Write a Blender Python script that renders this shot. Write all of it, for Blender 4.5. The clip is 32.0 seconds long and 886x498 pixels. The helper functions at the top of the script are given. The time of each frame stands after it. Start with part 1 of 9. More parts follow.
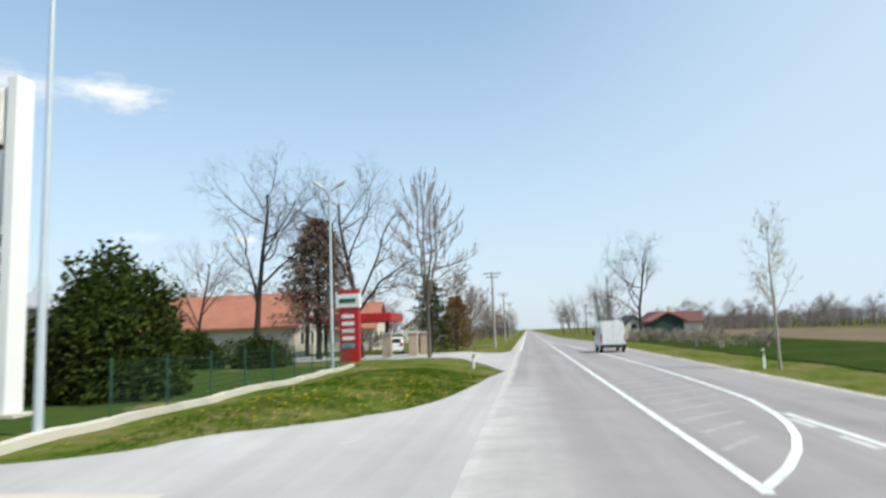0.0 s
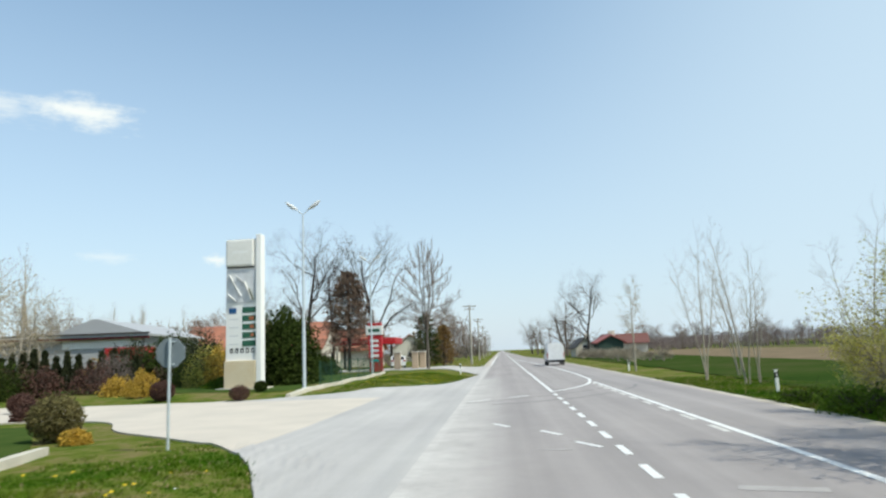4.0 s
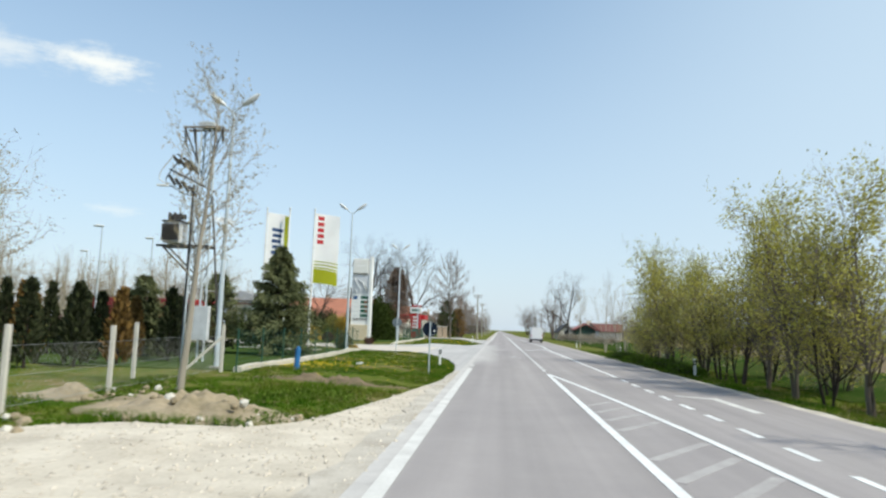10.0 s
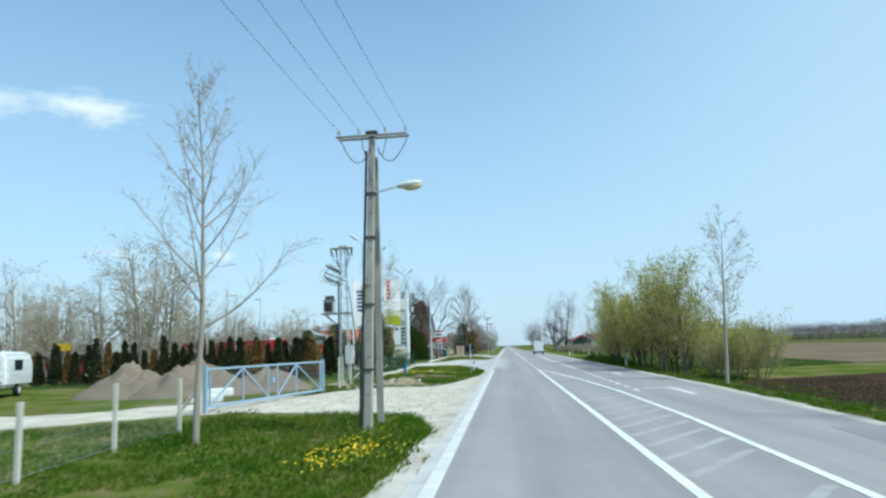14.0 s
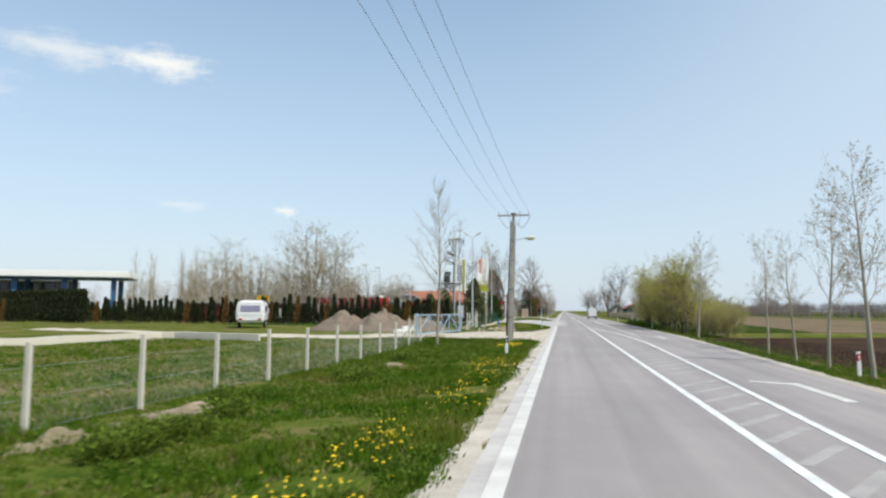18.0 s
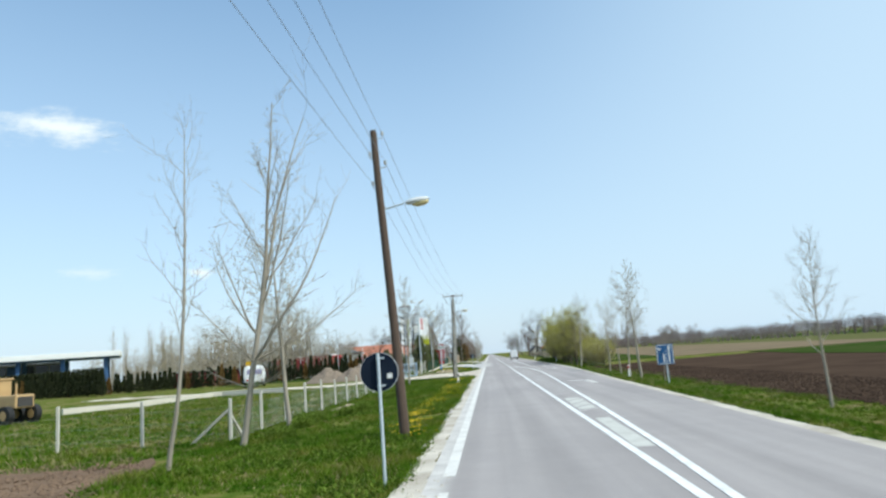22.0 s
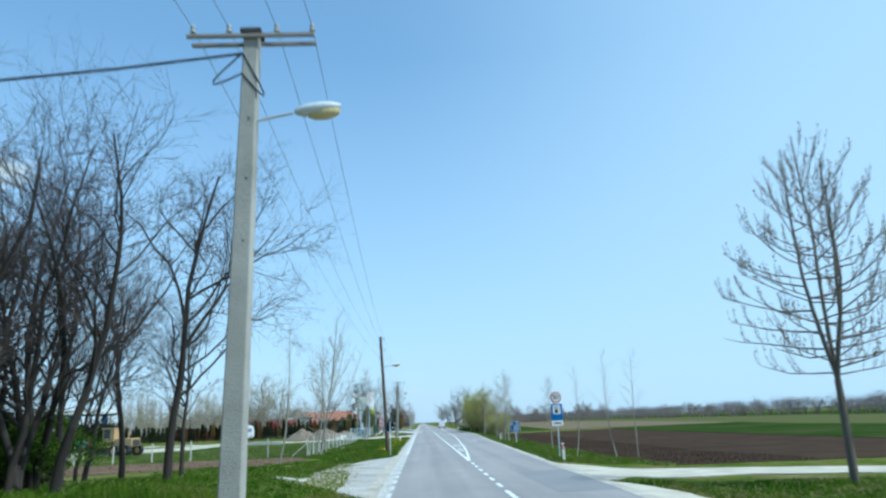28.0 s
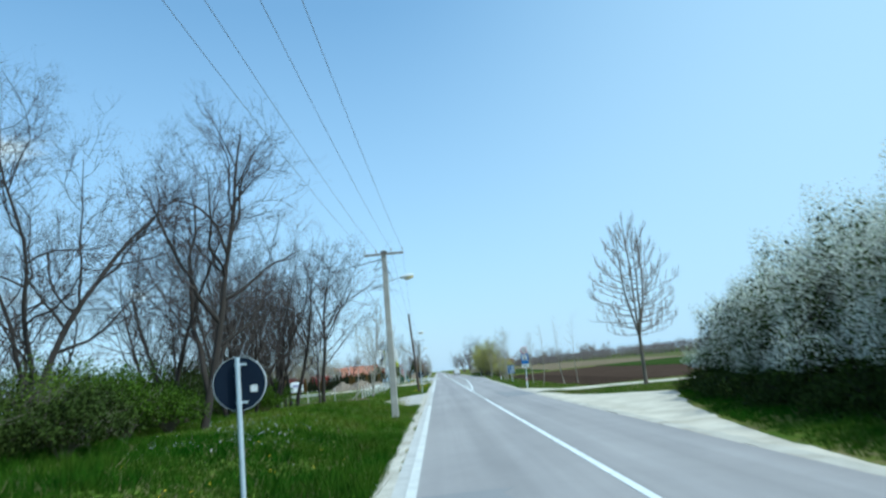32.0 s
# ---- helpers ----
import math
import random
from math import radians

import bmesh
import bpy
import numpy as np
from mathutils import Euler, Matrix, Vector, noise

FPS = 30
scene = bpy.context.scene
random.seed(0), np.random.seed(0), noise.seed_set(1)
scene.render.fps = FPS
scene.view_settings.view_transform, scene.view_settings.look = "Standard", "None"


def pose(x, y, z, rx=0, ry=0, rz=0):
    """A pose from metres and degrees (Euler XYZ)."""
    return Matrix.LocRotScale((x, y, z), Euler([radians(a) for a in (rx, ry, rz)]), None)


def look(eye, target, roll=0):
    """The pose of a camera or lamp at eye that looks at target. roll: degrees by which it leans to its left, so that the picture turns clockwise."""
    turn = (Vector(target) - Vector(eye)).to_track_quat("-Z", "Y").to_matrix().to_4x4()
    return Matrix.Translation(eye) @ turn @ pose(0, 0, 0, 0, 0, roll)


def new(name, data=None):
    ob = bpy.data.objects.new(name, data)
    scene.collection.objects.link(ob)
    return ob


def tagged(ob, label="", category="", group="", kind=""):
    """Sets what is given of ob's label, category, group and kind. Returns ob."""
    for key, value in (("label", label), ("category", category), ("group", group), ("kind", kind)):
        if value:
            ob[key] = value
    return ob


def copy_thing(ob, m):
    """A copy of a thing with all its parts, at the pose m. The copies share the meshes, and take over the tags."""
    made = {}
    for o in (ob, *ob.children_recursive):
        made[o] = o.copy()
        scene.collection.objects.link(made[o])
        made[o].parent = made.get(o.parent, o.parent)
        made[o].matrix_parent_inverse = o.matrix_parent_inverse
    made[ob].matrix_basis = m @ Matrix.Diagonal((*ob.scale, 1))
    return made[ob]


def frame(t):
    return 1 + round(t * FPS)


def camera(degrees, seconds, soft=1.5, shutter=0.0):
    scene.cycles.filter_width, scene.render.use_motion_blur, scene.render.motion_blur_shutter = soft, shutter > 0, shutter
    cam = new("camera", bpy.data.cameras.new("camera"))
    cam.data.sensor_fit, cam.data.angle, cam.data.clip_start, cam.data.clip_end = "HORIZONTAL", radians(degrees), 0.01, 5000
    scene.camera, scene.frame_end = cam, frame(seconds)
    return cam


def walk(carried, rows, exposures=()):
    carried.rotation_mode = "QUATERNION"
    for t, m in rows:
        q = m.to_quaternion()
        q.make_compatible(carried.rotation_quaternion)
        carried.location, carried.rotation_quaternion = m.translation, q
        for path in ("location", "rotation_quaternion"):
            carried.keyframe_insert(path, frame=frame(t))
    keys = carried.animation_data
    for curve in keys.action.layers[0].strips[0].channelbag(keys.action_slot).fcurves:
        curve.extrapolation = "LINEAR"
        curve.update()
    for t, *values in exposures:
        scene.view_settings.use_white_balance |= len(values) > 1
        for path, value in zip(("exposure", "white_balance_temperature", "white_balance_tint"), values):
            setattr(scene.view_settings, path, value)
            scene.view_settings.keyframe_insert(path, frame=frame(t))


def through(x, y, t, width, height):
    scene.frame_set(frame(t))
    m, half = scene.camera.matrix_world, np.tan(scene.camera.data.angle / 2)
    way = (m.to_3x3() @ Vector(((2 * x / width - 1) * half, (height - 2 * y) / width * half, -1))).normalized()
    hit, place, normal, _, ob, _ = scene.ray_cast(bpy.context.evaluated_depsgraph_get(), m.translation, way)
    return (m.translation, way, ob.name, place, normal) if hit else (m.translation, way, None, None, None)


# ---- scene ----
cam = camera(66.2, 32.0, soft=2.4, shutter=0.4)
PATH = [
    (0, (-2.788, 6.134, 2.101), (-3.022, 8.105, 2.344), -2.07),
    (0.5, (-2.773, 3.474, 2.059), (-3.090, 5.445, 2.183), -4.39),
    (1, (-2.595, 0.668, 2.047), (-2.799, 2.651, 2.211), -3.95),
    (1.5, (-2.487, -2.211, 2.060), (-2.726, -0.239, 2.289), -0.42),
    (2, (-2.272, -5.011, 2.060), (-2.299, -3.027, 2.317), -4.56),
    (2.5, (-2.250, -7.825, 2.047), (-2.394, -5.853, 2.348), -3.14),
    (4.5, (-2.205, -19.147, 1.947), (-2.371, -17.177, 2.248), -1.86),
    (5, (-2.270, -21.935, 1.915), (-2.561, -19.983, 2.241), -0.18),
    (5.5, (-2.307, -24.794, 1.863), (-2.721, -22.855, 2.124), 1.27),
    (6, (-2.209, -27.800, 1.849), (-2.803, -25.902, 2.064), -2.97),
    (6.5, (-2.132, -30.754, 1.848), (-2.578, -28.811, 2.014), -6.05),
    (7, (-2.177, -33.490, 1.913), (-2.438, -31.520, 2.134), -4.97),
    (7.5, (-2.181, -36.100, 1.885), (-2.396, -34.134, 2.182), -0.50),
    (8, (-2.064, -39.039, 1.890), (-2.164, -37.049, 2.071), -3.67),
    (8.5, (-2.078, -41.653, 1.960), (-2.101, -39.678, 2.275), -4.47),
    (9, (-2.179, -44.489, 1.936), (-2.368, -42.521, 2.241), -1.67),
    (9.5, (-2.195, -47.176, 1.908), (-2.421, -45.201, 2.129), 0.23),
    (10, (-2.172, -49.975, 1.873), (-2.342, -47.995, 2.105), 1.86),
    (10.5, (-2.160, -52.858, 1.887), (-2.326, -50.891, 2.204), 1.27),
    (11, (-2.145, -55.787, 1.931), (-2.301, -53.825, 2.282), 0.67),
    (11.5, (-2.129, -58.523, 1.935), (-2.246, -56.554, 2.267), -2.68),
    (12, (-2.076, -61.538, 1.980), (-2.131, -59.570, 2.335), -3.33),
    (12.5, (-2.166, -64.539, 1.988), (-2.282, -62.571, 2.323), -4.24),
    (13, (-2.257, -67.319, 2.039), (-2.398, -65.344, 2.319), -4.85),
    (13.5, (-2.303, -70.333, 2.010), (-2.414, -68.367, 2.360), -3.16),
    (14, (-2.335, -73.310, 1.976), (-2.506, -71.339, 2.264), -2.26),
    (14.5, (-2.322, -76.352, 1.911), (-2.478, -74.376, 2.176), -4.68),
    (16.5, (-2.594, -88.505, 1.903), (-2.794, -86.530, 2.147), -2.77),
    (17, (-2.629, -91.462, 1.876), (-2.730, -89.481, 2.132), -6.02),
    (17.5, (-2.698, -94.460, 1.868), (-2.927, -92.480, 2.037), -2.66),
    (18, (-2.773, -97.469, 1.918), (-3.118, -95.507, 2.097), 0.26),
    (18.5, (-2.735, -100.382, 1.925), (-2.972, -98.408, 2.146), -4.50),
    (19, (-2.742, -103.264, 1.873), (-2.964, -101.295, 2.143), -4.12),
    (19.5, (-2.736, -106.330, 1.918), (-2.996, -104.367, 2.200), -1.54),
    (20, (-2.696, -109.377, 2.001), (-2.898, -107.410, 2.298), -3.41),
    (20.5, (-2.609, -112.421, 2.001), (-2.766, -110.450, 2.296), -5.13),
    (21, (-2.625, -115.400, 2.017), (-2.816, -113.431, 2.312), -2.92),
    (21.5, (-2.641, -118.391, 2.019), (-2.820, -116.418, 2.296), -1.39),
    (22, (-2.633, -121.179, 2.075), (-2.743, -119.207, 2.388), -4.31),
    (22.5, (-2.685, -124.136, 2.090), (-2.732, -122.164, 2.423), -4.75),
    (23, (-2.787, -127.125, 2.039), (-3.027, -125.158, 2.305), 0.80),
    (23.5, (-2.744, -129.909, 2.077), (-3.059, -127.969, 2.446), 0.94),
    (24, (-2.698, -132.636, 2.051), (-2.870, -130.686, 2.464), -1.27),
    (24.5, (-2.655, -135.424, 2.050), (-2.761, -133.462, 2.425), -3.47),
    (26.5, (-2.445, -147.021, 2.089), (-2.450, -145.058, 2.473), -2.45),
    (27, (-2.514, -150.064, 2.073), (-2.622, -148.100, 2.436), 0.94),
    (27.5, (-2.484, -153.293, 2.034), (-2.545, -151.348, 2.496), 1.19),
    (28, (-2.466, -156.317, 2.089), (-2.387, -154.381, 2.581), -2.34),
    (28.5, (-2.547, -159.186, 2.105), (-2.496, -157.220, 2.465), -3.98),
    (29, (-2.676, -162.154, 2.079), (-2.613, -160.196, 2.481), -1.88),
    (29.5, (-2.775, -165.202, 2.092), (-2.739, -163.257, 2.556), -4.41),
    (30, (-2.862, -168.059, 2.079), (-2.872, -166.105, 2.506), -5.18),
    (30.5, (-2.932, -170.995, 2.059), (-3.040, -169.028, 2.403), -3.89),
    (31, (-2.896, -173.773, 2.064), (-2.983, -171.810, 2.435), 1.80),
    (31.5, (-2.907, -176.795, 2.078), (-2.930, -174.847, 2.530), -3.29),
    (32, (-2.843, -179.887, 2.058), (-2.792, -177.919, 2.409), -5.88),
]
EXPOSURES = [(0.0, -0.05, 6700, 5), (1.0, -0.05, 7250, 13), (2.0, -0.05, 6700, 7), (5.0, -0.1, 6700, 2), (6.0, -0.1, 6850, 7), (7.0, -0.1, 7000, 6), (8.0, -0.1, 6500, 2), (9.0, -0.15, 5850, -1), (10.0, -0.1, 6700, 4), (11.0, -0.15, 6050, -3), (12.0, -0.1, 5850, -3), (13.0, -0.15, 5750, -3), (14.0, -0.15, 5800, -6), (17.0, -0.2, 6800, 7), (18.0, -0.15000000000000002, 6800, 7), (19.0, -0.15, 6900, 8), (20.0, -0.1, 6400, 4), (21.0, -0.1, 5950, -1), (22.0, -0.05, 6300, 1), (23.0, -0.1, 6000, -2), (24.0, -0.15, 6500, 3), (27.0, -0.2, 5470, -9), (28.0, -0.15, 5270, -8), (29.0, -0.15, 5470, -10), (30.0, -0.2, 5070, -11), (31.0, -0.1, 5650, -4), (32.0, -0.15, 5320, -10)]
walk(cam, [(t, look(eye, target, roll)) for t, eye, target, roll in PATH], EXPOSURES)

# ---- sky and sun ----
SUN_AZ, SUN_EL = radians(-27), radians(52)      # azimuth from +x towards +y
world = bpy.data.worlds.new("sky")
scene.world = world
world.use_nodes = True
wn, wl = world.node_tree.nodes, world.node_tree.links
wn.clear()
w_out = wn.new("ShaderNodeOutputWorld")
w_bg = wn.new("ShaderNodeBackground")
w_sky = wn.new("ShaderNodeTexSky")
w_sky.sky_type = "NISHITA"
w_sky.sun_disc = False
w_sky.sun_elevation, w_sky.sun_rotation = SUN_EL, math.pi / 2 - SUN_AZ
w_sky.air_density, w_sky.dust_density, w_sky.ozone_density = 1.0, 0.6, 1.5
w_bg.inputs["Strength"].default_value = 0.15
# thin spring haze: pale towards the horizon, clouds low in the west
w_co = wn.new("ShaderNodeTexCoord")
w_sep = wn.new("ShaderNodeSeparateXYZ")
wl.new(w_co.outputs["Generated"], w_sep.inputs[0])
w_hz = wn.new("ShaderNodeMapRange")
w_hz.inputs["From Min"].default_value, w_hz.inputs["From Max"].default_value = 0.0, 0.5
w_hz.inputs["To Min"].default_value, w_hz.inputs["To Max"].default_value = 0.9, 0.24
wl.new(w_sep.outputs["Z"], w_hz.inputs["Value"])
w_mix = wn.new("ShaderNodeMix")
w_mix.data_type = "RGBA"
w_mix.inputs["B"].default_value = (4.45, 5.22, 6.4, 1)
wl.new(w_hz.outputs[0], w_mix.inputs["Factor"])
w_hs = wn.new("ShaderNodeHueSaturation")
w_hs.inputs["Saturation"].default_value, w_hs.inputs["Value"].default_value = 1.12, 1.44
w_hs.inputs["Hue"].default_value = 0.493
wl.new(w_sky.outputs[0], w_hs.inputs["Color"])
wl.new(w_hs.outputs[0], w_mix.inputs["A"])


def cloud(az, el, wide, high, amount, last):
    """A small flat cloud in the sky at a compass angle (from +y to +x) and height, both in degrees."""
    a, e = radians(az), radians(el)
    c = Vector((math.sin(a) * math.cos(e), math.cos(a) * math.cos(e), math.sin(e)))
    m = Matrix((Vector((math.cos(a), -math.sin(a), 0)) / wide, Vector(c), (Vector((math.cos(a), -math.sin(a), 0)).cross(c)) / high))
    rows = []
    for axis in m:
        d = wn.new("ShaderNodeVectorMath")
        d.operation = "DOT_PRODUCT"
        wl.new(w_co.outputs["Generated"], d.inputs[0])
        d.inputs[1].default_value = axis
        rows.append(d.outputs["Value"])
    off = wn.new("ShaderNodeMath")
    off.operation = "MULTIPLY_ADD"
    wl.new(rows[1], off.inputs[0])
    off.inputs[1].default_value, off.inputs[2].default_value = 8.0, -8.0
    cv = wn.new("ShaderNodeCombineXYZ")
    wl.new(rows[0], cv.inputs[0]), wl.new(off.outputs[0], cv.inputs[1]), wl.new(rows[2], cv.inputs[2])
    ln = wn.new("ShaderNodeVectorMath")
    ln.operation = "LENGTH"
    wl.new(cv.outputs[0], ln.inputs[0])
    nz = wn.new("ShaderNodeTexNoise")
    nz.inputs["Scale"].default_value, nz.inputs["Detail"].default_value, nz.inputs["Roughness"].default_value = 1.6, 6, 0.62
    wl.new(cv.outputs[0], nz.inputs["Vector"])
    sm = wn.new("ShaderNodeMath")
    sm.operation = "MULTIPLY_ADD"
    wl.new(nz.outputs[0], sm.inputs[0])
    sm.inputs[1].default_value, = (1.9,)
    wl.new(ln.outputs["Value"], sm.inputs[2])
    rg = wn.new("ShaderNodeMapRange")
    rg.inputs["From Min"].default_value, rg.inputs["From Max"].default_value = 1.85, 0.95
    rg.inputs["To Min"].default_value, rg.inputs["To Max"].default_value = 0, amount
    rg.interpolation_type = "SMOOTHSTEP"
    wl.new(sm.outputs[0], rg.inputs["Value"])
    mx = wn.new("ShaderNodeMix")
    mx.data_type = "RGBA"
    mx.inputs["B"].default_value = (7.2, 7.3, 7.4, 1)
    wl.new(rg.outputs[0], mx.inputs["Factor"])
    wl.new(last, mx.inputs["A"])
    return mx.outputs["Result"]


# the haze is paler towards the sun's side of the sky
w_side = wn.new("ShaderNodeMapRange")
w_side.interpolation_type = "SMOOTHSTEP"
w_side.inputs["From Min"].default_value, w_side.inputs["From Max"].default_value = -0.1, 0.62
w_side.inputs["To Min"].default_value, w_side.inputs["To Max"].default_value = 0.0, 0.72
wl.new(w_sep.outputs["X"], w_side.inputs["Value"])
w_glow = wn.new("ShaderNodeMix")
w_glow.data_type = "RGBA"
w_glow.inputs["B"].default_value = (4.75, 5.78, 7.0, 1)
wl.new(w_side.outputs[0], w_glow.inputs["Factor"])
wl.new(w_mix.outputs["Result"], w_glow.inputs["A"])
sky_colour = w_glow.outputs["Result"]
for c in ((-33, 18.7, 0.085, 0.030, 0.95), (-40, 18.6, 0.10, 0.03, 0.6), (-23.1, 8.0, 0.024, 0.012, 0.8), (-31, 8.1, 0.05, 0.012, 0.35), (-48, 15.5, 0.12, 0.045, 0.7), (-62, 20, 0.2, 0.05, 0.6)):
    sky_colour = cloud(*c, sky_colour)
wl.new(sky_colour, w_bg.inputs["Color"])
wl.new(w_bg.outputs[0], w_out.inputs[0])

sun = new("sun", bpy.data.lights.new("sun", "SUN"))
sun.data.energy, sun.data.angle, sun.data.color = 4.8, radians(0.6), (1.0, 0.95, 0.87)
sun.matrix_world = look((0, 0, 60), (-math.cos(SUN_EL) * math.cos(SUN_AZ), -math.cos(SUN_EL) * math.sin(SUN_AZ), 60 - math.sin(SUN_EL)))


# ---- materials ----
def material(name, base, rough=0.7, dark=None, scale=4.0, fine=60.0, amount=0.5, bump=0.25, metal=0.0, island=0.0, per_object=0.0, through=0.0, spec=0.4, stretch=(1, 1, 1)):
    """A surface with variation at two scales between base and dark; island and per_object vary the value from piece to piece."""
    m = bpy.data.materials.new(name)
    m.use_nodes = True
    n, l = m.node_tree.nodes, m.node_tree.links
    b = n["Principled BSDF"]
    b.inputs["Roughness"].default_value, b.inputs["Metallic"].default_value = rough, metal
    b.inputs["Specular IOR Level"].default_value = spec
    dark = dark or tuple(c * 0.6 for c in base)
    co = n.new("ShaderNodeTexCoord")
    mp = n.new("ShaderNodeMapping")
    mp.inputs["Scale"].default_value = stretch
    l.new(co.outputs["Object"], mp.inputs["Vector"])
    big, small = n.new("ShaderNodeTexNoise"), n.new("ShaderNodeTexNoise")
    big.inputs["Scale"].default_value, big.inputs["Detail"].default_value = scale, 5
    small.inputs["Scale"].default_value, small.inputs["Detail"].default_value = fine, 4
    l.new(mp.outputs[0], big.inputs["Vector"]), l.new(mp.outputs[0], small.inputs["Vector"])
    add = n.new("ShaderNodeMath")
    add.operation = "MULTIPLY_ADD"
    l.new(small.outputs[0], add.inputs[0])
    add.inputs[1].default_value = 0.45
    l.new(big.outputs[0], add.inputs[2])
    rg = n.new("ShaderNodeMapRange")
    rg.inputs["From Min"].default_value, rg.inputs["From Max"].default_value = 0.5, 0.95
    rg.inputs["To Min"].default_value, rg.inputs["To Max"].default_value = 0, amount
    l.new(add.outputs[0], rg.inputs["Value"])
    mix = n.new("ShaderNodeMix")
    mix.data_type = "RGBA"
    mix.inputs["A"].default_value, mix.inputs["B"].default_value = (*base, 1), (*dark, 1)
    l.new(rg.outputs[0], mix.inputs["Factor"])
    colour = mix.outputs["Result"]
    for source, share in (("island", island), ("object", per_object)):
        if share:
            hs = n.new("ShaderNodeHueSaturation")
            mr = n.new("ShaderNodeMapRange")
            mr.inputs["To Min"].default_value, mr.inputs["To Max"].default_value = 1 - share, 1 + share
            if source == "island":
                g = n.new("ShaderNodeNewGeometry")
                l.new(g.outputs["Random Per Island"], mr.inputs["Value"])
            else:
                g = n.new("ShaderNodeObjectInfo")
                l.new(g.outputs["Random"], mr.inputs["Value"])
            l.new(mr.outputs[0], hs.inputs["Value"])
            l.new(colour, hs.inputs["Color"])
            colour = hs.outputs["Color"]
    l.new(colour, b.inputs["Base Color"])
    if bump:
        bp = n.new("ShaderNodeBump")
        bp.inputs["Strength"].default_value, bp.inputs["Distance"].default_value = bump, 0.02
        l.new(small.outputs[0], bp.inputs["Height"])
        l.new(bp.outputs[0], b.inputs["Normal"])
    if through:
        tr = n.new("ShaderNodeBsdfTranslucent")
        ms = n.new("ShaderNodeMixShader")
        ms.inputs[0].default_value = through
        l.new(colour, tr.inputs["Color"])
        l.new(b.outputs[0], ms.inputs[1]), l.new(tr.outputs[0], ms.inputs[2])
        l.new(ms.outputs[0], n["Material Output"].inputs["Surface"])
    return m


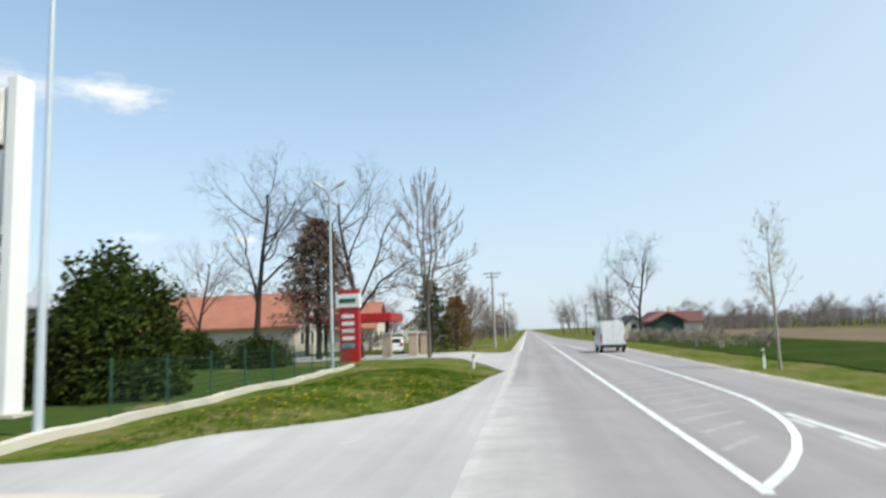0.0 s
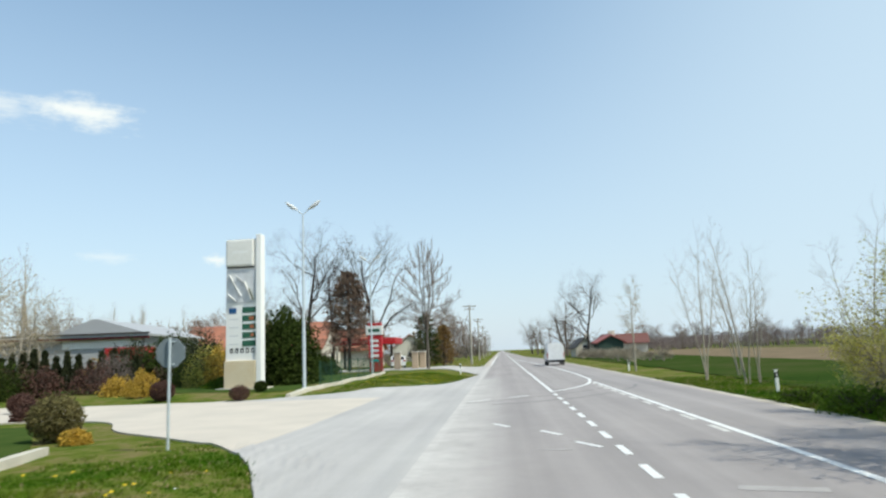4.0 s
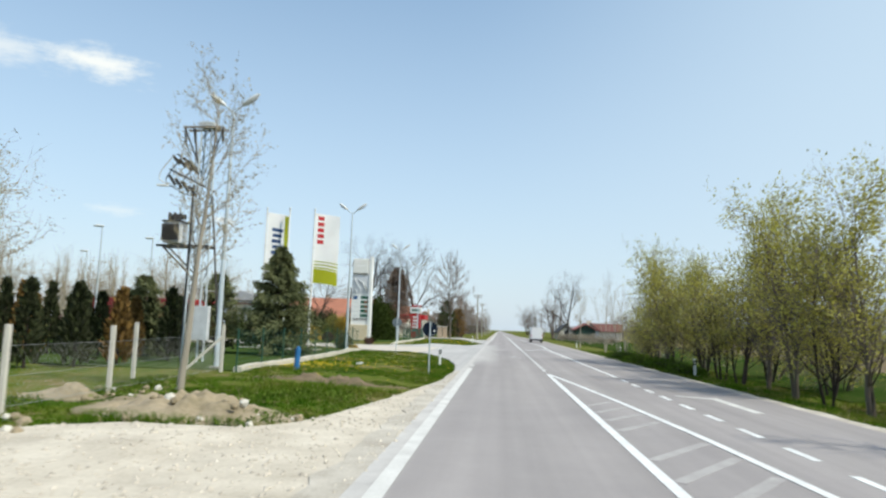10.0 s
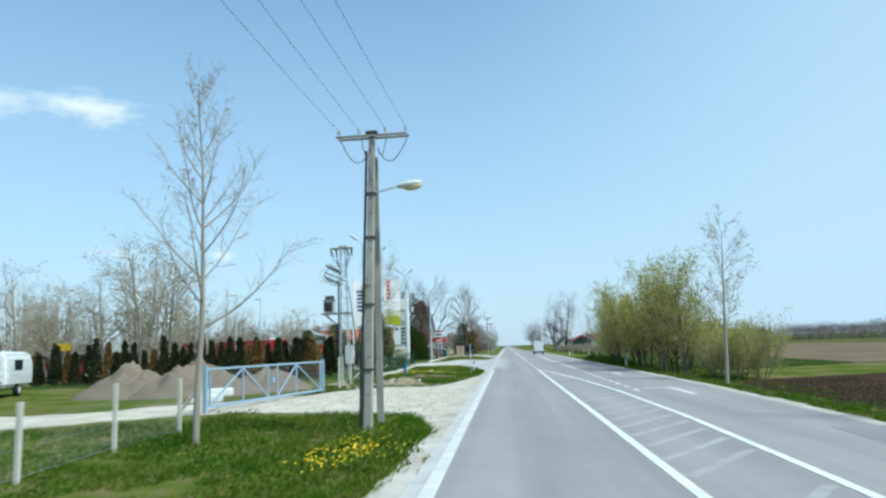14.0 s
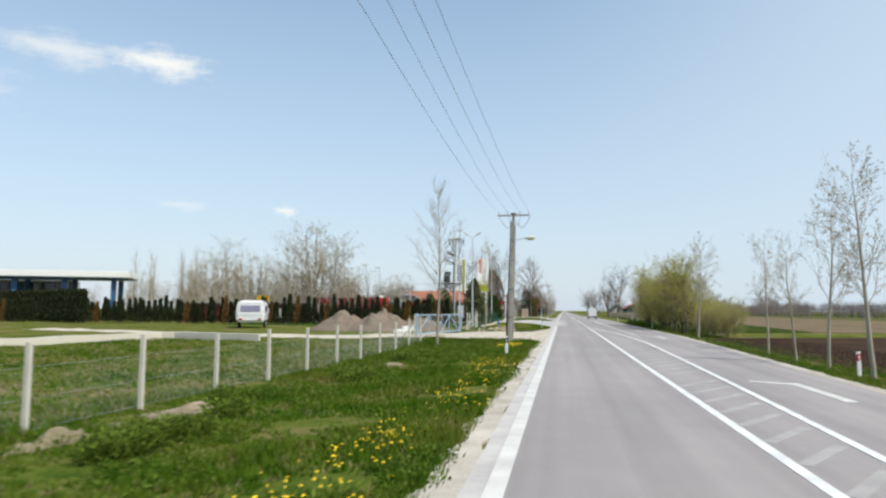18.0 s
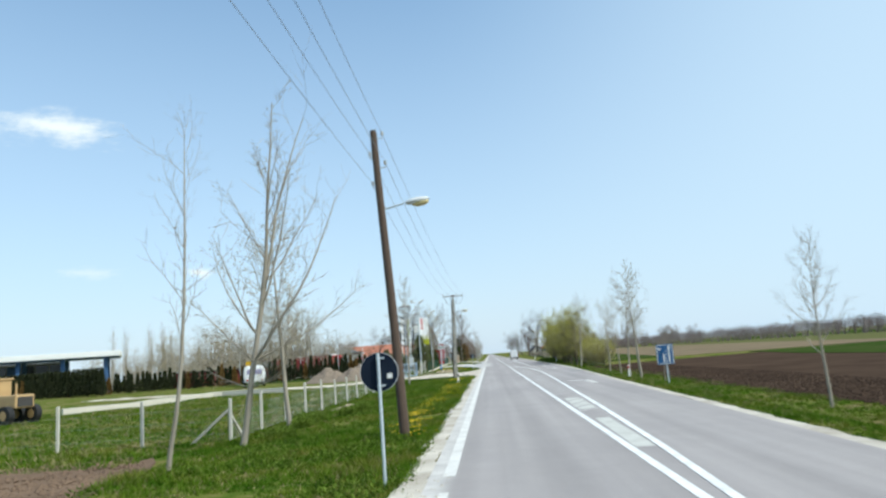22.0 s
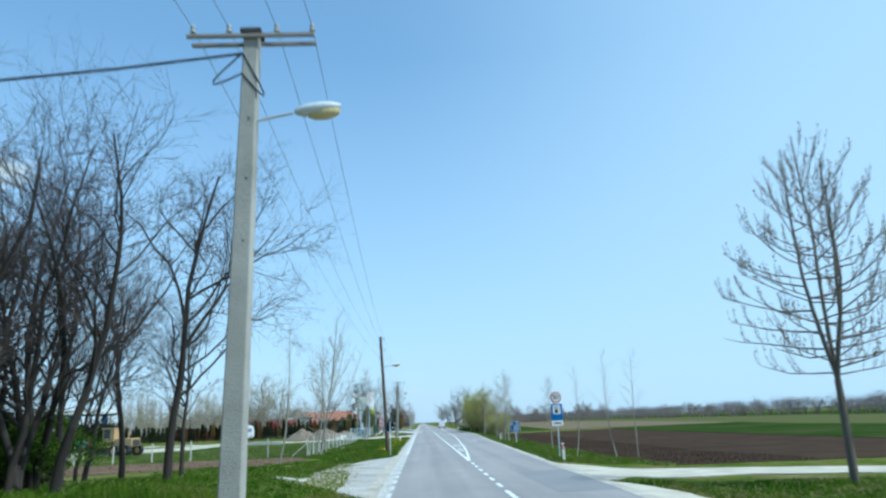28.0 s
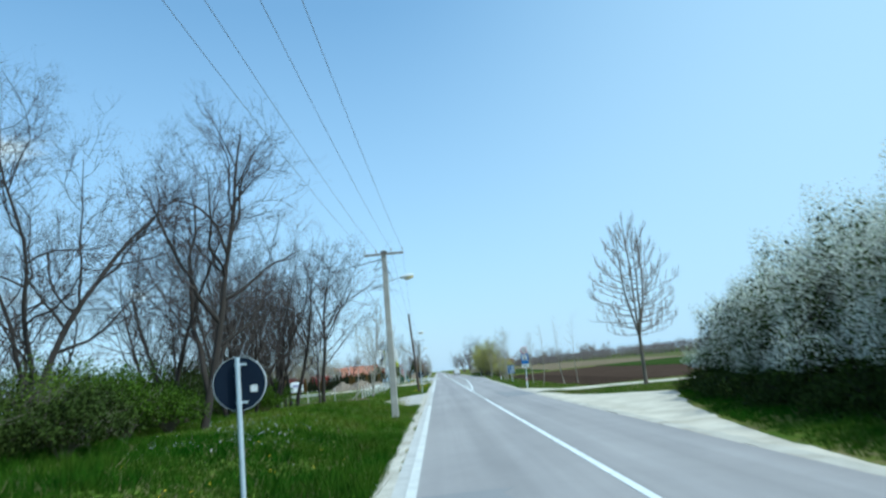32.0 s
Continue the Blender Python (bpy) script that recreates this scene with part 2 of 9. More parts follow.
def asphalt_material(name, base, dark, lanes=0.0, dust=None):
    """Worn asphalt: long streaks along y, pale polished wheel tracks, patches, fine chippings."""
    m = material(name, base, 0.85, dark, scale=0.45, fine=95, amount=0.8, bump=0.35, spec=0.25, stretch=(1, 0.22, 1))
    n, l = m.node_tree.nodes, m.node_tree.links
    b = n["Principled BSDF"]
    co = n.new("ShaderNodeTexCoord")
    long = n.new("ShaderNodeMapping")
    long.inputs["Scale"].default_value = (2.6, 0.035, 1)
    l.new(co.outputs["Object"], long.inputs["Vector"])
    streak = n.new("ShaderNodeTexNoise")
    streak.inputs["Scale"].default_value, streak.inputs["Detail"].default_value = 1.0, 6
    l.new(long.outputs[0], streak.inputs["Vector"])
    spot = n.new("ShaderNodeTexNoise")
    spot.inputs["Scale"].default_value, spot.inputs["Detail"].default_value, spot.inputs["Roughness"].default_value = 0.8, 8, 0.7
    l.new(co.outputs["Object"], spot.inputs["Vector"])
    sep = n.new("ShaderNodeSeparateXYZ")
    l.new(co.outputs["Object"], sep.inputs[0])
    wave = n.new("ShaderNodeMath")
    wave.operation = "MULTIPLY"
    wave.inputs[1].default_value = 2 * math.pi / 1.72
    l.new(sep.outputs["X"], wave.inputs[0])
    cs = n.new("ShaderNodeMath")
    cs.operation = "COSINE"
    l.new(wave.outputs[0], cs.inputs[0])
    total = None
    for out, share, mid in ((streak.outputs[0], 0.34, 0.5), (spot.outputs[0], 0.24, 0.5), (cs.outputs[0], lanes, 0.0)):
        k = n.new("ShaderNodeMath")
        k.operation = "MULTIPLY_ADD"
        k.inputs[1].default_value, k.inputs[2].default_value = share, 1.0 - share * mid
        l.new(out, k.inputs[0])
        if total is None:
            total = k.outputs[0]
        else:
            t = n.new("ShaderNodeMath")
            t.operation = "MULTIPLY"
            l.new(total, t.inputs[0]), l.new(k.outputs[0], t.inputs[1])
            total = t.outputs[0]
    hs = n.new("ShaderNodeHueSaturation")
    old = b.inputs["Base Color"].links[0].from_socket
    l.new(old, hs.inputs["Color"])
    l.new(total, hs.inputs["Value"])
    colour = hs.outputs[0]
    if dust:
        # pale grit carried out of the side drives over the near lane, in ragged tongues
        fac = None
        for out, a, c in ((sep.outputs["X"], -1.6, -3.9), (sep.outputs["Y"], -16, -6), (sep.outputs["Y"], 40, 26)):
            r = n.new("ShaderNodeMapRange")
            r.interpolation_type = "SMOOTHSTEP"
            r.inputs["From Min"].default_value, r.inputs["From Max"].default_value = a, c
            l.new(out, r.inputs["Value"])
            if fac is None:
                fac = r.outputs[0]
            else:
                t = n.new("ShaderNodeMath")
                t.operation = "MULTIPLY"
                l.new(fac, t.inputs[0]), l.new(r.outputs[0], t.inputs[1])
                fac = t.outputs[0]
        jig = n.new("ShaderNodeMath")
        jig.operation = "MULTIPLY_ADD"
        jig.inputs[1].default_value, jig.inputs[2].default_value = 1.6, -0.2
        l.new(spot.outputs[0], jig.inputs[0])
        t = n.new("ShaderNodeMath")
        t.operation = "MULTIPLY"
        t.use_clamp = True
        l.new(fac, t.inputs[0]), l.new(jig.outputs[0], t.inputs[1])
        # and along the whole left margin, outside the edge line
        rim = n.new("ShaderNodeMapRange")
        rim.interpolation_type = "SMOOTHSTEP"
        rim.inputs["From Min"].default_value, rim.inputs["From Max"].default_value = -3.3, -3.72
        rim.inputs["To Max"].default_value = 1.15
        l.new(sep.outputs["X"], rim.inputs["Value"])
        rj = n.new("ShaderNodeMath")
        rj.operation = "MULTIPLY"
        l.new(rim.outputs[0], rj.inputs[0]), l.new(jig.outputs[0], rj.inputs[1])
        most = n.new("ShaderNodeMath")
        most.operation = "MAXIMUM"
        most.use_clamp = True
        l.new(t.outputs[0], most.inputs[0]), l.new(rj.outputs[0], most.inputs[1])
        mx = n.new("ShaderNodeMix")
        mx.data_type = "RGBA"
        mx.inputs["B"].default_value = (*dust, 1)
        l.new(most.outputs[0], mx.inputs["Factor"])
        l.new(colour, mx.inputs["A"])
        colour = mx.outputs["Result"]
    l.new(colour, b.inputs["Base Color"])
    return m


ASPHALT = asphalt_material("asphalt", (0.325, 0.298, 0.292), (0.248, 0.228, 0.228), -0.05, (0.56, 0.54, 0.515))
ASPHALT_PALE = asphalt_material("pale_asphalt", (0.46, 0.445, 0.43), (0.34, 0.325, 0.325))
CONCRETE_APRON = material("apron_concrete", (0.56, 0.50, 0.43), 0.9, (0.44, 0.40, 0.35), scale=0.5, fine=50, amount=0.8)
ASPHALT_PATCH = material("repair_asphalt", (0.25, 0.24, 0.245), 0.85, (0.19, 0.185, 0.19), scale=0.5, fine=60)
TYRE_MARK = material("tyre_mark", (0.21, 0.195, 0.193), 0.8, (0.20, 0.19, 0.19), scale=2, fine=30, amount=0.9)
ROAD_PAINT = material("road_paint", (0.80, 0.80, 0.79), 0.6, (0.50, 0.50, 0.50), scale=1.6, fine=25, amount=0.8, bump=0.1)
WORN_PAINT = material("worn_road_paint", (0.40, 0.38, 0.37), 0.8, (0.295, 0.275, 0.27), scale=2.2, fine=20, amount=1.0, bump=0.1)
PALE_WORN = material("pale_worn_paint", (0.53, 0.525, 0.49), 0.8, (0.40, 0.39, 0.365), scale=1.6, fine=14, amount=1.0, bump=0.1)
DUSTY_PAINT = material("dusty_road_paint", (0.66, 0.645, 0.62), 0.8, (0.47, 0.455, 0.435), scale=1.4, fine=20, amount=0.9, bump=0.1)
GRAVEL = material("gravel", (0.62, 0.562, 0.475), 0.95, (0.37, 0.325, 0.265), scale=0.9, fine=16, amount=0.85, bump=0.9, spec=0.0)
BAY_GRIT = material("grey_grit", (0.50, 0.475, 0.44), 0.95, (0.30, 0.28, 0.265), scale=0.7, fine=11, amount=1.0, bump=0.8, spec=0.0)
STONES = material("crushed_stone", (0.52, 0.47, 0.40), 0.95, (0.36, 0.32, 0.265), scale=3, bump=0.2, island=0.22)
SHOULDER = material("dusty_shoulder", (0.56, 0.52, 0.46), 0.95, (0.31, 0.275, 0.23), scale=0.9, fine=24, amount=0.9, bump=0.8, spec=0.0)


def turf(name, colours, patch=0.33, clump=2.3, fine=14.0, island=0.0, through=0.0, bump=0.0, along=(1, 1, 1)):
    """Grass land: colours from deep to dry, mixed by patches, clumps and single plants."""
    m = material(name, colours[0], 0.9, colours[1], bump=0)
    n, l = m.node_tree.nodes, m.node_tree.links
    b = n["Principled BSDF"]
    b.inputs["Specular IOR Level"].default_value = 0.0
    co, mp = n.new("ShaderNodeTexCoord"), n.new("ShaderNodeMapping")
    mp.inputs["Scale"].default_value = along
    l.new(co.outputs["Object"], mp.inputs["Vector"])
    total = None
    for scale, share in ((patch, 0.46), (clump, 0.34), (fine, 0.20)):
        z = n.new("ShaderNodeTexNoise")
        z.inputs["Scale"].default_value, z.inputs["Detail"].default_value, z.inputs["Roughness"].default_value = scale, 4, 0.6
        l.new(mp.outputs[0], z.inputs["Vector"])
        k = n.new("ShaderNodeMath")
        k.operation = "MULTIPLY_ADD"
        k.inputs[1].default_value = share
        l.new(z.outputs[0], k.inputs[0])
        if total is None:
            k.inputs[2].default_value = 0.0
        else:
            l.new(total, k.inputs[2])
        total = k.outputs[0]
    ramp = n.new("ShaderNodeValToRGB")
    e = ramp.color_ramp.elements
    while len(e) < len(colours):
        e.new(0.5)
    for q, c in enumerate(colours):
        e[q].position, e[q].color = 0.36 + 0.27 * q / (len(colours) - 1), (*c, 1)
    l.new(total, ramp.inputs[0])
    colour = ramp.outputs[0]
    if island:
        hs, mr, g = n.new("ShaderNodeHueSaturation"), n.new("ShaderNodeMapRange"), n.new("ShaderNodeNewGeometry")
        mr.inputs["To Min"].default_value, mr.inputs["To Max"].default_value = 1 - island, 1 + island
        l.new(g.outputs["Random Per Island"], mr.inputs["Value"])
        l.new(mr.outputs[0], hs.inputs["Value"])
        l.new(colour, hs.inputs["Color"])
        colour = hs.outputs[0]
    l.new(colour, b.inputs["Base Color"])
    if bump:
        bp = n.new("ShaderNodeBump")
        bp.inputs["Strength"].default_value, bp.inputs["Distance"].default_value = bump, 0.06
        l.new(total, bp.inputs["Height"])
        l.new(bp.outputs[0], b.inputs["Normal"])
    if through:
        tr, ms = n.new("ShaderNodeBsdfTranslucent"), n.new("ShaderNodeMixShader")
        ms.inputs[0].default_value = through
        l.new(colour, tr.inputs["Color"])
        l.new(b.outputs[0], ms.inputs[1]), l.new(tr.outputs[0], ms.inputs[2])
        l.new(ms.outputs[0], n["Material Output"].inputs["Surface"])
    return m


GRASS = turf("grass_ground", [(0.030, 0.060, 0.010), (0.062, 0.098, 0.016), (0.105, 0.125, 0.026), (0.16, 0.135, 0.060), (0.21, 0.17, 0.10)], bump=1.0)
LAWN = material("mown_lawn", (0.038, 0.070, 0.018), 0.95, (0.062, 0.088, 0.024), scale=0.8, fine=22, amount=0.9, bump=0.5, spec=0.0)
WHEAT = turf("young_wheat", [(0.018, 0.038, 0.009), (0.030, 0.056, 0.012), (0.044, 0.062, 0.018), (0.066, 0.068, 0.030)], 0.08, 0.35, 2.5, bump=0.6)
SOIL = material("ploughed_soil", (0.072, 0.049, 0.036), 0.95, (0.044, 0.030, 0.023), scale=0.25, fine=5, amount=0.9, bump=0.9, spec=0.0)
TILLED = material("dry_tilled_soil", (0.18, 0.125, 0.088), 0.95, (0.12, 0.083, 0.06), scale=0.5, fine=7, amount=0.9, bump=0.45, spec=0.0)
STUBBLE = material("dry_field", (0.095, 0.115, 0.04), 0.95, (0.11, 0.095, 0.05), scale=0.15, fine=4, amount=0.9, spec=0.0)
BLADES = turf("grass_blades", [(0.022, 0.072, 0.005), (0.048, 0.115, 0.008), (0.085, 0.150, 0.014), (0.135, 0.165, 0.026), (0.19, 0.175, 0.05)], 0.33, 2.3, 9.0, island=0.3, through=0.25)
LUSH_BLADES = turf("lush_grass_blades", [(0.012, 0.050, 0.004), (0.026, 0.080, 0.006), (0.048, 0.098, 0.009), (0.085, 0.125, 0.016)], 0.3, 1.6, 9.0, island=0.3, through=0.25)
DRY_BLADES = material("dry_grass", (0.30, 0.25, 0.12), 0.9, (0.2, 0.17, 0.08), bump=0, island=0.4, through=0.2)
DANDELION = material("dandelion_yellow", (0.78, 0.55, 0.02), 0.8, (0.6, 0.42, 0.02), bump=0, island=0.2)
WHITE_FLOWER = material("white_flower", (0.75, 0.75, 0.72), 0.8, bump=0)
BARK_PALE = material("pale_bark", (0.36, 0.32, 0.26), 0.9, (0.20, 0.175, 0.14), scale=3, fine=30, bump=0.6, stretch=(1, 1, 0.3))
BARK_GREY = material("grey_bark", (0.15, 0.125, 0.10), 0.9, (0.07, 0.058, 0.05), scale=3, fine=30, bump=0.6, stretch=(1, 1, 0.3))
BARK_DARK = material("dark_bark", (0.040, 0.031, 0.026), 0.9, (0.022, 0.018, 0.015), scale=3, fine=30, bump=0.6, stretch=(1, 1, 0.3))
TWIG_PALE = material("pale_twigs", (0.36, 0.31, 0.24), 0.9, (0.24, 0.2, 0.15), bump=0, island=0.25)
TWIG_GREY = material("grey_twigs", (0.17, 0.135, 0.12), 0.9, (0.14, 0.12, 0.11), bump=0, island=0.25)
TWIG_DARK = material("dark_twigs", (0.082, 0.061, 0.055), 0.9, (0.05, 0.038, 0.034), bump=0, island=0.3)
BUD = material("poplar_buds", (0.36, 0.30, 0.17), 0.85, (0.24, 0.2, 0.11), bump=0, island=0.35, through=0.3)
CATKIN = material("brown_catkins", (0.30, 0.235, 0.19), 0.9, (0.20, 0.155, 0.13), bump=0, island=0.3, through=0.2)
LEAF_SPRING = material("spring_leaves", (0.46, 0.43, 0.10), 0.8, (0.31, 0.30, 0.065), bump=0, island=0.4, through=0.5)
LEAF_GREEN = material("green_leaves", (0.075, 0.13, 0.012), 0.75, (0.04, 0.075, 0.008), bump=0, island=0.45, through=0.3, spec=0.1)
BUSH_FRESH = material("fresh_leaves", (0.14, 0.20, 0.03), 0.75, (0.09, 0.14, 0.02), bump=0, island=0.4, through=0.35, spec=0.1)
# evergreen leaf colour, also used to paint shade inside plum and thicket bushes
LEAF_DARK = material("evergreen_and_shaded_leaves", (0.038, 0.058, 0.010), 0.8, (0.019, 0.027, 0.006), bump=0, island=0.5, through=0.1, spec=0.1)
NEEDLES = material("blue_green_needles", (0.175, 0.190, 0.088), 0.85, (0.072, 0.088, 0.042), bump=0, island=0.5, through=0.12, spec=0.15)
THUJA = material("thuja_green", (0.035, 0.043, 0.014), 0.85, (0.02, 0.026, 0.009), bump=0, island=0.5, through=0.1)
THUJA_BROWN = material("thuja_rusty", (0.20, 0.115, 0.030), 0.85, (0.10, 0.06, 0.02), bump=0, island=0.5, through=0.1)
SPRUCE_BROWN = material("brown_spruce_needles", (0.20, 0.14, 0.105), 0.9, (0.115, 0.08, 0.06), bump=0, island=0.4, through=0.1)
BOX_OLIVE = material("boxwood_leaves", (0.135, 0.115, 0.04), 0.8, (0.07, 0.062, 0.022), bump=0, island=0.4, through=0.15)
BLOSSOM = material("white_blossom", (0.76, 0.76, 0.68), 0.8, (0.52, 0.54, 0.44), bump=0, island=0.25, through=0.3)
FORSYTHIA = material("yellow_shrub", (0.52, 0.34, 0.05), 0.8, (0.32, 0.21, 0.04), bump=0, island=0.4, through=0.25)
PURPLE_LEAF = material("purple_shrub", (0.10, 0.048, 0.036), 0.8, (0.06, 0.03, 0.024), bump=0, island=0.4, through=0.2)
CONCRETE = material("pole_concrete", (0.43, 0.405, 0.36), 0.9, (0.24, 0.225, 0.195), scale=1.5, fine=35, amount=0.8, bump=0.4)
POST_CONCRETE = material("post_concrete", (0.60, 0.57, 0.50), 0.9, (0.45, 0.42, 0.37), scale=2, fine=35, amount=0.7)
KERB = material("kerb_concrete", (0.60, 0.56, 0.48), 0.9, (0.42, 0.39, 0.33), scale=1.2, fine=20, amount=0.8)
WOOD_POLE = material("tarred_pole_wood", (0.095, 0.064, 0.046), 0.85, (0.06, 0.042, 0.032), scale=2, fine=25, bump=0.5, stretch=(4, 4, 0.4))
GALVANISED = material("galvanised_steel", (0.58, 0.64, 0.68), 0.45, (0.46, 0.52, 0.56), scale=2, fine=30, metal=0.35, bump=0.05)
LAMP_SHELL = material("lamp_shell", (0.66, 0.67, 0.66), 0.45, (0.5, 0.51, 0.5), bump=0.05)
LAMP_GLASS = material("yellowed_lamp_cover", (0.60, 0.50, 0.24), 0.25, (0.45, 0.38, 0.2), bump=0)
STEEL_DARK = material("weathered_steel", (0.075, 0.072, 0.07), 0.7, (0.055, 0.042, 0.034), scale=4, fine=40, metal=0.3)
RUSTY_ARM = material("grey_brown_crossarm", (0.30, 0.26, 0.22), 0.7, (0.18, 0.15, 0.12), scale=4)
INSULATOR = material("glazed_insulator", (0.50, 0.49, 0.47), 0.25, bump=0)
CABLE = material("black_cable", (0.035, 0.036, 0.04), 0.6, bump=0)
WIRE = material("aluminium_wire", (0.24, 0.26, 0.28), 0.5, metal=0.4, bump=0)
WHITE_PAINT = material("white_paint", (0.82, 0.82, 0.80), 0.4, (0.74, 0.74, 0.72), scale=1, fine=20, amount=0.6, bump=0.05)
OFF_WHITE = material("off_white_panel", (0.76, 0.755, 0.72), 0.4, (0.58, 0.57, 0.52), bump=0.03)
CREAM = material("stained_cream_base", (0.66, 0.58, 0.44), 0.7, (0.60, 0.47, 0.28), scale=0.6, fine=12, amount=0.9)
GREY_PANEL = material("pale_grey_panel", (0.62, 0.64, 0.66), 0.5, bump=0.03)
SIGN_BACK = material("sign_back", (0.014, 0.021, 0.036), 0.75, (0.009, 0.014, 0.026), bump=0.05, spec=0.05)
STOP_BACK = material("stop_sign_back", (0.20, 0.235, 0.26), 0.55, (0.15, 0.18, 0.20), bump=0.05)
SIGN_EDGE = material("sign_edge", (0.55, 0.58, 0.6), 0.5, bump=0)
SIGN_BLUE = material("sign_blue", (0.012, 0.125, 0.38), 0.4, (0.01, 0.10, 0.30), bump=0)
SIGN_BLUE_DARK = material("faded_sign_blue", (0.015, 0.09, 0.24), 0.5, (0.012, 0.07, 0.19), bump=0)
SIGN_WHITE = material("sign_white", (0.80, 0.80, 0.78), 0.4, bump=0)
SIGN_RED = material("sign_red", (0.42, 0.03, 0.04), 0.4, bump=0)
BLACK = material("black_paint", (0.018, 0.018, 0.02), 0.5, bump=0)
RUBBER = material("tyre_rubber", (0.022, 0.022, 0.023), 0.85, bump=0.1)
GATE_BLUE = material("blue_grey_gate_paint", (0.30, 0.40, 0.50), 0.5, (0.24, 0.32, 0.42), scale=3, bump=0.05)
POST_BLUE = material("blue_pipe_paint", (0.03, 0.17, 0.42), 0.45, bump=0.05)
FENCE_GREEN = material("green_fence_wire", (0.025, 0.085, 0.055), 0.5, bump=0)
FENCE_WIRE = material("fence_wire", (0.32, 0.33, 0.33), 0.5, metal=0.3, bump=0)
ROOF_TILE = material("orange_roof_tiles", (0.40, 0.16, 0.10), 0.85, (0.28, 0.12, 0.08), scale=1.0, fine=14, amount=0.8, bump=0.5)
ROOF_PINK = material("red_sheet_roof", (0.34, 0.11, 0.10), 0.7, (0.24, 0.085, 0.08))
SHED_GREEN = material("dark_green_boards", (0.035, 0.065, 0.05), 0.8, (0.02, 0.04, 0.032), scale=2, stretch=(6, 6, 1))
DRY_EARTH = material("bare_tan_field", (0.20, 0.155, 0.105), 0.95, (0.13, 0.105, 0.07), scale=0.15, fine=3, amount=0.9, bump=0.5, spec=0.0)
# brown twig colour lightened so the far belts look veiled by haze
TWIG_HAZE = material("far_twigs_with_haze", (0.235, 0.19, 0.175), 0.9, (0.18, 0.145, 0.135), bump=0, island=0.25)
ROOF_RED = material("red_roof", (0.16, 0.065, 0.055), 0.8, (0.11, 0.05, 0.045))
PLASTER = material("plaster", (0.60, 0.56, 0.48), 0.9, (0.48, 0.45, 0.39), scale=0.8)
PLASTER_GREY = material("grey_wall", (0.40, 0.41, 0.42), 0.85, (0.34, 0.35, 0.36), scale=0.8)
BRICK_PILLAR = material("gate_pillar_stone", (0.46, 0.36, 0.26), 0.9, (0.33, 0.26, 0.19), scale=2)
CLAD_GREY = material("grey_cladding", (0.37, 0.38, 0.40), 0.6, (0.32, 0.33, 0.35), scale=0.6)
TRUCK_RED = material("truck_red", (0.46, 0.02, 0.025), 0.45, (0.36, 0.018, 0.02), bump=0.03)
DARK_RED = material("dull_red_panel", (0.20, 0.03, 0.03), 0.6, bump=0.03)
FLAG_WHITE = material("flag_cloth", (0.93, 0.93, 0.92), 0.85, (0.88, 0.85, 0.85), scale=2, bump=0.1, through=0.35)
FLAG_LIME = material("lime_cloth", (0.42, 0.45, 0.02), 0.85, (0.36, 0.38, 0.02), scale=2, bump=0.1, through=0.3)
FLAG_RED = material("red_cloth", (0.62, 0.04, 0.05), 0.85, bump=0, through=0.2)
FLAG_BLUE = material("blue_cloth", (0.04, 0.09, 0.22), 0.85, bump=0, through=0.2)
VAN_WHITE = material("van_white", (0.80, 0.81, 0.82), 0.25, bump=0.02)
WINDOW_DARK = material("dark_window", (0.03, 0.035, 0.042), 0.12, spec=0.6, bump=0)
TAIL_RED = material("tail_lamp_red", (0.35, 0.02, 0.02), 0.25, bump=0)
MACHINE_OCHRE = material("ochre_machine_paint", (0.50, 0.34, 0.16), 0.6, (0.30, 0.19, 0.10), scale=2)
MACHINE_RED = material("faded_red_paint", (0.36, 0.085, 0.06), 0.6, (0.24, 0.07, 0.05), scale=2)
MAROON = material("maroon_steel", (0.085, 0.035, 0.035), 0.6, (0.05, 0.025, 0.025), scale=2)
MACHINE_TEAL = material("teal_machine_paint", (0.025, 0.42, 0.42), 0.45, (0.02, 0.33, 0.33), scale=2)
CANOPY_BLUE = material("canopy_blue", (0.05, 0.12, 0.26), 0.5, bump=0)
DISPLAY_GREEN = material("display_green", (0.03, 0.12, 0.075), 0.4, bump=0)
DISPLAY_ORANGE = material("display_orange", (0.36, 0.13, 0.06), 0.5, bump=0)
SAND = material("sand_heap", (0.235, 0.190, 0.150), 0.95, (0.165, 0.132, 0.105), scale=0.8, fine=12, amount=0.8, bump=0.8, spec=0.0)
RUBBLE = material("rubble_heap", (0.374, 0.304, 0.211), 0.95, (0.198, 0.162, 0.099), scale=1.2, fine=9, amount=1.0, bump=1.0)


# ---- building helpers ----
def part(name, bm, mat, parent=None, label=""):
    """Links a bmesh as one mesh object under a thing or a part."""
    me = bpy.data.meshes.new(name)
    bm.to_mesh(me)
    bm.free()
    me.materials.append(mat)
    ob = new(name, me)
    ob.parent = parent
    if label:
        ob["label"] = label
    return ob


def arrays(name, verts, faces, mat, parent=None, smooth=False):
    """The same from arrays of vertices and faces."""
    me = bpy.data.meshes.new(name)
    me.from_pydata(np.asarray(verts, float).tolist(), [], [list(map(int, fc)) for fc in faces])
    me.materials.append(mat)
    if smooth:
        me.polygons.foreach_set("use_smooth", [True] * len(me.polygons))
    ob = new(name, me)
    ob.parent = parent
    return ob


def thing(name, x, y, z, turn=0.0, label="", category="", group="", kind="", scale=1.0):
    ob = new(name)
    ob.empty_display_size = 0.2
    ob.matrix_basis = pose(x, y, z, 0, 0, turn) @ Matrix.Scale(scale, 4)
    return tagged(ob, label, category, group, kind)


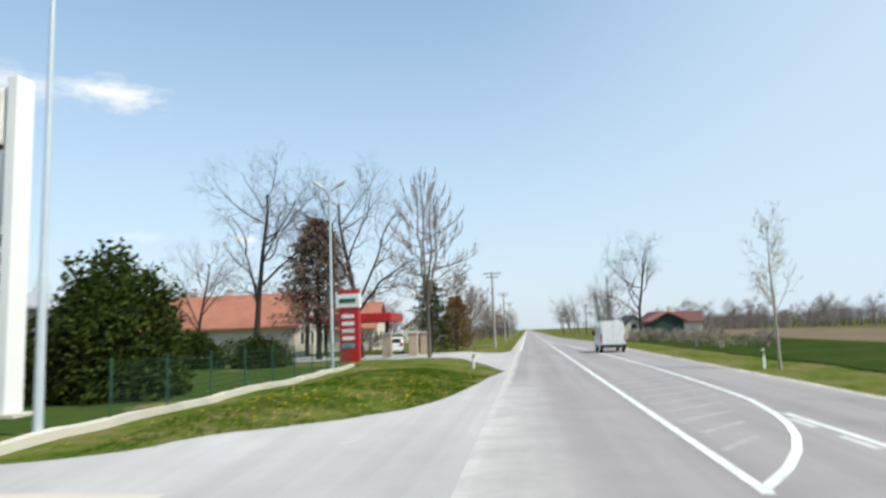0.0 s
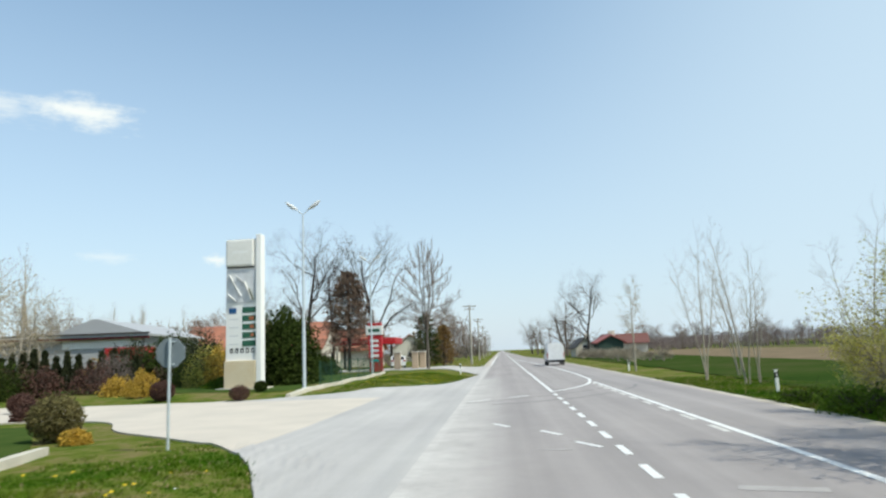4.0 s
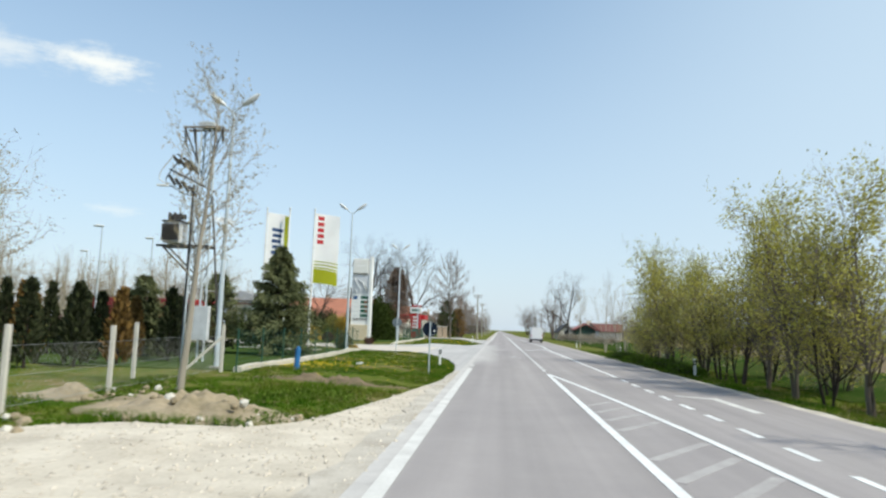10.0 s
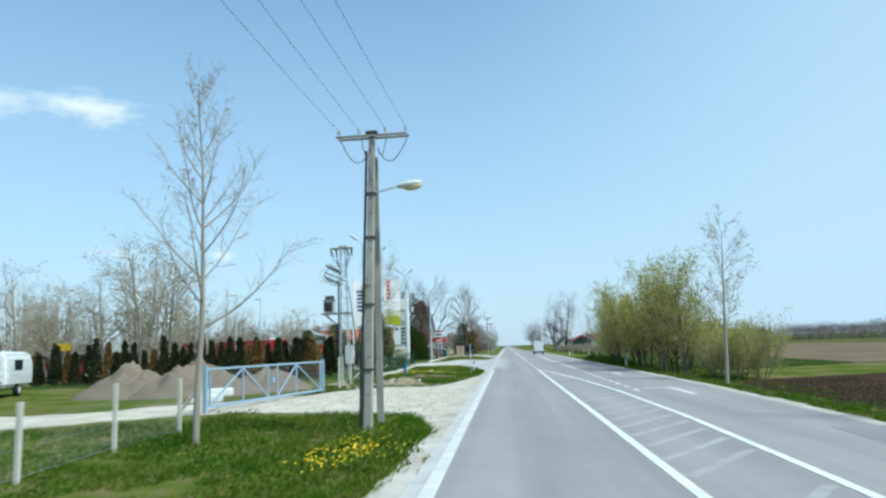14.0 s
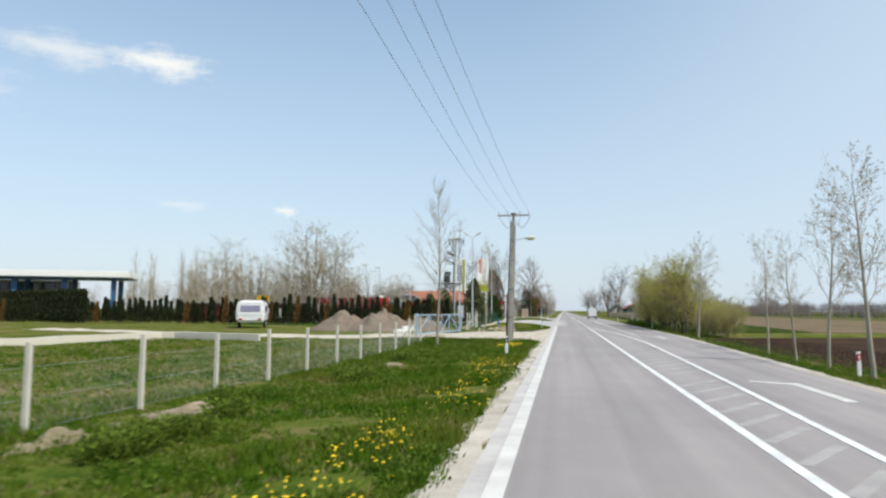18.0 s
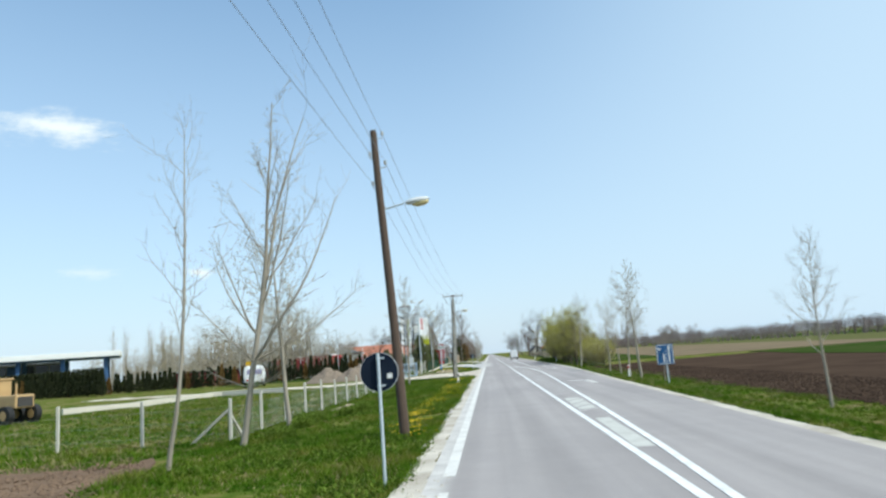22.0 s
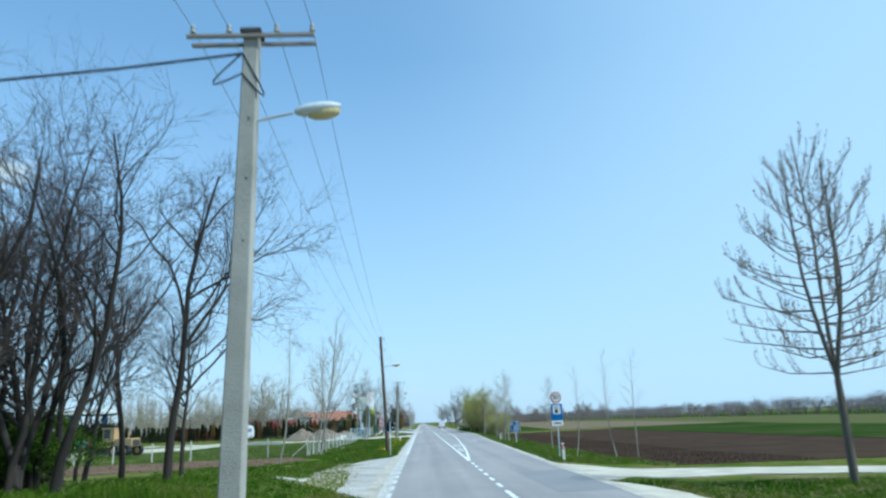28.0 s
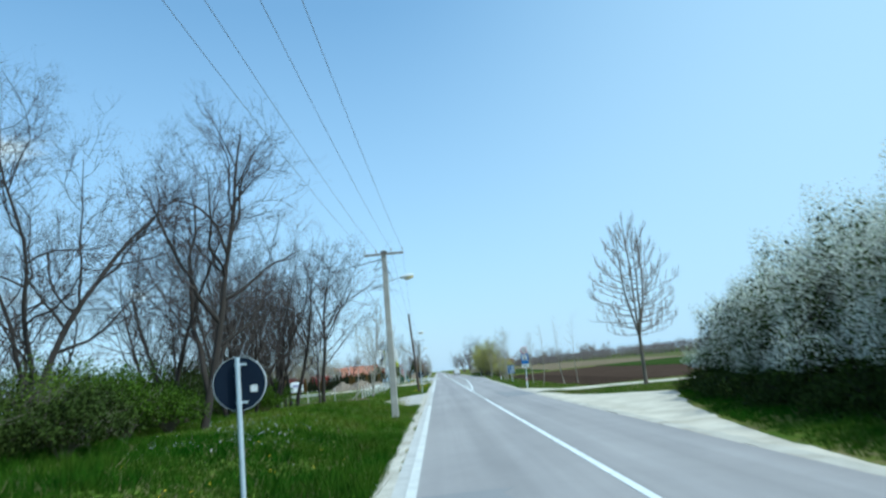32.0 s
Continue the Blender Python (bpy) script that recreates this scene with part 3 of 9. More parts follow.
def box(bm, x0, x1, y0, y1, z0, z1, bevel=0.0, m=None):
    r = bmesh.ops.create_cube(bm, size=1.0, matrix=Matrix.Translation(((x0 + x1) / 2, (y0 + y1) / 2, (z0 + z1) / 2)) @ Matrix.Diagonal((x1 - x0, y1 - y0, z1 - z0, 1)))
    if bevel:
        edges = list({e for v in r["verts"] for e in v.link_edges})
        out = bmesh.ops.bevel(bm, geom=edges, offset=bevel, segments=2, affect="EDGES", profile=0.6)
        r = {"verts": [v for v in out["verts"]]}
    if m is not None:
        bmesh.ops.transform(bm, matrix=m, verts=list(r["verts"]) if not bevel else bm.verts[:])
    return bm


def boxes(*rows, bevel=0.0):
    bm = bmesh.new()
    for r in rows:
        box(bm, *r, bevel=bevel)
    return bm


def rod(bm, p, q, r0, r1=None, sides=10):
    """A round bar from p to q, tapering from r0 to r1."""
    p, q = Vector(p), Vector(q)
    d = q - p
    bmesh.ops.create_cone(bm, cap_ends=True, segments=sides, radius1=r0, radius2=r0 if r1 is None else r1, depth=d.length,
                          matrix=Matrix.Translation((p + q) / 2) @ d.to_track_quat("Z", "Y").to_matrix().to_4x4())
    return bm


def beam(bm, p, q, w, d):
    """A square bar from p to q, w by d."""
    p, q = Vector(p), Vector(q)
    v = q - p
    bmesh.ops.create_cube(bm, size=1.0, matrix=Matrix.Translation((p + q) / 2) @ v.to_track_quat("Z", "Y").to_matrix().to_4x4() @ Matrix.Diagonal((w, d, v.length, 1)))
    return bm


def rods(*rows, sides=10):
    bm = bmesh.new()
    for r in rows:
        rod(bm, *r, sides=sides)
    return bm


def prism(bm, outline, y0, y1, plane="xz"):
    """An outline in a plane, drawn out along the third axis from y0 to y1."""
    at = (lambda a, b, c: (a, c, b)) if plane == "xz" else ((lambda a, b, c: (c, a, b)) if plane == "yz" else (lambda a, b, c: (a, b, c)))
    lo = [bm.verts.new(at(a, b, y0)) for a, b in outline]
    hi = [bm.verts.new(at(a, b, y1)) for a, b in outline]
    n = len(lo)
    bm.faces.new(lo), bm.faces.new(hi)
    for i in range(n):
        bm.faces.new((lo[i], lo[(i + 1) % n], hi[(i + 1) % n], hi[i]))
    bmesh.ops.recalc_face_normals(bm, faces=bm.faces[:])
    return bm


def lerp(v, table):
    return float(np.interp(v, [a for a, _ in table], [b for _, b in table]))


def smooth(a, b, v):
    u = min(1.0, max(0.0, (v - a) / (b - a)))
    return u * u * (3 - 2 * u)


# ---- the lie of the land ----
EDGE_RIGHT = [(-400, 3.1), (-140, 3.1), (-123, 3.35), (-102, 3.95), (-90, 4.25), (-75, 4.7), (-62, 5.2), (-45, 5.75), (30, 6.0), (110, 6.0), (160, 3.6), (3000, 3.6)]
LEFT_RISE = [(-300, 0.6), (-175, 0.7), (-150, 0.8), (-138, 0.75), (-131, 0.5), (-127, 0.25), (-118, 0.12), (-106, 0.0), (-98, -0.3), (-60, -0.3), (-50, 0.0), (-38, 0.1), (-28, 0.22), (-8, 0.32), (-2, 0.14), (3, 0.05), (15.5, 0.05), (19, 0.34), (24, 0.42), (50, 0.4), (120, 0.3), (300, 0.0)]
RIGHT_FALL = [(-300, 0.1), (-150, 0.1), (-140, -0.1), (-122, -0.25), (-110, -0.45), (-40, -0.5), (-20, -0.25), (40, 0.05), (120, 0.1), (300, 0.0)]


def height(x, y):
    if x < -4.0:
        lump = 0.09 * noise.noise((x * 0.45, y * 0.30, 11)) + 0.03 * noise.noise((x * 1.3, y * 1.1, 4))
        return lerp(y, LEFT_RISE) * smooth(-4.3, -9.0, x) - 0.02 * smooth(-4.0, -4.4, x) + lump * smooth(-4.6, -6.5, x) * (0.15 if -1 < y < 18 else 1)
    e = lerp(y, EDGE_RIGHT)
    return lerp(y, RIGHT_FALL) * smooth(e + 0.7, e + 3.6, x) - (0.02 if x > e + 0.2 else 0)


def ribbon(name, mat, left, right, across=6, step=1.0, lift=0.0, ragged=0.0, kind="structure", label="", category="", flat=None, skirt=0.06):
    """A sheet between two lines of points, laid on the land."""
    def resample(line, n):
        line = np.array(line, float)
        s = np.r_[0, np.cumsum(np.hypot(*np.diff(line, axis=0).T))]
        return np.stack([np.interp(np.linspace(0, s[-1], n), s, line[:, i]) for i in (0, 1)], 1), s[-1]
    _, long = resample(left, 2)
    n = max(3, int(long / step) + 1)
    (a, _), (b, _) = resample(left, n), resample(right, n)
    verts, faces = [], []
    for i in range(n):
        for j in range(across + 1):
            p = a[i] + (b[i] - a[i]) * j / across
            if ragged and j in (0, across):
                away = (b[i] - a[i]) / max(1e-6, np.hypot(*(b[i] - a[i]))) * (1 if j == 0 else -1)
                p = p + away * ragged * (noise.noise((p[0] * 0.9, p[1] * 0.9, 3)) + 0.6 * noise.noise((p[0] * 3.1, p[1] * 3.1, 7)))
            z = (height(p[0], p[1]) if flat is None else flat) + lift
            verts.append((p[0], p[1], z))
    w = across + 1
    for i in range(n - 1):
        for j in range(across):
            faces.append((i * w + j, i * w + j + 1, (i + 1) * w + j + 1, (i + 1) * w + j))
    ring = [j for j in range(w)] + [i * w + across for i in range(1, n)] + [(n - 1) * w + j for j in range(across - 1, -1, -1)] + [i * w for i in range(n - 2, 0, -1)]
    base = len(verts)
    verts += [(verts[k][0], verts[k][1], verts[k][2] - skirt) for k in ring]
    for k in range(len(ring)):
        k2 = (k + 1) % len(ring)
        faces.append((ring[k2], ring[k], base + k, base + k2))
    ob = arrays(name, verts, faces, mat)
    m = ob.data
    bm = bmesh.new()
    bm.from_mesh(m)
    bmesh.ops.recalc_face_normals(bm, faces=bm.faces[:])
    if sum(f.normal.z for f in bm.faces) < 0:
        bmesh.ops.reverse_faces(bm, faces=bm.faces[:])
    bm.to_mesh(m)
    bm.free()
    return tagged(ob, label, category, kind=kind)


def axis(lo, hi, near, fine, far_step):
    """Steps that are fine about near and grow towards lo and hi."""
    out, v, s = [near], near, fine
    while v < hi:
        s = min(s * 1.12, far_step) if v > near + 40 else fine
        v += s
        out.append(v)
    v, s = near, fine
    while v > lo:
        s = min(s * 1.12, far_step) if v < near - 40 else fine
        v -= s
        out.insert(0, v)
    return out


gx = sorted(set(np.round(axis(-3200, 3200, 0, 1.0, 400), 3)) | set(np.arange(-13, -4, 0.5)))
gy = sorted(set([v for v in np.arange(-200, 130, 1.0)] + [v for v in axis(130, 4200, 130, 6, 400)] + [-3000, -1500, -800, -450, -320, -260, -225]))
gv = [(x, y, height(x, y) - 0.015) for y in gy for x in gx]
gn = len(gx)
gf = [(j * gn + i, j * gn + i + 1, (j + 1) * gn + i + 1, (j + 1) * gn + i) for j in range(len(gy) - 1) for i in range(gn - 1)]
ground = tagged(arrays("ground", gv, gf, GRASS, smooth=True), "uneven spring grass land with dry patches along the road", "ground", kind="structure")

# ---- road ----
ys = [-420, -140, -123, -102, -90, -75, -62, -45, 30, 110, 160, 900, 2500]
road = ribbon("road", ASPHALT, [(-3.85, y) for y in ys], [(lerp(y, EDGE_RIGHT), y) for y in ys], across=8, step=6, lift=0.03, label="grey worn asphalt main road with white markings", category="road", flat=0.0)
ribbon("shoulder", SHOULDER, [(-4.35, -300), (-4.3, -27), (-4.12, -22), (-3.95, -19.5)], [(-3.83, -300), (-3.83, -27), (-3.83, -22), (-3.83, -19.5)], across=2, step=0.5, lift=0.028, ragged=0.22, flat=0.0, label="dusty pale shoulder of crumbling asphalt and grit", category="road shoulder")
ribbon("shoulder", SHOULDER, [(-4.5, 72), (-4.5, 600)], [(-3.83, 72), (-3.83, 600)], across=2, step=1.0, lift=0.028, ragged=0.2, flat=0.0, label="dusty pale shoulder of crumbling asphalt and grit", category="road shoulder")
ye = [-300, -140, -123, -102, -90, -75, -62, -45, 30, 110, 160, 500]
ribbon("shoulder", SHOULDER, [(lerp(y, EDGE_RIGHT) - 0.02, y) for y in ye], [(lerp(y, EDGE_RIGHT) + 0.38, y) for y in ye], across=2, step=0.6, lift=0.028, ragged=0.12, flat=0.0, label="narrow pale gritty road edge beside the grass", category="road shoulder")


def stripe(points, width, mat=ROAD_PAINT, lift=0.036, name="road_marking", label="white painted road line", step=1.5):
    """A painted line along points in the plane of the road."""
    pts = np.array(points, float)
    d = np.gradient(pts, axis=0)
    nrm = np.stack([d[:, 1], -d[:, 0]], 1) / np.maximum(1e-6, np.hypot(*d.T))[:, None]
    left, right = pts - nrm * width / 2, pts + nrm * width / 2
    return ribbon(name, mat, left.tolist(), right.tolist(), across=1, step=step, lift=lift, flat=0.0, skirt=0.003, label=label, category="road marking")


def curve(points, n=24):
    """A smooth line through points."""
    p = [Vector((*a, 0)) for a in points]
    out = []
    for i in range(len(p) - 1):
        a, b, c, d = p[max(0, i - 1)], p[i], p[i + 1], p[min(len(p) - 1, i + 2)]
        for k in range(n):
            t = k / n
            v = 0.5 * ((2 * b) + (c - a) * t + (2 * a - 5 * b + 4 * c - d) * t * t + (3 * b - a - 3 * c + d) * t ** 3)
            out.append((v.x, v.y))
    return out + [points[-1]]


ISLE = [(-118, 0.05), (-107, 0.62), (-97, 1.0), (-90, 1.2), (-80, 1.52), (-72, 1.75), (-62, 2.0), (-55, 2.12), (-45, 1.98), (-37, 1.6), (-31, 1.15), (-25, 0.6), (-19.5, 0.02)]
stripe([(-3.5, -300), (-3.5, -137)], 0.19, DUSTY_PAINT, label="white edge line along the lane")
for k in range(11):
    stripe([(-3.5, -135.6 + 2.4 * k), (-3.5, -134.4 + 2.4 * k)], 0.15, DUSTY_PAINT, label="dusty white dash of the edge line")
stripe([(-3.5, -109), (-3.5, -60)], 0.22, DUSTY_PAINT, label="white edge line along the lane")
stripe([(-3.5, -60), (-3.5, -17)], 0.22, DUSTY_PAINT, label="dusty white edge line along the lane")
stripe([(-3.5, -15.2), (-3.5, -14.2)], 0.16, DUSTY_PAINT, label="dusty white dash of the edge line")
stripe([(-3.5, 75), (-3.5, 900)], 0.16, label="white edge line along the lane", step=8)
stripe([(0, -119), (0, -19.5)], 0.17, label="solid white centre line")
stripe([(x, y) for y, x in ISLE], 0.16, lift=0.039, label="white line round the painted traffic island")
stripe([(0, 15), (0, 130)], 0.17, label="solid white centre line")
stripe([(0, 130), (0, 1500)], 0.15, label="solid white centre line", step=10)
stripe(curve([(0, 15.2), (1.1, 17.2), (2.1, 20.0), (2.75, 23.5), (3.1, 28.5), (3.15, 45), (2.4, 75), (1.0, 105), (0.1, 125)], 8), 0.17, lift=0.039, label="white curved line round the painted traffic island")
stripe([(2.85, -20), (2.85, 22.5)], 0.16, label="white line beside the turning lane")
for y in (21.6, 19.2, 17.2, 15.0, 12.9, 10.6, 8.2, 5.8, 3.2, 0.6):
    stripe([(2.62, y), (2.62, y - 1.3)], 0.15, DUSTY_PAINT, label="dusty white dash beside the lane line", lift=0.0345)
for k in range(11):
    stripe([(2.82 - 0.01 * k, -21.5 - 2.3 * k), (2.82 - 0.01 * k, -22.7 - 2.3 * k)], 0.15, label="white dash between the lanes")
for k in range(14):
    stripe([(0, 13.8 - 2.3 * k), (0, 12.6 - 2.3 * k)], 0.15, label="white dash across the junction")
for k in range(6):
    y = -120.5 - 2.4 * k
    stripe([(0, y), (0, y - 1.3)], 0.14, label="white centre dash")
stripe([(0, -135), (0, -300)], 0.15, label="solid white centre line")
for x, y in ((-3.55, 10.7), (-1.95, 12.4)):
    stripe([(x, y), (x + 0.8, y + 0.85)], 0.14, label="white guide dash across the junction")
for x, y in ((-2.5, 2.4), (-1.35, 0.5), (-0.75, -1.6)):
    stripe([(x, y), (x + 0.4, y - 0.85)], 0.13, label="white guide dash across the junction")
stripe([(0.85, -6.6), (1.9, -6.9)], 0.3, WORN_PAINT, label="faded white stop line")
stripe([(-1.6, -2.6), (-0.9, -2.7)], 0.12, WORN_PAINT, label="faded white dash")
for k in range(46):
    y = -32.0 - 1.48 * k
    w = lerp(y + 0.9, ISLE) - 0.2
    if w > 0.55 and k % 9 != 4:
        stripe([(0.14, y), (w, y + 1.3 * w)], 0.2, WORN_PAINT, label="worn diagonal hatching bar on the traffic island", lift=0.0345)
for y0, y1 in ((-98, -92.5), (-107, -101)):
    stripe([(lerp(y, ISLE) * 0.5, y) for y in np.linspace(y0, y1, 6)], 0.62 if y0 > -100 else 0.4, PALE_WORN, label="patch of worn white paint on the traffic island", lift=0.034)
for k in range(16):
    y = 18.6 + 1.7 * k
    w = min(2.75, 1.2 + 0.35 * k)
    stripe([(0.3, y - 0.6), (w, y + 0.6 * w)], 0.17, WORN_PAINT, label="worn diagonal hatching bar on the traffic island", lift=0.0345)


def arrow_marking(x, y):
    """A worn direction arrow on the lane, shaft and bent head."""
    stripe([(x, y - 2.2), (x, y + 1.6)], 0.26, DUSTY_PAINT, label="worn shaft of a lane arrow", lift=0.035)
    stripe([(x, y + 1.2), (x - 1.0, y + 1.9)], 0.3, DUSTY_PAINT, label="worn head of a lane arrow", lift=0.038)


for x, y in ((4.2, -46), (3.2, -79.5), (4.3, -30)):
    arrow_marking(x, y)


def mark_line(points, w):
    stripe(curve(points, 8), w, TYRE_MARK, lift=0.033, name="tyre_mark", label="dark curved tyre mark on the asphalt", step=0.5)


mark_line([(-3.6, 10.1), (-2.03, 11.1), (-1.1, 11.9), (0.0, 13.1), (1.3, 14.7), (2.5, 16.7)], 0.12)
mark_line([(-2.6, 9.0), (-0.9, 9.8), (0.0, 10.4), (0.75, 11.1), (1.6, 12.2), (2.65, 13.9), (3.35, 15.3), (4.0, 17.0), (4.4, 18.9)], 0.18)

# ---- aprons and tracks ----
south_curb = curve([(-3.8, -24), (-4.35, -15.5), (-4.75, -11.5), (-5.9, -6.3), (-8.5, -1.4), (-13.6, 3.4), (-17.5, 7.6), (-30, 8.2), (-44, 16)], 6)
north_curb = curve([(-3.8, 42), (-4.6, 37.5), (-4.85, 33.5), (-5.45, 27.5), (-6.3, 23.3), (-7.2, 21.2), (-8.3, 19.3), (-9.9, 17.6), (-12.2, 16.7), (-16, 15.9), (-30, 17.0), (-44, 26)], 6)
slab_edge = curve([(-7.6, 15.2), (-12, 15.3), (-16, 15.7), (-30, 16.9), (-44, 25.9)], 6)


def between(name, mat, low, high, x0, x1, step=0.5, across=16, **k):
    """A sheet between two lines that both run along x, cut at even steps of x."""
    def line(pts):
        pts = sorted(pts)
        xs = np.arange(x0, x1, -step).tolist() + [x1]
        return [(x, float(np.interp(x, [p[0] for p in pts], [p[1] for p in pts]))) for x in xs]
    a, b = line(low), line(high)
    ribbon_rows(name, mat, a, b, across, **k)


def ribbon_rows(name, mat, a, b, across, lift=0.02, ragged=0.0, label="", category="", skirt=0.06):
    verts, faces, w = [], [], across + 1
    for i, (p, q) in enumerate(zip(a, b)):
        for j in range(w):
            t = j / across
            x, y = p[0] + (q[0] - p[0]) * t, p[1] + (q[1] - p[1]) * t
            if ragged and j in (0, across):
                y += ragged * (noise.noise((x * 0.9, y * 0.9, 3)) + 0.6 * noise.noise((x * 3.1, y * 3.1, 7)))
            verts.append((x, y, height(x, y) + lift))
    n = len(a)
    for i in range(n - 1):
        for j in range(across):
            faces.append((i * w + j, i * w + j + 1, (i + 1) * w + j + 1, (i + 1) * w + j))
    ob = arrays(name, verts, faces, mat)
    bm = bmesh.new()
    bm.from_mesh(ob.data)
    bmesh.ops.recalc_face_normals(bm, faces=bm.faces[:])
    if sum(f.normal.z for f in bm.faces) < 0:
        bmesh.ops.reverse_faces(bm, faces=bm.faces[:])
    rim = [e for e in bm.edges if e.is_boundary]
    g = bmesh.ops.extrude_edge_only(bm, edges=rim)
    bmesh.ops.translate(bm, vec=(0, 0, -skirt), verts=[v for v in g["geom"] if isinstance(v, bmesh.types.BMVert)])
    bm.to_mesh(ob.data)
    bm.free()
    return tagged(ob, label, category, kind="structure")


between("junction_apron", ASPHALT_PALE, south_curb, north_curb, -3.83, -7.8, 0.25, 60, lift=0.026, ragged=0.12, label="pale dusty asphalt mouth of a side drive", category="driveway")
between("junction_apron", ASPHALT_PALE, slab_edge, north_curb, -7.8, -15.9, 0.25, 8, lift=0.026, label="pale dusty asphalt strip beside the concrete drive", category="driveway")
between("driveway", CONCRETE_APRON, south_curb, slab_edge, -7.8, -44, 0.5, 20, lift=0.03, label="sandy beige concrete drive into the filling station", category="driveway")
s3 = curve([(-3.8, 40), (-4.9, 45.5), (-6.5, 50.5), (-10.5, 53.0), (-24, 53.5)], 6)
n3 = curve([(-3.8, 80), (-4.6, 73), (-5.8, 68), (-8.5, 64.5), (-12, 63), (-24, 63)], 6)
between("driveway", ASPHALT_PALE, s3, n3, -3.83, -24, 0.5, 24, lift=0.026, label="pale asphalt side drive to a gate", category="driveway")
gs = curve([(-3.8, -61), (-4.3, -56.5), (-5.4, -52.2), (-7.6, -50.9), (-13.4, -49.6), (-18, -52.0), (-24, -51.6), (-34, -49.0), (-50, -44)], 6)
gnn = curve([(-3.8, -22), (-4.6, -28), (-5.2, -33), (-6.2, -37.6), (-9.6, -39.3), (-15, -45.0), (-22, -48.3), (-34, -45.8), (-50, -41)], 6)
between("gravel_apron", GRAVEL, gs, gnn, -3.83, -12, 0.3, 40, lift=0.02, ragged=0.2, label="white crushed stone yard entrance", category="gravel")
between("gravel_track", GRAVEL, gs, gnn, -12, -50, 0.6, 6, lift=0.03, ragged=0.25, label="pale gravel track across the meadow", category="track")
ribbon("gravel_apron", BAY_GRIT, curve([(-3.85, -108.5), (-4.6, -111.5), (-5.9, -114.5), (-6.7, -119), (-7.0, -125), (-6.6, -130), (-4.8, -134), (-3.85, -138)], 6), [(-3.7, -108.5), (-3.7, -138)], across=6, step=0.5, lift=0.02, ragged=0.25, flat=0.004, label="pale gritty lay-by beside the road", category="gravel")
ribbon("dirt_track", SHOULDER, [(-6.7, -131), (-12, -129.6), (-20, -127)], [(-6.8, -128.5), (-12, -128), (-20, -125.4)], across=3, step=0.8, lift=0.02, ragged=0.3, label="narrow pale dirt track into the trees", category="track")
ribbon("gravel_track", GRAVEL, [(3.1, -133.5), (5.2, -131.0), (9, -130.6), (16, -133.5), (40, -145)], [(3.1, -122.5), (4.6, -124.6), (9, -126.6), (16, -130.3), (40, -141)], across=5, step=0.8, lift=0.02, ragged=0.25, label="pale gravel farm track beside the field", category="track")
ribbon("gravel_apron", GRAVEL, curve([(3.1, -132), (4.3, -135), (4.9, -139.5), (7.2, -144), (8.2, -147), (6.6, -152.5), (4.9, -160), (3.8, -168), (3.3, -180), (3.2, -230)], 6), [(2.95, -132), (2.95, -230)], across=8, step=0.7, lift=0.02, ragged=0.22, label="pale gravel lay-by beside the road", category="gravel")
ribbon("asphalt_repair", ASPHALT_PATCH, [(1.4, -136), (3.2, -136)], [(1.3, -128), (3.3, -127.5)], across=4, step=0.5, lift=0.034, flat=0.0, ragged=0.2, label="dark asphalt repair at the track mouth", category="road")
for x, y, w, l in ((5.0, -27, 1.0, 2.6), (-3.0, -170, 2.4, 2.0), (4.9, -61, 1.2, 3.0)):
    ribbon("asphalt_repair", ASPHALT_PATCH, [(x - w / 2, y), (x - w / 2, y + l)], [(x + w / 2, y), (x + w / 2, y + l)], across=3, step=0.4, lift=0.034, flat=0.0, ragged=0.25, label="dark patched asphalt", category="road")

# ---- fields ----
ribbon("soil_field", SOIL, [(9.4, -124), (9.6, -34)], [(33, -126), (33, -28)], across=16, step=0.5, lift=0.012, ragged=0.55, skirt=0.03, label="brown ploughed field", category="field")
ribbon("wheat_field", WHEAT, [(33, -190), (33, -24)], [(60, -260), (60, -20)], across=6, step=4, lift=0.05, ragged=0.3, label="green strip of young wheat", category="field")
ribbon("soil_field", SOIL, [(12, -190), (9.6, -148)], [(33, -190), (33, -128)], across=8, step=0.7, lift=0.012, ragged=0.5, skirt=0.03, label="brown ploughed field", category="field")
ribbon("dry_field", STUBBLE, [(60, -300), (60, 300)], [(105, -340), (105, 300)], across=4, step=10, lift=0.04, label="dull green and brown far field", category="field")
ribbon("wheat_field", WHEAT, [(10.4, -24), (10.5, 50), (10.6, 150)], [(23, -20), (25, 50), (27, 150)], across=8, step=2, lift=0.05, ragged=0.4, label="green field of young wheat", category="field")
ribbon("soil_field", DRY_EARTH, [(23, -20), (25, 50), (27, 200)], [(60, -20), (60, 50), (60, 200)], across=4, step=6, lift=0.04, label="brown field strip", category="field")
ribbon("wheat_field", WHEAT, [(105, -500), (105, 400)], [(190, -500), (190, 400)], across=4, step=30, lift=0.04, label="far green field", category="field")
ribbon("soil_patch", TILLED, [(-11.2, -117.2), (-10.4, -113.5), (-9.9, -109), (-11.2, -104), (-12.6, -101.2)], [(-60, -121), (-60, -116), (-60, -110), (-60, -105), (-60, -101)], across=24, step=0.7, lift=0.02, ragged=0.35, label="brown tilled garden soil", category="field")
ribbon("lawn", LAWN, [(-11.3, -27), (-11.3, -8), (-13.5, -0.5), (-18, 6)], [(-40, -27), (-40, -8), (-40, -2), (-40, 5)], across=10, step=1.2, lift=0.02, label="mown dark green lawn", category="lawn")
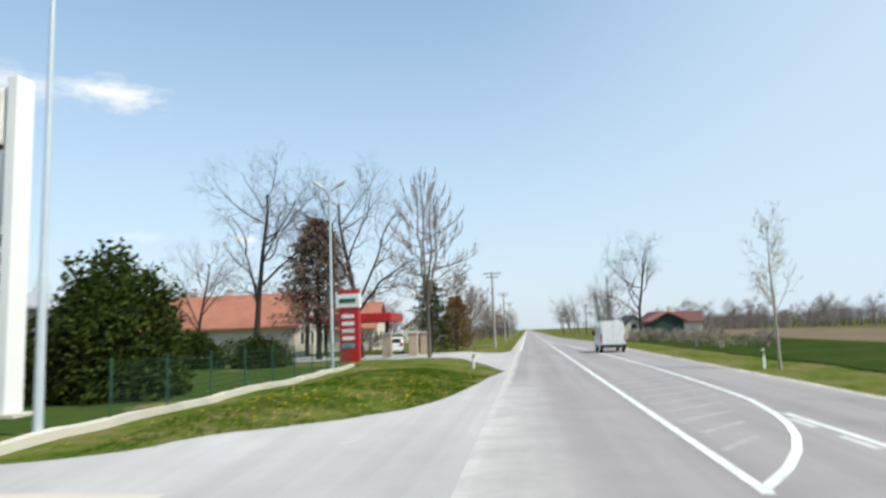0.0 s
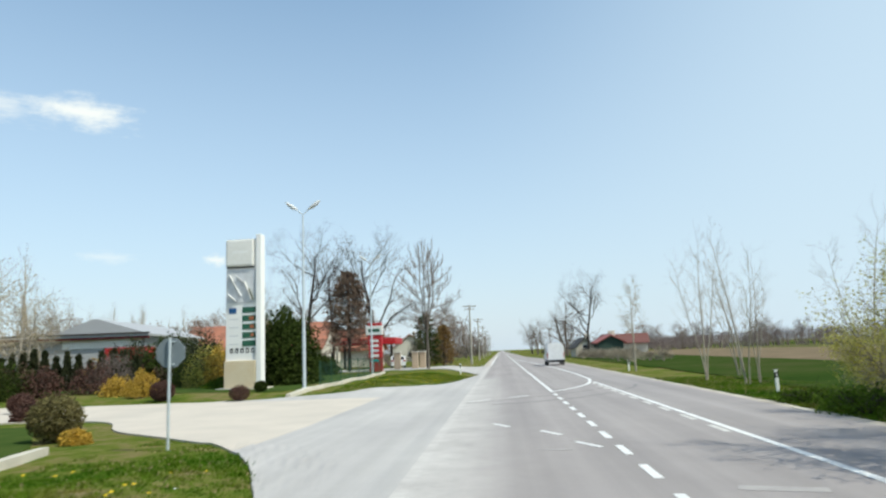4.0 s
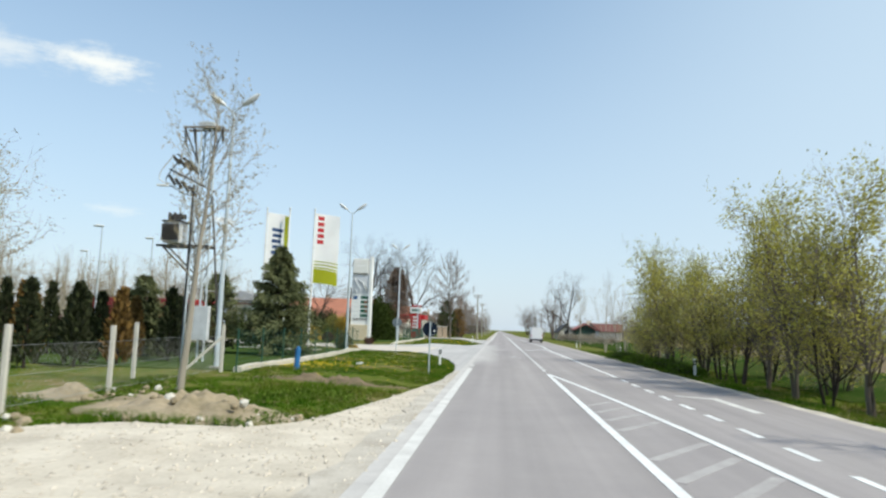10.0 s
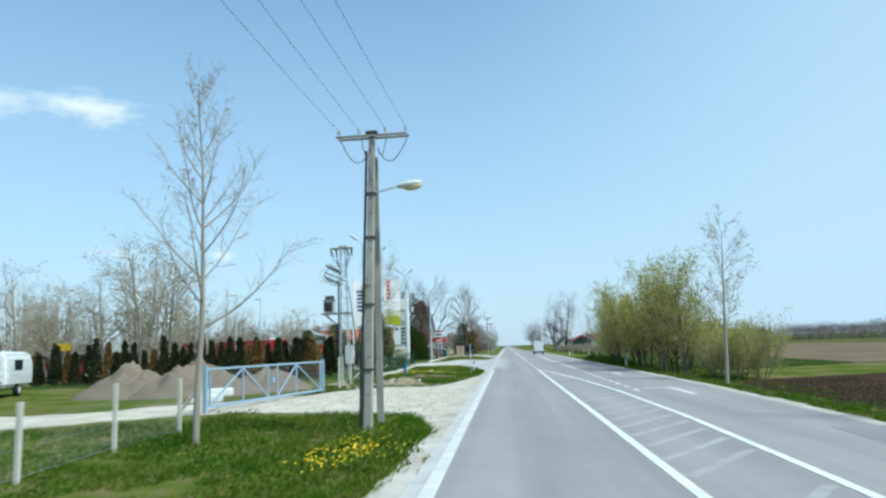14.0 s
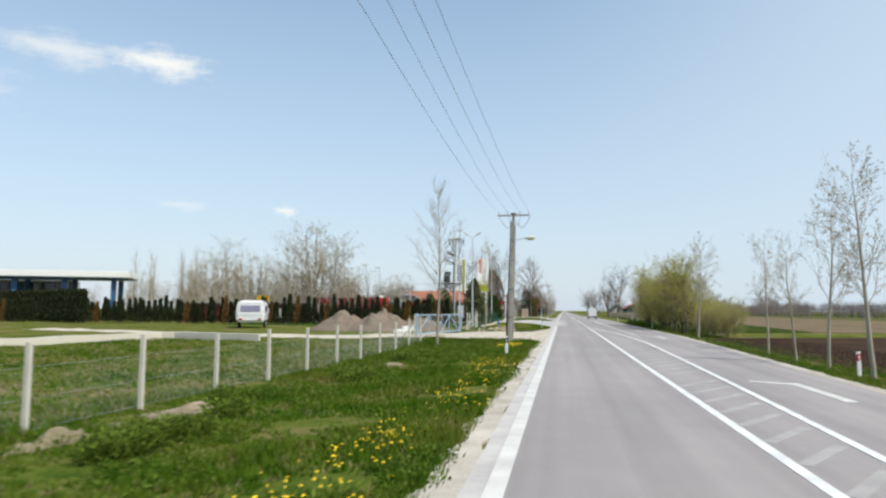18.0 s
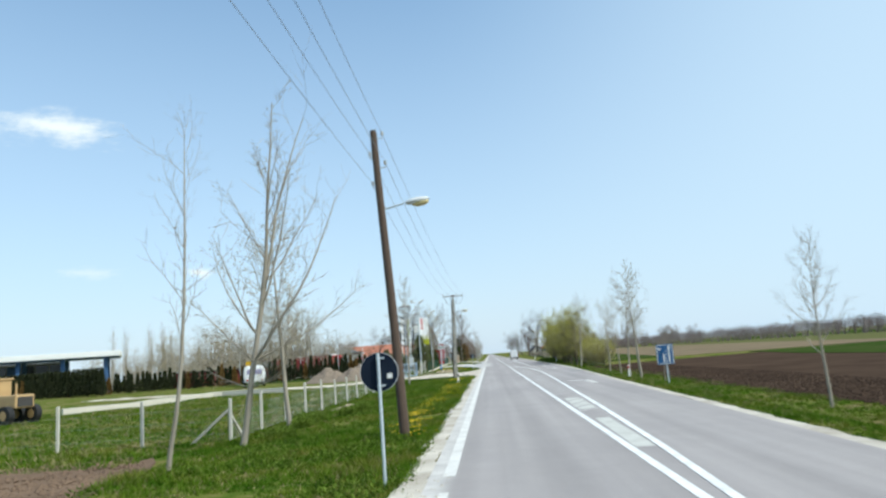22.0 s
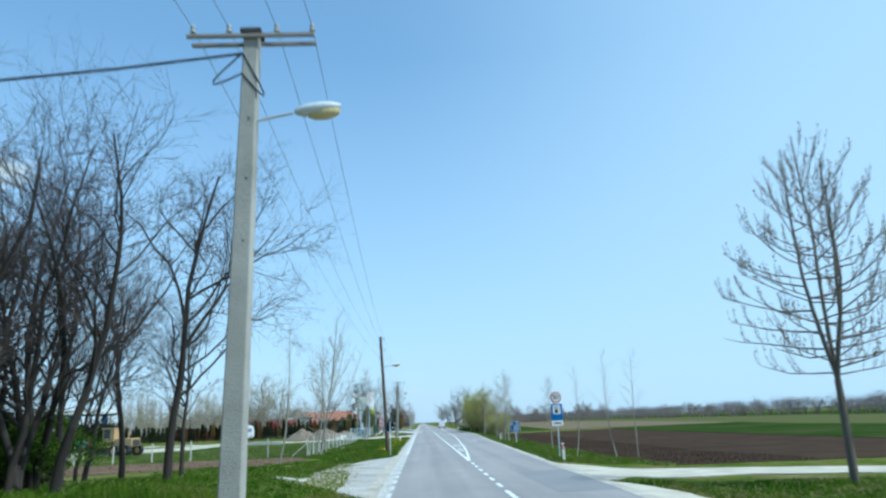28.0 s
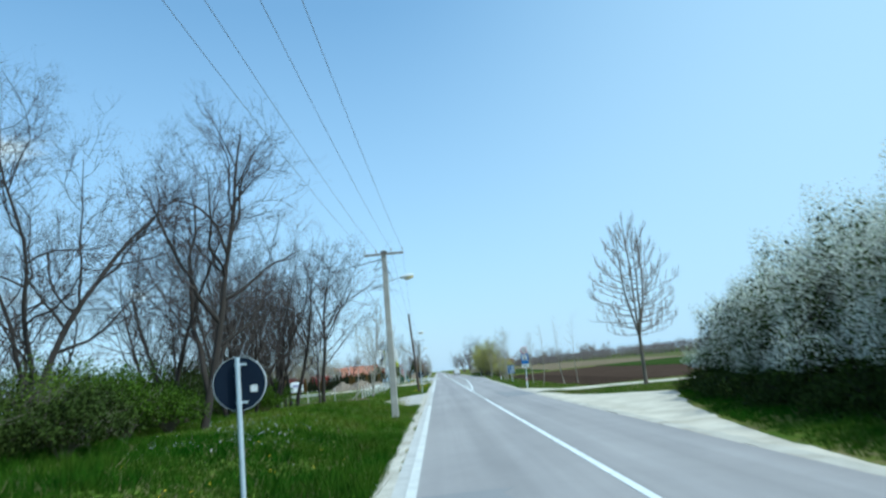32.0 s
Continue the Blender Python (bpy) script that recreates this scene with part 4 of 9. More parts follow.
ribbon("lawn", LAWN, [(-12.3, 18.5), (-12.2, 44)], [(-40, 25), (-40, 50)], across=10, step=1.2, lift=0.02, label="mown dark green lawn", category="lawn")


# ---- plants: growth helpers ----
def tubes(segs, sides):
    """Tapered bars for rows of (p, q, r0, r1) as vertices and faces."""
    p = np.array([s[0] for s in segs], float)
    q = np.array([s[1] for s in segs], float)
    r0, r1 = np.array([s[2] for s in segs], float), np.array([s[3] for s in segs], float)
    d = q - p
    d /= np.maximum(1e-9, np.linalg.norm(d, axis=1))[:, None]
    ref = np.where(np.abs(d[:, 2:3]) > 0.9, np.array([[1.0, 0, 0]]), np.array([[0, 0, 1.0]]))
    u = np.cross(d, ref)
    u /= np.maximum(1e-9, np.linalg.norm(u, axis=1))[:, None]
    v = np.cross(d, u)
    a = np.linspace(0, 2 * np.pi, sides, endpoint=False)
    ring = np.cos(a)[None, :, None] * u[:, None] + np.sin(a)[None, :, None] * v[:, None]
    verts = np.concatenate([p[:, None] + ring * r0[:, None, None], q[:, None] + ring * r1[:, None, None]], 1).reshape(-1, 3)
    base = (np.arange(len(segs)) * 2 * sides)[:, None, None]
    i = np.arange(sides)
    f = np.stack([i, (i + 1) % sides, (i + 1) % sides + sides, i + sides], 1)[None]
    return verts, (base + f).reshape(-1, 4)


def slivers(segs, rng):
    """The finest twigs: narrow tapered blades turned at random about their own way."""
    p = np.array([s[0] for s in segs], float)
    q = np.array([s[1] for s in segs], float)
    r0, r1 = np.array([s[2] for s in segs], float) * 1.35, np.array([s[3] for s in segs], float) * 1.35
    u = np.cross(q - p, rng.normal(size=p.shape))
    u /= np.maximum(1e-9, np.linalg.norm(u, axis=1))[:, None]
    v = np.stack([p - u * r0[:, None], p + u * r0[:, None], q + u * r1[:, None], q - u * r1[:, None]], 1).reshape(-1, 3)
    return v, (np.arange(len(p)) * 4)[:, None] + np.arange(4)[None]


def cards(at, size, rng, along=None, wide=0.5, droop=0.0):
    """Small pointed leaves (bent diamonds) at places, turned at random or along given ways."""
    n = len(at)
    at = np.asarray(at, float)
    d = rng.normal(size=(n, 3)) if along is None else np.asarray(along, float) + rng.normal(size=(n, 3)) * 0.35
    d[:, 2] -= droop
    d /= np.linalg.norm(d, axis=1)[:, None]
    s = np.cross(d, rng.normal(size=(n, 3)))
    s /= np.maximum(1e-9, np.linalg.norm(s, axis=1))[:, None]
    nn = np.cross(d, s)
    k = (size * rng.uniform(0.6, 1.4, n))[:, None]
    verts = np.stack([at, at + d * k * 0.5 + s * k * wide * 0.5 + nn * k * 0.08, at + d * k, at + d * k * 0.5 - s * k * wide * 0.5 + nn * k * 0.08], 1).reshape(-1, 3)
    b = (np.arange(n) * 4)[:, None]
    faces = np.concatenate([b + [0, 1, 2], b + [0, 2, 3]], 1).reshape(-1, 3)
    return verts, faces


TWIG_LEAST = 0.007


def branch(out, p, d, length, r, rng, level, spec, tips):
    """One limb of curved pieces that bears the next order of limbs. spec: a row per level of
    (pieces, wander, upward pull, children, first child, angle, child length, child radius, end radius)."""
    pieces, wander, lift, kids, first, angle, shorter, thinner, end = spec[level]
    p, d = np.array(p, float), np.array(d, float)
    step = length / pieces
    pts = [(p.copy(), d.copy(), r)]
    for i in range(pieces):
        d = d + rng.normal(size=3) * wander + np.array([0, 0, lift])
        d /= np.linalg.norm(d)
        q = p + d * step
        ra, rb = r * (1 - (1 - end) * i / pieces), r * (1 - (1 - end) * (i + 1) / pieces)
        out.append((p.copy(), q.copy(), ra, rb, level))
        p = q
        pts.append((p.copy(), d.copy(), rb))
    tips.append((p.copy(), d.copy(), level))
    if level + 1 < len(spec):
        for k in range(kids):
            t = first + (1 - first) * (k + rng.uniform(0, 1)) / kids
            i = min(pieces - 1, int(t * pieces))
            a, b = pts[i], pts[i + 1]
            u = t * pieces - i
            base, way, rad = a[0] + (b[0] - a[0]) * u, a[1], a[2] + (b[2] - a[2]) * u
            side = np.cross(way, rng.normal(size=3))
            side /= max(1e-9, np.linalg.norm(side))
            an = radians(angle) * rng.uniform(0.75, 1.25)
            nd = way * math.cos(an) + side * math.sin(an)
            branch(out, base, nd, length * shorter * rng.uniform(0.65, 1.2) * (1.15 - 0.55 * t if level == 0 else 1), min(rad * 0.9, max(rad * thinner, TWIG_LEAST)), rng, level + 1, spec, tips)


def plant_tree(name, x, y, h, spec, radius, seed, label, bark, twig, stems=1, lean=0.05, leaf=None, category="tree", group="", split_level=2, spread=0.0, z=None, turn=0.0, ways=None, fine=3):
    """A tree: trunk with limbs and a crown of twigs, with leaves or buds where leaf = (material, count, size, wide, spread, levels)."""
    rng = np.random.default_rng(seed)
    out, tips = [], []
    for s in range(stems):
        a = rng.uniform(0, 2 * np.pi)
        off = np.array([math.cos(a), math.sin(a), 0]) * spread
        d = np.array([math.cos(a) * lean * (1 if stems > 1 else 0.5), math.sin(a) * lean * (1 if stems > 1 else 0.5), 1.0])
        if ways:
            d = np.array(ways[s], float)
        branch(out, off * 0.3 + np.array([0, 0, -0.15]), d / np.linalg.norm(d), h * (1 if s == 0 else rng.uniform(0.7, 0.98)), radius * (1 if s == 0 else rng.uniform(0.6, 0.95)), rng, 0, spec, tips)
    ob = thing(name, x, y, height(x, y) if z is None else z, turn, label, category, group)
    big = [s[:4] for s in out if s[4] < split_level]
    v, fc = tubes(big, 7)
    arrays("trunk", v, fc, bark, ob, smooth=True)
    small = [s[:4] for s in out if split_level <= s[4] < fine]
    thin = [s[:4] for s in out if s[4] >= max(fine, split_level)]
    vs, fs = [], []
    if small:
        v, fc = tubes(small, 3)
        vs, fs = list(v), fc.tolist()
    if thin:
        v, fc = slivers(thin, rng)
        fs += (fc + len(vs)).tolist()
        vs += list(v)
    if vs:
        arrays("crown", vs, fs, twig, ob)
    if leaf:
        mat, count, size, wide, around, levels = leaf
        pool = [s for s in out if s[4] in levels]
        pick = rng.integers(0, len(pool), count)
        t = rng.uniform(0, 1, (count, 1))
        a, b = np.array([pool[i][0] for i in pick]), np.array([pool[i][1] for i in pick])
        at = a + (b - a) * t + rng.normal(size=(count, 3)) * around
        v, fc = cards(at, size, rng, along=(b - a) / np.maximum(1e-9, np.linalg.norm(b - a, axis=1))[:, None] * 0.8, wide=wide)
        arrays("foliage", v, fc, mat, ob)
    return ob


def again(ob, x, y, turn=0.0, scale=1.0, tall=1.0, label="", z=None):
    c = copy_thing(ob, pose(x, y, height(x, y) if z is None else z, 0, 0, turn) @ Matrix.Diagonal((scale, scale, scale * tall, 1)))
    if label:
        c["label"] = label
    return c


# spec rows: pieces, wander, lift, children, first, angle, shorter, thinner, end
YOUNG_POPLAR = [(12, 0.03, 0.05, 24, 0.34, 50, 0.29, 0.30, 0.10), (7, 0.10, 0.12, 8, 0.22, 40, 0.36, 0.4, 0.25), (3, 0.16, 0.06, 3, 0.3, 40, 0.5, 0.6, 0.4), (2, 0.2, 0.05, 0, 0, 0, 0, 0, 0.5)]
SPARSE_POPLAR = [(12, 0.04, 0.05, 17, 0.36, 46, 0.25, 0.30, 0.10), (7, 0.12, 0.12, 6, 0.22, 42, 0.34, 0.4, 0.25), (3, 0.18, 0.06, 2, 0.3, 40, 0.5, 0.6, 0.4), (2, 0.2, 0.05, 0, 0, 0, 0, 0, 0.5)]
ROBINIA = [(11, 0.13, 0.045, 12, 0.25, 52, 0.46, 0.55, 0.22), (9, 0.19, 0.06, 9, 0.2, 48, 0.47, 0.5, 0.2), (5, 0.2, 0.05, 8, 0.2, 42, 0.45, 0.5, 0.3), (4, 0.2, 0.04, 4, 0.2, 40, 0.5, 0.6, 0.4), (2, 0.22, 0.03, 0, 0, 0, 0, 0, 0.5)]
WALNUT = [(8, 0.09, 0.05, 10, 0.26, 58, 0.62, 0.55, 0.25), (9, 0.16, 0.09, 9, 0.2, 48, 0.46, 0.5, 0.25), (6, 0.18, 0.05, 7, 0.25, 44, 0.45, 0.55, 0.3), (4, 0.2, 0.03, 4, 0.25, 42, 0.5, 0.6, 0.4), (2, 0.2, 0.02, 0, 0, 0, 0, 0, 0.5)]
WILLOW = [(9, 0.07, 0.04, 14, 0.14, 42, 0.46, 0.5, 0.15), (6, 0.13, 0.06, 9, 0.15, 42, 0.42, 0.5, 0.25), (4, 0.17, 0.03, 4, 0.2, 40, 0.5, 0.6, 0.4), (2, 0.2, 0.0, 0, 0, 0, 0, 0, 0.5)]
FAR_TREE = [(6, 0.08, 0.05, 8, 0.25, 46, 0.5, 0.55, 0.25), (4, 0.16, 0.06, 6, 0.25, 44, 0.5, 0.55, 0.3), (3, 0.2, 0.04, 4, 0.25, 42, 0.5, 0.7, 0.5), (2, 0.2, 0.0, 0, 0, 0, 0, 0, 0.6)]

THICKET = [(11, 0.12, 0.06, 15, 0.2, 44, 0.42, 0.5, 0.16), (8, 0.18, 0.09, 9, 0.15, 44, 0.44, 0.5, 0.25), (4, 0.17, 0.06, 5, 0.2, 40, 0.5, 0.6, 0.4), (3, 0.2, 0.04, 0, 0, 0, 0, 0, 0.5)]


def conifer(name, x, y, h, wide, seed, label, mat=NEEDLES, count=4200, size=0.34, category="fir tree", power=0.8, low=0.02, droop=0.25):
    """A cone-shaped evergreen: trunk, whorls of limbs and sprays of needles."""
    rng = np.random.default_rng(seed)
    ob = thing(name, x, y, height(x, y), 0, label, category)
    v, fc = tubes([((0, 0, -0.1), (0.02, 0.02, h * 0.55), 0.02 * h + 0.02, 0.012 * h), ((0.02, 0.02, h * 0.55), (0.05, 0, h * 0.98), 0.012 * h, 0.006)], 7)
    arrays("trunk", v, fc, BARK_DARK, ob)
    limbs, at, way = [], [], []
    n = int(34 * h)
    per = max(4, count // n)
    for i in range(n):
        t = low + (1 - low) * (i / n) ** 0.85
        a = i * 2.4 + rng.normal() * 0.3
        reach = wide * (1 - t) ** power * rng.uniform(0.5, 1.22) + 0.05
        z0 = h * t * 0.97
        d = np.array([math.cos(a), math.sin(a), rng.uniform(-0.1, 0.35)])
        p = np.array([0, 0, z0])
        q = p + d * reach
        limbs.append((p, q, 0.014 + 0.01 * reach, 0.004))
        u = 0.25 + 0.75 * rng.uniform(0, 1, per) ** 0.6
        pts = p + (q - p) * u[:, None] + rng.normal(size=(per, 3)) * (0.04 + 0.075 * reach) * np.array([1, 1, 0.7])
        at.append(pts)
        way.append(np.repeat(d[None] + [[0, 0, -droop]], per, 0))
    v, fc = tubes(limbs, 4)
    arrays("limb", v, fc, BARK_DARK, ob)
    v, fc = cards(np.concatenate(at), size, rng, along=np.concatenate(way), wide=0.34, droop=droop)
    arrays("needles", v, fc, mat, ob)
    return ob


def shrub(name, x, y, h, wide, seed, label, mat, count=2500, size=0.11, category="bush", ball=0.0, stems=14, stem_mat=None, leafy=0.7, deep=1.0, hollow=0.0):
    """A shrub: stems from the ground and leaves, fuller towards its uneven outside. ball: 1 for a clipped ball. hollow: share of its height without leaves."""
    rng = np.random.default_rng(seed)
    ob = thing(name, x, y, height(x, y), rng.uniform(0, 360), label, category)
    out = []
    for i in range(stems):
        a, r = rng.uniform(0, 6.28), rng.uniform(0.2, 0.9) * wide
        mid = np.array([math.cos(a) * r * 0.5, math.sin(a) * r * 0.5, h * 0.5])
        top = np.array([math.cos(a) * r, math.sin(a) * r, h * rng.uniform(0.7, 0.98) * (1 - 0.4 * (r / wide) ** 2)])
        out += [(np.array([0, 0, -0.05]), mid, 0.02, 0.014), (mid, top, 0.014, 0.005)]
        for k in range(4):
            e = mid + (top - mid) * rng.uniform(0, 1) + rng.normal(size=3) * 0.2 * wide
            out.append((mid + (top - mid) * rng.uniform(0, 0.8), e, 0.008, 0.003))
    v, fc = tubes(out, 4)
    arrays("trunk", v, fc, stem_mat or BARK_DARK, ob)
    d = rng.normal(size=(count, 3))
    d /= np.linalg.norm(d, axis=1)[:, None]
    d[:, 2] = np.abs(d[:, 2]) if not ball else d[:, 2]
    lump = np.array([1 + (0 if ball else 0.28) * noise.noise(Vector(k * 2.1) + Vector((seed, 0, 0))) + (0.03 if ball else 0.2) * noise.noise(Vector(k * 5) + Vector((0, seed, 0))) for k in d])
    rad = rng.uniform(0, 1, count) ** (0.35 * leafy) * lump
    at = d * rad[:, None] * [wide * deep, wide, h if not ball else h / 2] + ([0, 0, 0] if not ball else [0, 0, h / 2])
    at[:, 2] = np.maximum(at[:, 2], 0.02)
    if hollow:
        at = at[at[:, 2] > h * hollow * (0.6 + 0.8 * rng.uniform(0, 1, len(at)))]
    v, fc = cards(at, size, rng, wide=0.6)
    arrays("foliage", v, fc, mat, ob)
    return ob


def upright_poplar(name, x, y, h, seed, label, wide=2.6, bare=0.27):
    """A planted poplar: a bare trunk that forks into rising leaders, with an egg-shaped crown of upturned catkin twigs."""
    rng = np.random.default_rng(seed)
    ob = thing(name, x, y, height(x, y), 0, label, "tree")
    fork, tall = h * bare, h * (1 - bare)
    base = np.array([0.04, 0.02, fork])
    trunk = [(np.array([0, 0, -0.2]), base * 0.5, 0.135, 0.12), (base * 0.5, base, 0.12, 0.10)]
    leaders, limbs, twigs = [], [], []
    for az, off, top in ((80, 0.15, 1.0), (10, 0.75, 0.9), (185, 0.6, 0.93), (285, 0.7, 0.84)):
        a, line = radians(az), []
        for u in np.linspace(0, 1, 8):
            out = off * min(1, u * 2.2) * (1 + 0.15 * u)
            line.append(base + np.array([math.cos(a) * out, math.sin(a) * out, tall * top * u]) + rng.normal(size=3) * 0.05 * (u > 0))
        leaders.append(line)
        trunk += [(line[k], line[k + 1], 0.07 * (1 - k / 8) + 0.006, 0.07 * (1 - (k + 1) / 8) + 0.006) for k in range(7)]
    for i in range(64):
        u = 0.01 + 0.93 * (i + 0.5) / 64
        a = radians(137.5 * i + rng.normal() * 12)
        line = leaders[i % 4]
        k = min(6.99, u * 7 * 0.84)
        start = line[int(k)] + (line[int(k) + 1] - line[int(k)]) * (k % 1)
        reach = wide * math.sin(math.pi * (0.20 + 0.80 * u) ** 0.75) * rng.uniform(0.72, 1.06)
        end = np.array([math.cos(a) * reach, math.sin(a) * reach, start[2] + 0.30 * tall * (0.30 + u) * rng.uniform(0.5, 0.8)])
        pts = [start + (end - start) * [w, w, w ** 1.7] + rng.normal(size=3) * 0.04 * (w > 0) for w in (0, 0.3, 0.6, 0.85, 1.0)]
        thick = 0.012 + 0.006 * reach
        limbs += [(pts[q], pts[q + 1], thick * (1 - q / 5), thick * (1 - (q + 1) / 5) + 0.003) for q in range(4)]
        for q in range(9):
            w = rng.uniform(0.3, 1.0) * 3.999
            p = pts[int(w)] + (pts[int(w) + 1] - pts[int(w)]) * (w % 1)
            away = np.array([p[0], p[1], 0]) / max(0.3, math.hypot(p[0], p[1]))
            d = away * rng.uniform(0.05, 0.5) + rng.normal(size=3) * 0.16 + [0, 0, 0.9]
            d /= np.linalg.norm(d)
            long = rng.uniform(0.4, 0.95)
            mid = p + d * long * 0.4 + away * 0.08
            tip = mid + (d * 0.5 + [0, 0, 0.5]) * long * 0.6
            twigs += [(p, mid, 0.008, 0.006), (mid, tip, 0.006, 0.004)]
    arrays("trunk", *tubes(trunk, 7), BARK_GREY, ob, smooth=True)
    arrays("crown", *tubes(limbs + twigs, 4), TWIG_GREY, ob)
    at, way = [], []
    for p, q, *_ in twigs:
        n = max(2, int(np.linalg.norm(q - p) * 22))
        at.append(p + (q - p) * rng.uniform(0, 1, (n, 1)) + rng.normal(size=(n, 3)) * 0.02)
        way.append(np.repeat((q - p)[None] / np.linalg.norm(q - p), n, 0) + rng.normal(size=(n, 3)) * 0.25)
    v, fc = cards(np.concatenate(at), 0.07, rng, along=np.concatenate(way), wide=0.4)
    arrays("foliage", v, fc, CATKIN, ob)
    return ob


def limbed_tree(name, x, y, h, way, radius, limbs, spec, seed, label, bark, twig, leaf=None, group="", z=None):
    """A tree whose main limbs are set one by one: rows of height on the trunk, compass angle from +x, rise, length, radius."""
    rng = np.random.default_rng(seed)
    out, tips = [], []
    branch(out, np.array([0, 0, -0.15]), np.array(way, float) / np.linalg.norm(way), h, radius, rng, 0, spec, tips)
    stem = [q for q in out if q[4] == 0]
    for up, az, el, long, r in limbs:
        near = min(stem, key=lambda q: abs(q[0][2] - up))
        a, e = radians(az), radians(el)
        branch(out, near[0] + (near[1] - near[0]) * 0.5, np.array([math.cos(a) * math.cos(e), math.sin(a) * math.cos(e), math.sin(e)]), long, r, rng, 1, spec, tips)
    ob = thing(name, x, y, height(x, y) if z is None else z, 0, label, "tree", group)
    v, fc = tubes([q[:4] for q in out if q[4] < 2], 7)
    arrays("trunk", v, fc, bark, ob, smooth=True)
    v, fc = tubes([q[:4] for q in out if q[4] == 2], 3)
    v2, f2 = slivers([q[:4] for q in out if q[4] > 2], rng)
    arrays("crown", np.concatenate([v, v2]), fc.tolist() + (f2 + len(v)).tolist(), twig, ob)
    if leaf:
        mat, count, size = leaf
        pool = [q for q in out if q[4] >= 2]
        pick = rng.integers(0, len(pool), count)
        a, b = np.array([pool[i][0] for i in pick]), np.array([pool[i][1] for i in pick])
        v, fc = cards(a + (b - a) * rng.uniform(0, 1, (count, 1)) + rng.normal(size=(count, 3)) * 0.02, size, rng, along=b - a, wide=0.5)
        arrays("foliage", v, fc, mat, ob)
    return ob


def tube_line(pts, radii, sides=8, ends=True):
    """One unbroken tube through points, as a vertex and a face list."""
    p = np.array([tuple(q) for q in pts], float)
    rr = np.full(len(p), radii, float) if np.isscalar(radii) else np.array(radii, float)
    d = np.gradient(p, axis=0)
    d /= np.maximum(1e-9, np.linalg.norm(d, axis=1))[:, None]
    ref = np.array([1.0, 0.2, 0]) if abs(d[:, 2]).mean() > 0.7 else np.array([0, 0, 1.0])
    u = np.cross(d, ref)
    u /= np.maximum(1e-9, np.linalg.norm(u, axis=1))[:, None]
    w = np.cross(d, u)
    a = np.linspace(0, 2 * np.pi, sides, endpoint=False)
    ring = np.cos(a)[None, :, None] * u[:, None] + np.sin(a)[None, :, None] * w[:, None]
    verts = (p[:, None] + ring * rr[:, None, None]).reshape(-1, 3)
    faces = [(i * sides + j, i * sides + (j + 1) % sides, (i + 1) * sides + (j + 1) % sides, (i + 1) * sides + j) for i in range(len(p) - 1) for j in range(sides)]
    if ends:
        faces += [tuple(range(sides))[::-1], tuple(range((len(p) - 1) * sides, len(p) * sides))]
    return verts, faces


# ---- street lamps, poles, wires ----
def lamp_post(x, y, h, turn=0.0):
    z = height(x, y)
    ob = thing("street_lamp", x, y, z, turn, "tall galvanised street lamp with two heads on the lawn", "street lamp", "street lamps along the drive")
    part("base_plate", boxes((-0.17, 0.17, -0.17, 0.17, -0.05, 0.05), bevel=0.01), CONCRETE, ob)
    arrays("pole", *tube_line([(0, 0, 0), (0, 0, 3.2), (0, 0, 3.21), (0, 0, h)], [0.095, 0.085, 0.075, 0.05], 14), GALVANISED, ob)
    for s in (-1, 1):
        part("arm", rods(((0, 0, h - 0.05), (s * 0.30, 0, h + 0.22), 0.03, 0.028), sides=8), GALVANISED, ob)
        bm = bmesh.new()
        bmesh.ops.create_uvsphere(bm, u_segments=16, v_segments=8, radius=1, matrix=Matrix.Translation((s * 0.62, 0, h + 0.46)) @ Matrix.Rotation(-s * 0.62, 4, "Y") @ Matrix.Diagonal((0.42, 0.14, 0.085, 1)))
        head = part("lamp_head", bm, LAMP_SHELL, ob)
        bm = bmesh.new()
        bmesh.ops.create_uvsphere(bm, u_segments=14, v_segments=6, radius=1, matrix=Matrix.Translation((s * 0.66, 0, h + 0.43)) @ Matrix.Rotation(-s * 0.62, 4, "Y") @ Matrix.Diagonal((0.30, 0.11, 0.075, 1)))
        part("lens", bm, GREY_PANEL, head)
    return ob


for x, y, h in ((-12.1, -26.4, 9.3), (-12.25, -5.15, 9.25), (-12.4, 18.7, 9.3), (-13.2, 41.9, 9.6)):
    lamp_post(x, y, h)


def small_lamp(x, y, h):
    ob = thing("street_lamp", x, y, height(x, y), 0, "thin grey yard lamp with one small head", "street lamp", "yard lamps")
    part("pole", rods(((0, 0, -0.1), (0, 0, h), 0.07, 0.045), sides=10), GALVANISED, ob)
    bm = bmesh.new()
    bmesh.ops.create_uvsphere(bm, u_segments=12, v_segments=6, radius=1, matrix=Matrix.Translation((-0.3, 0, h + 0.05)) @ Matrix.Diagonal((0.42, 0.15, 0.09, 1)))
    part("lamp_head", bm, LAMP_SHELL, ob)


for x, y, h in ((-27, 10, 7.4), (-30, 2, 8.2), (-31, 20, 6.8), (-43, -12, 8.5), (-38, 6, 7.5), (-30, -5, 8.0)):
    small_lamp(x, y, h)


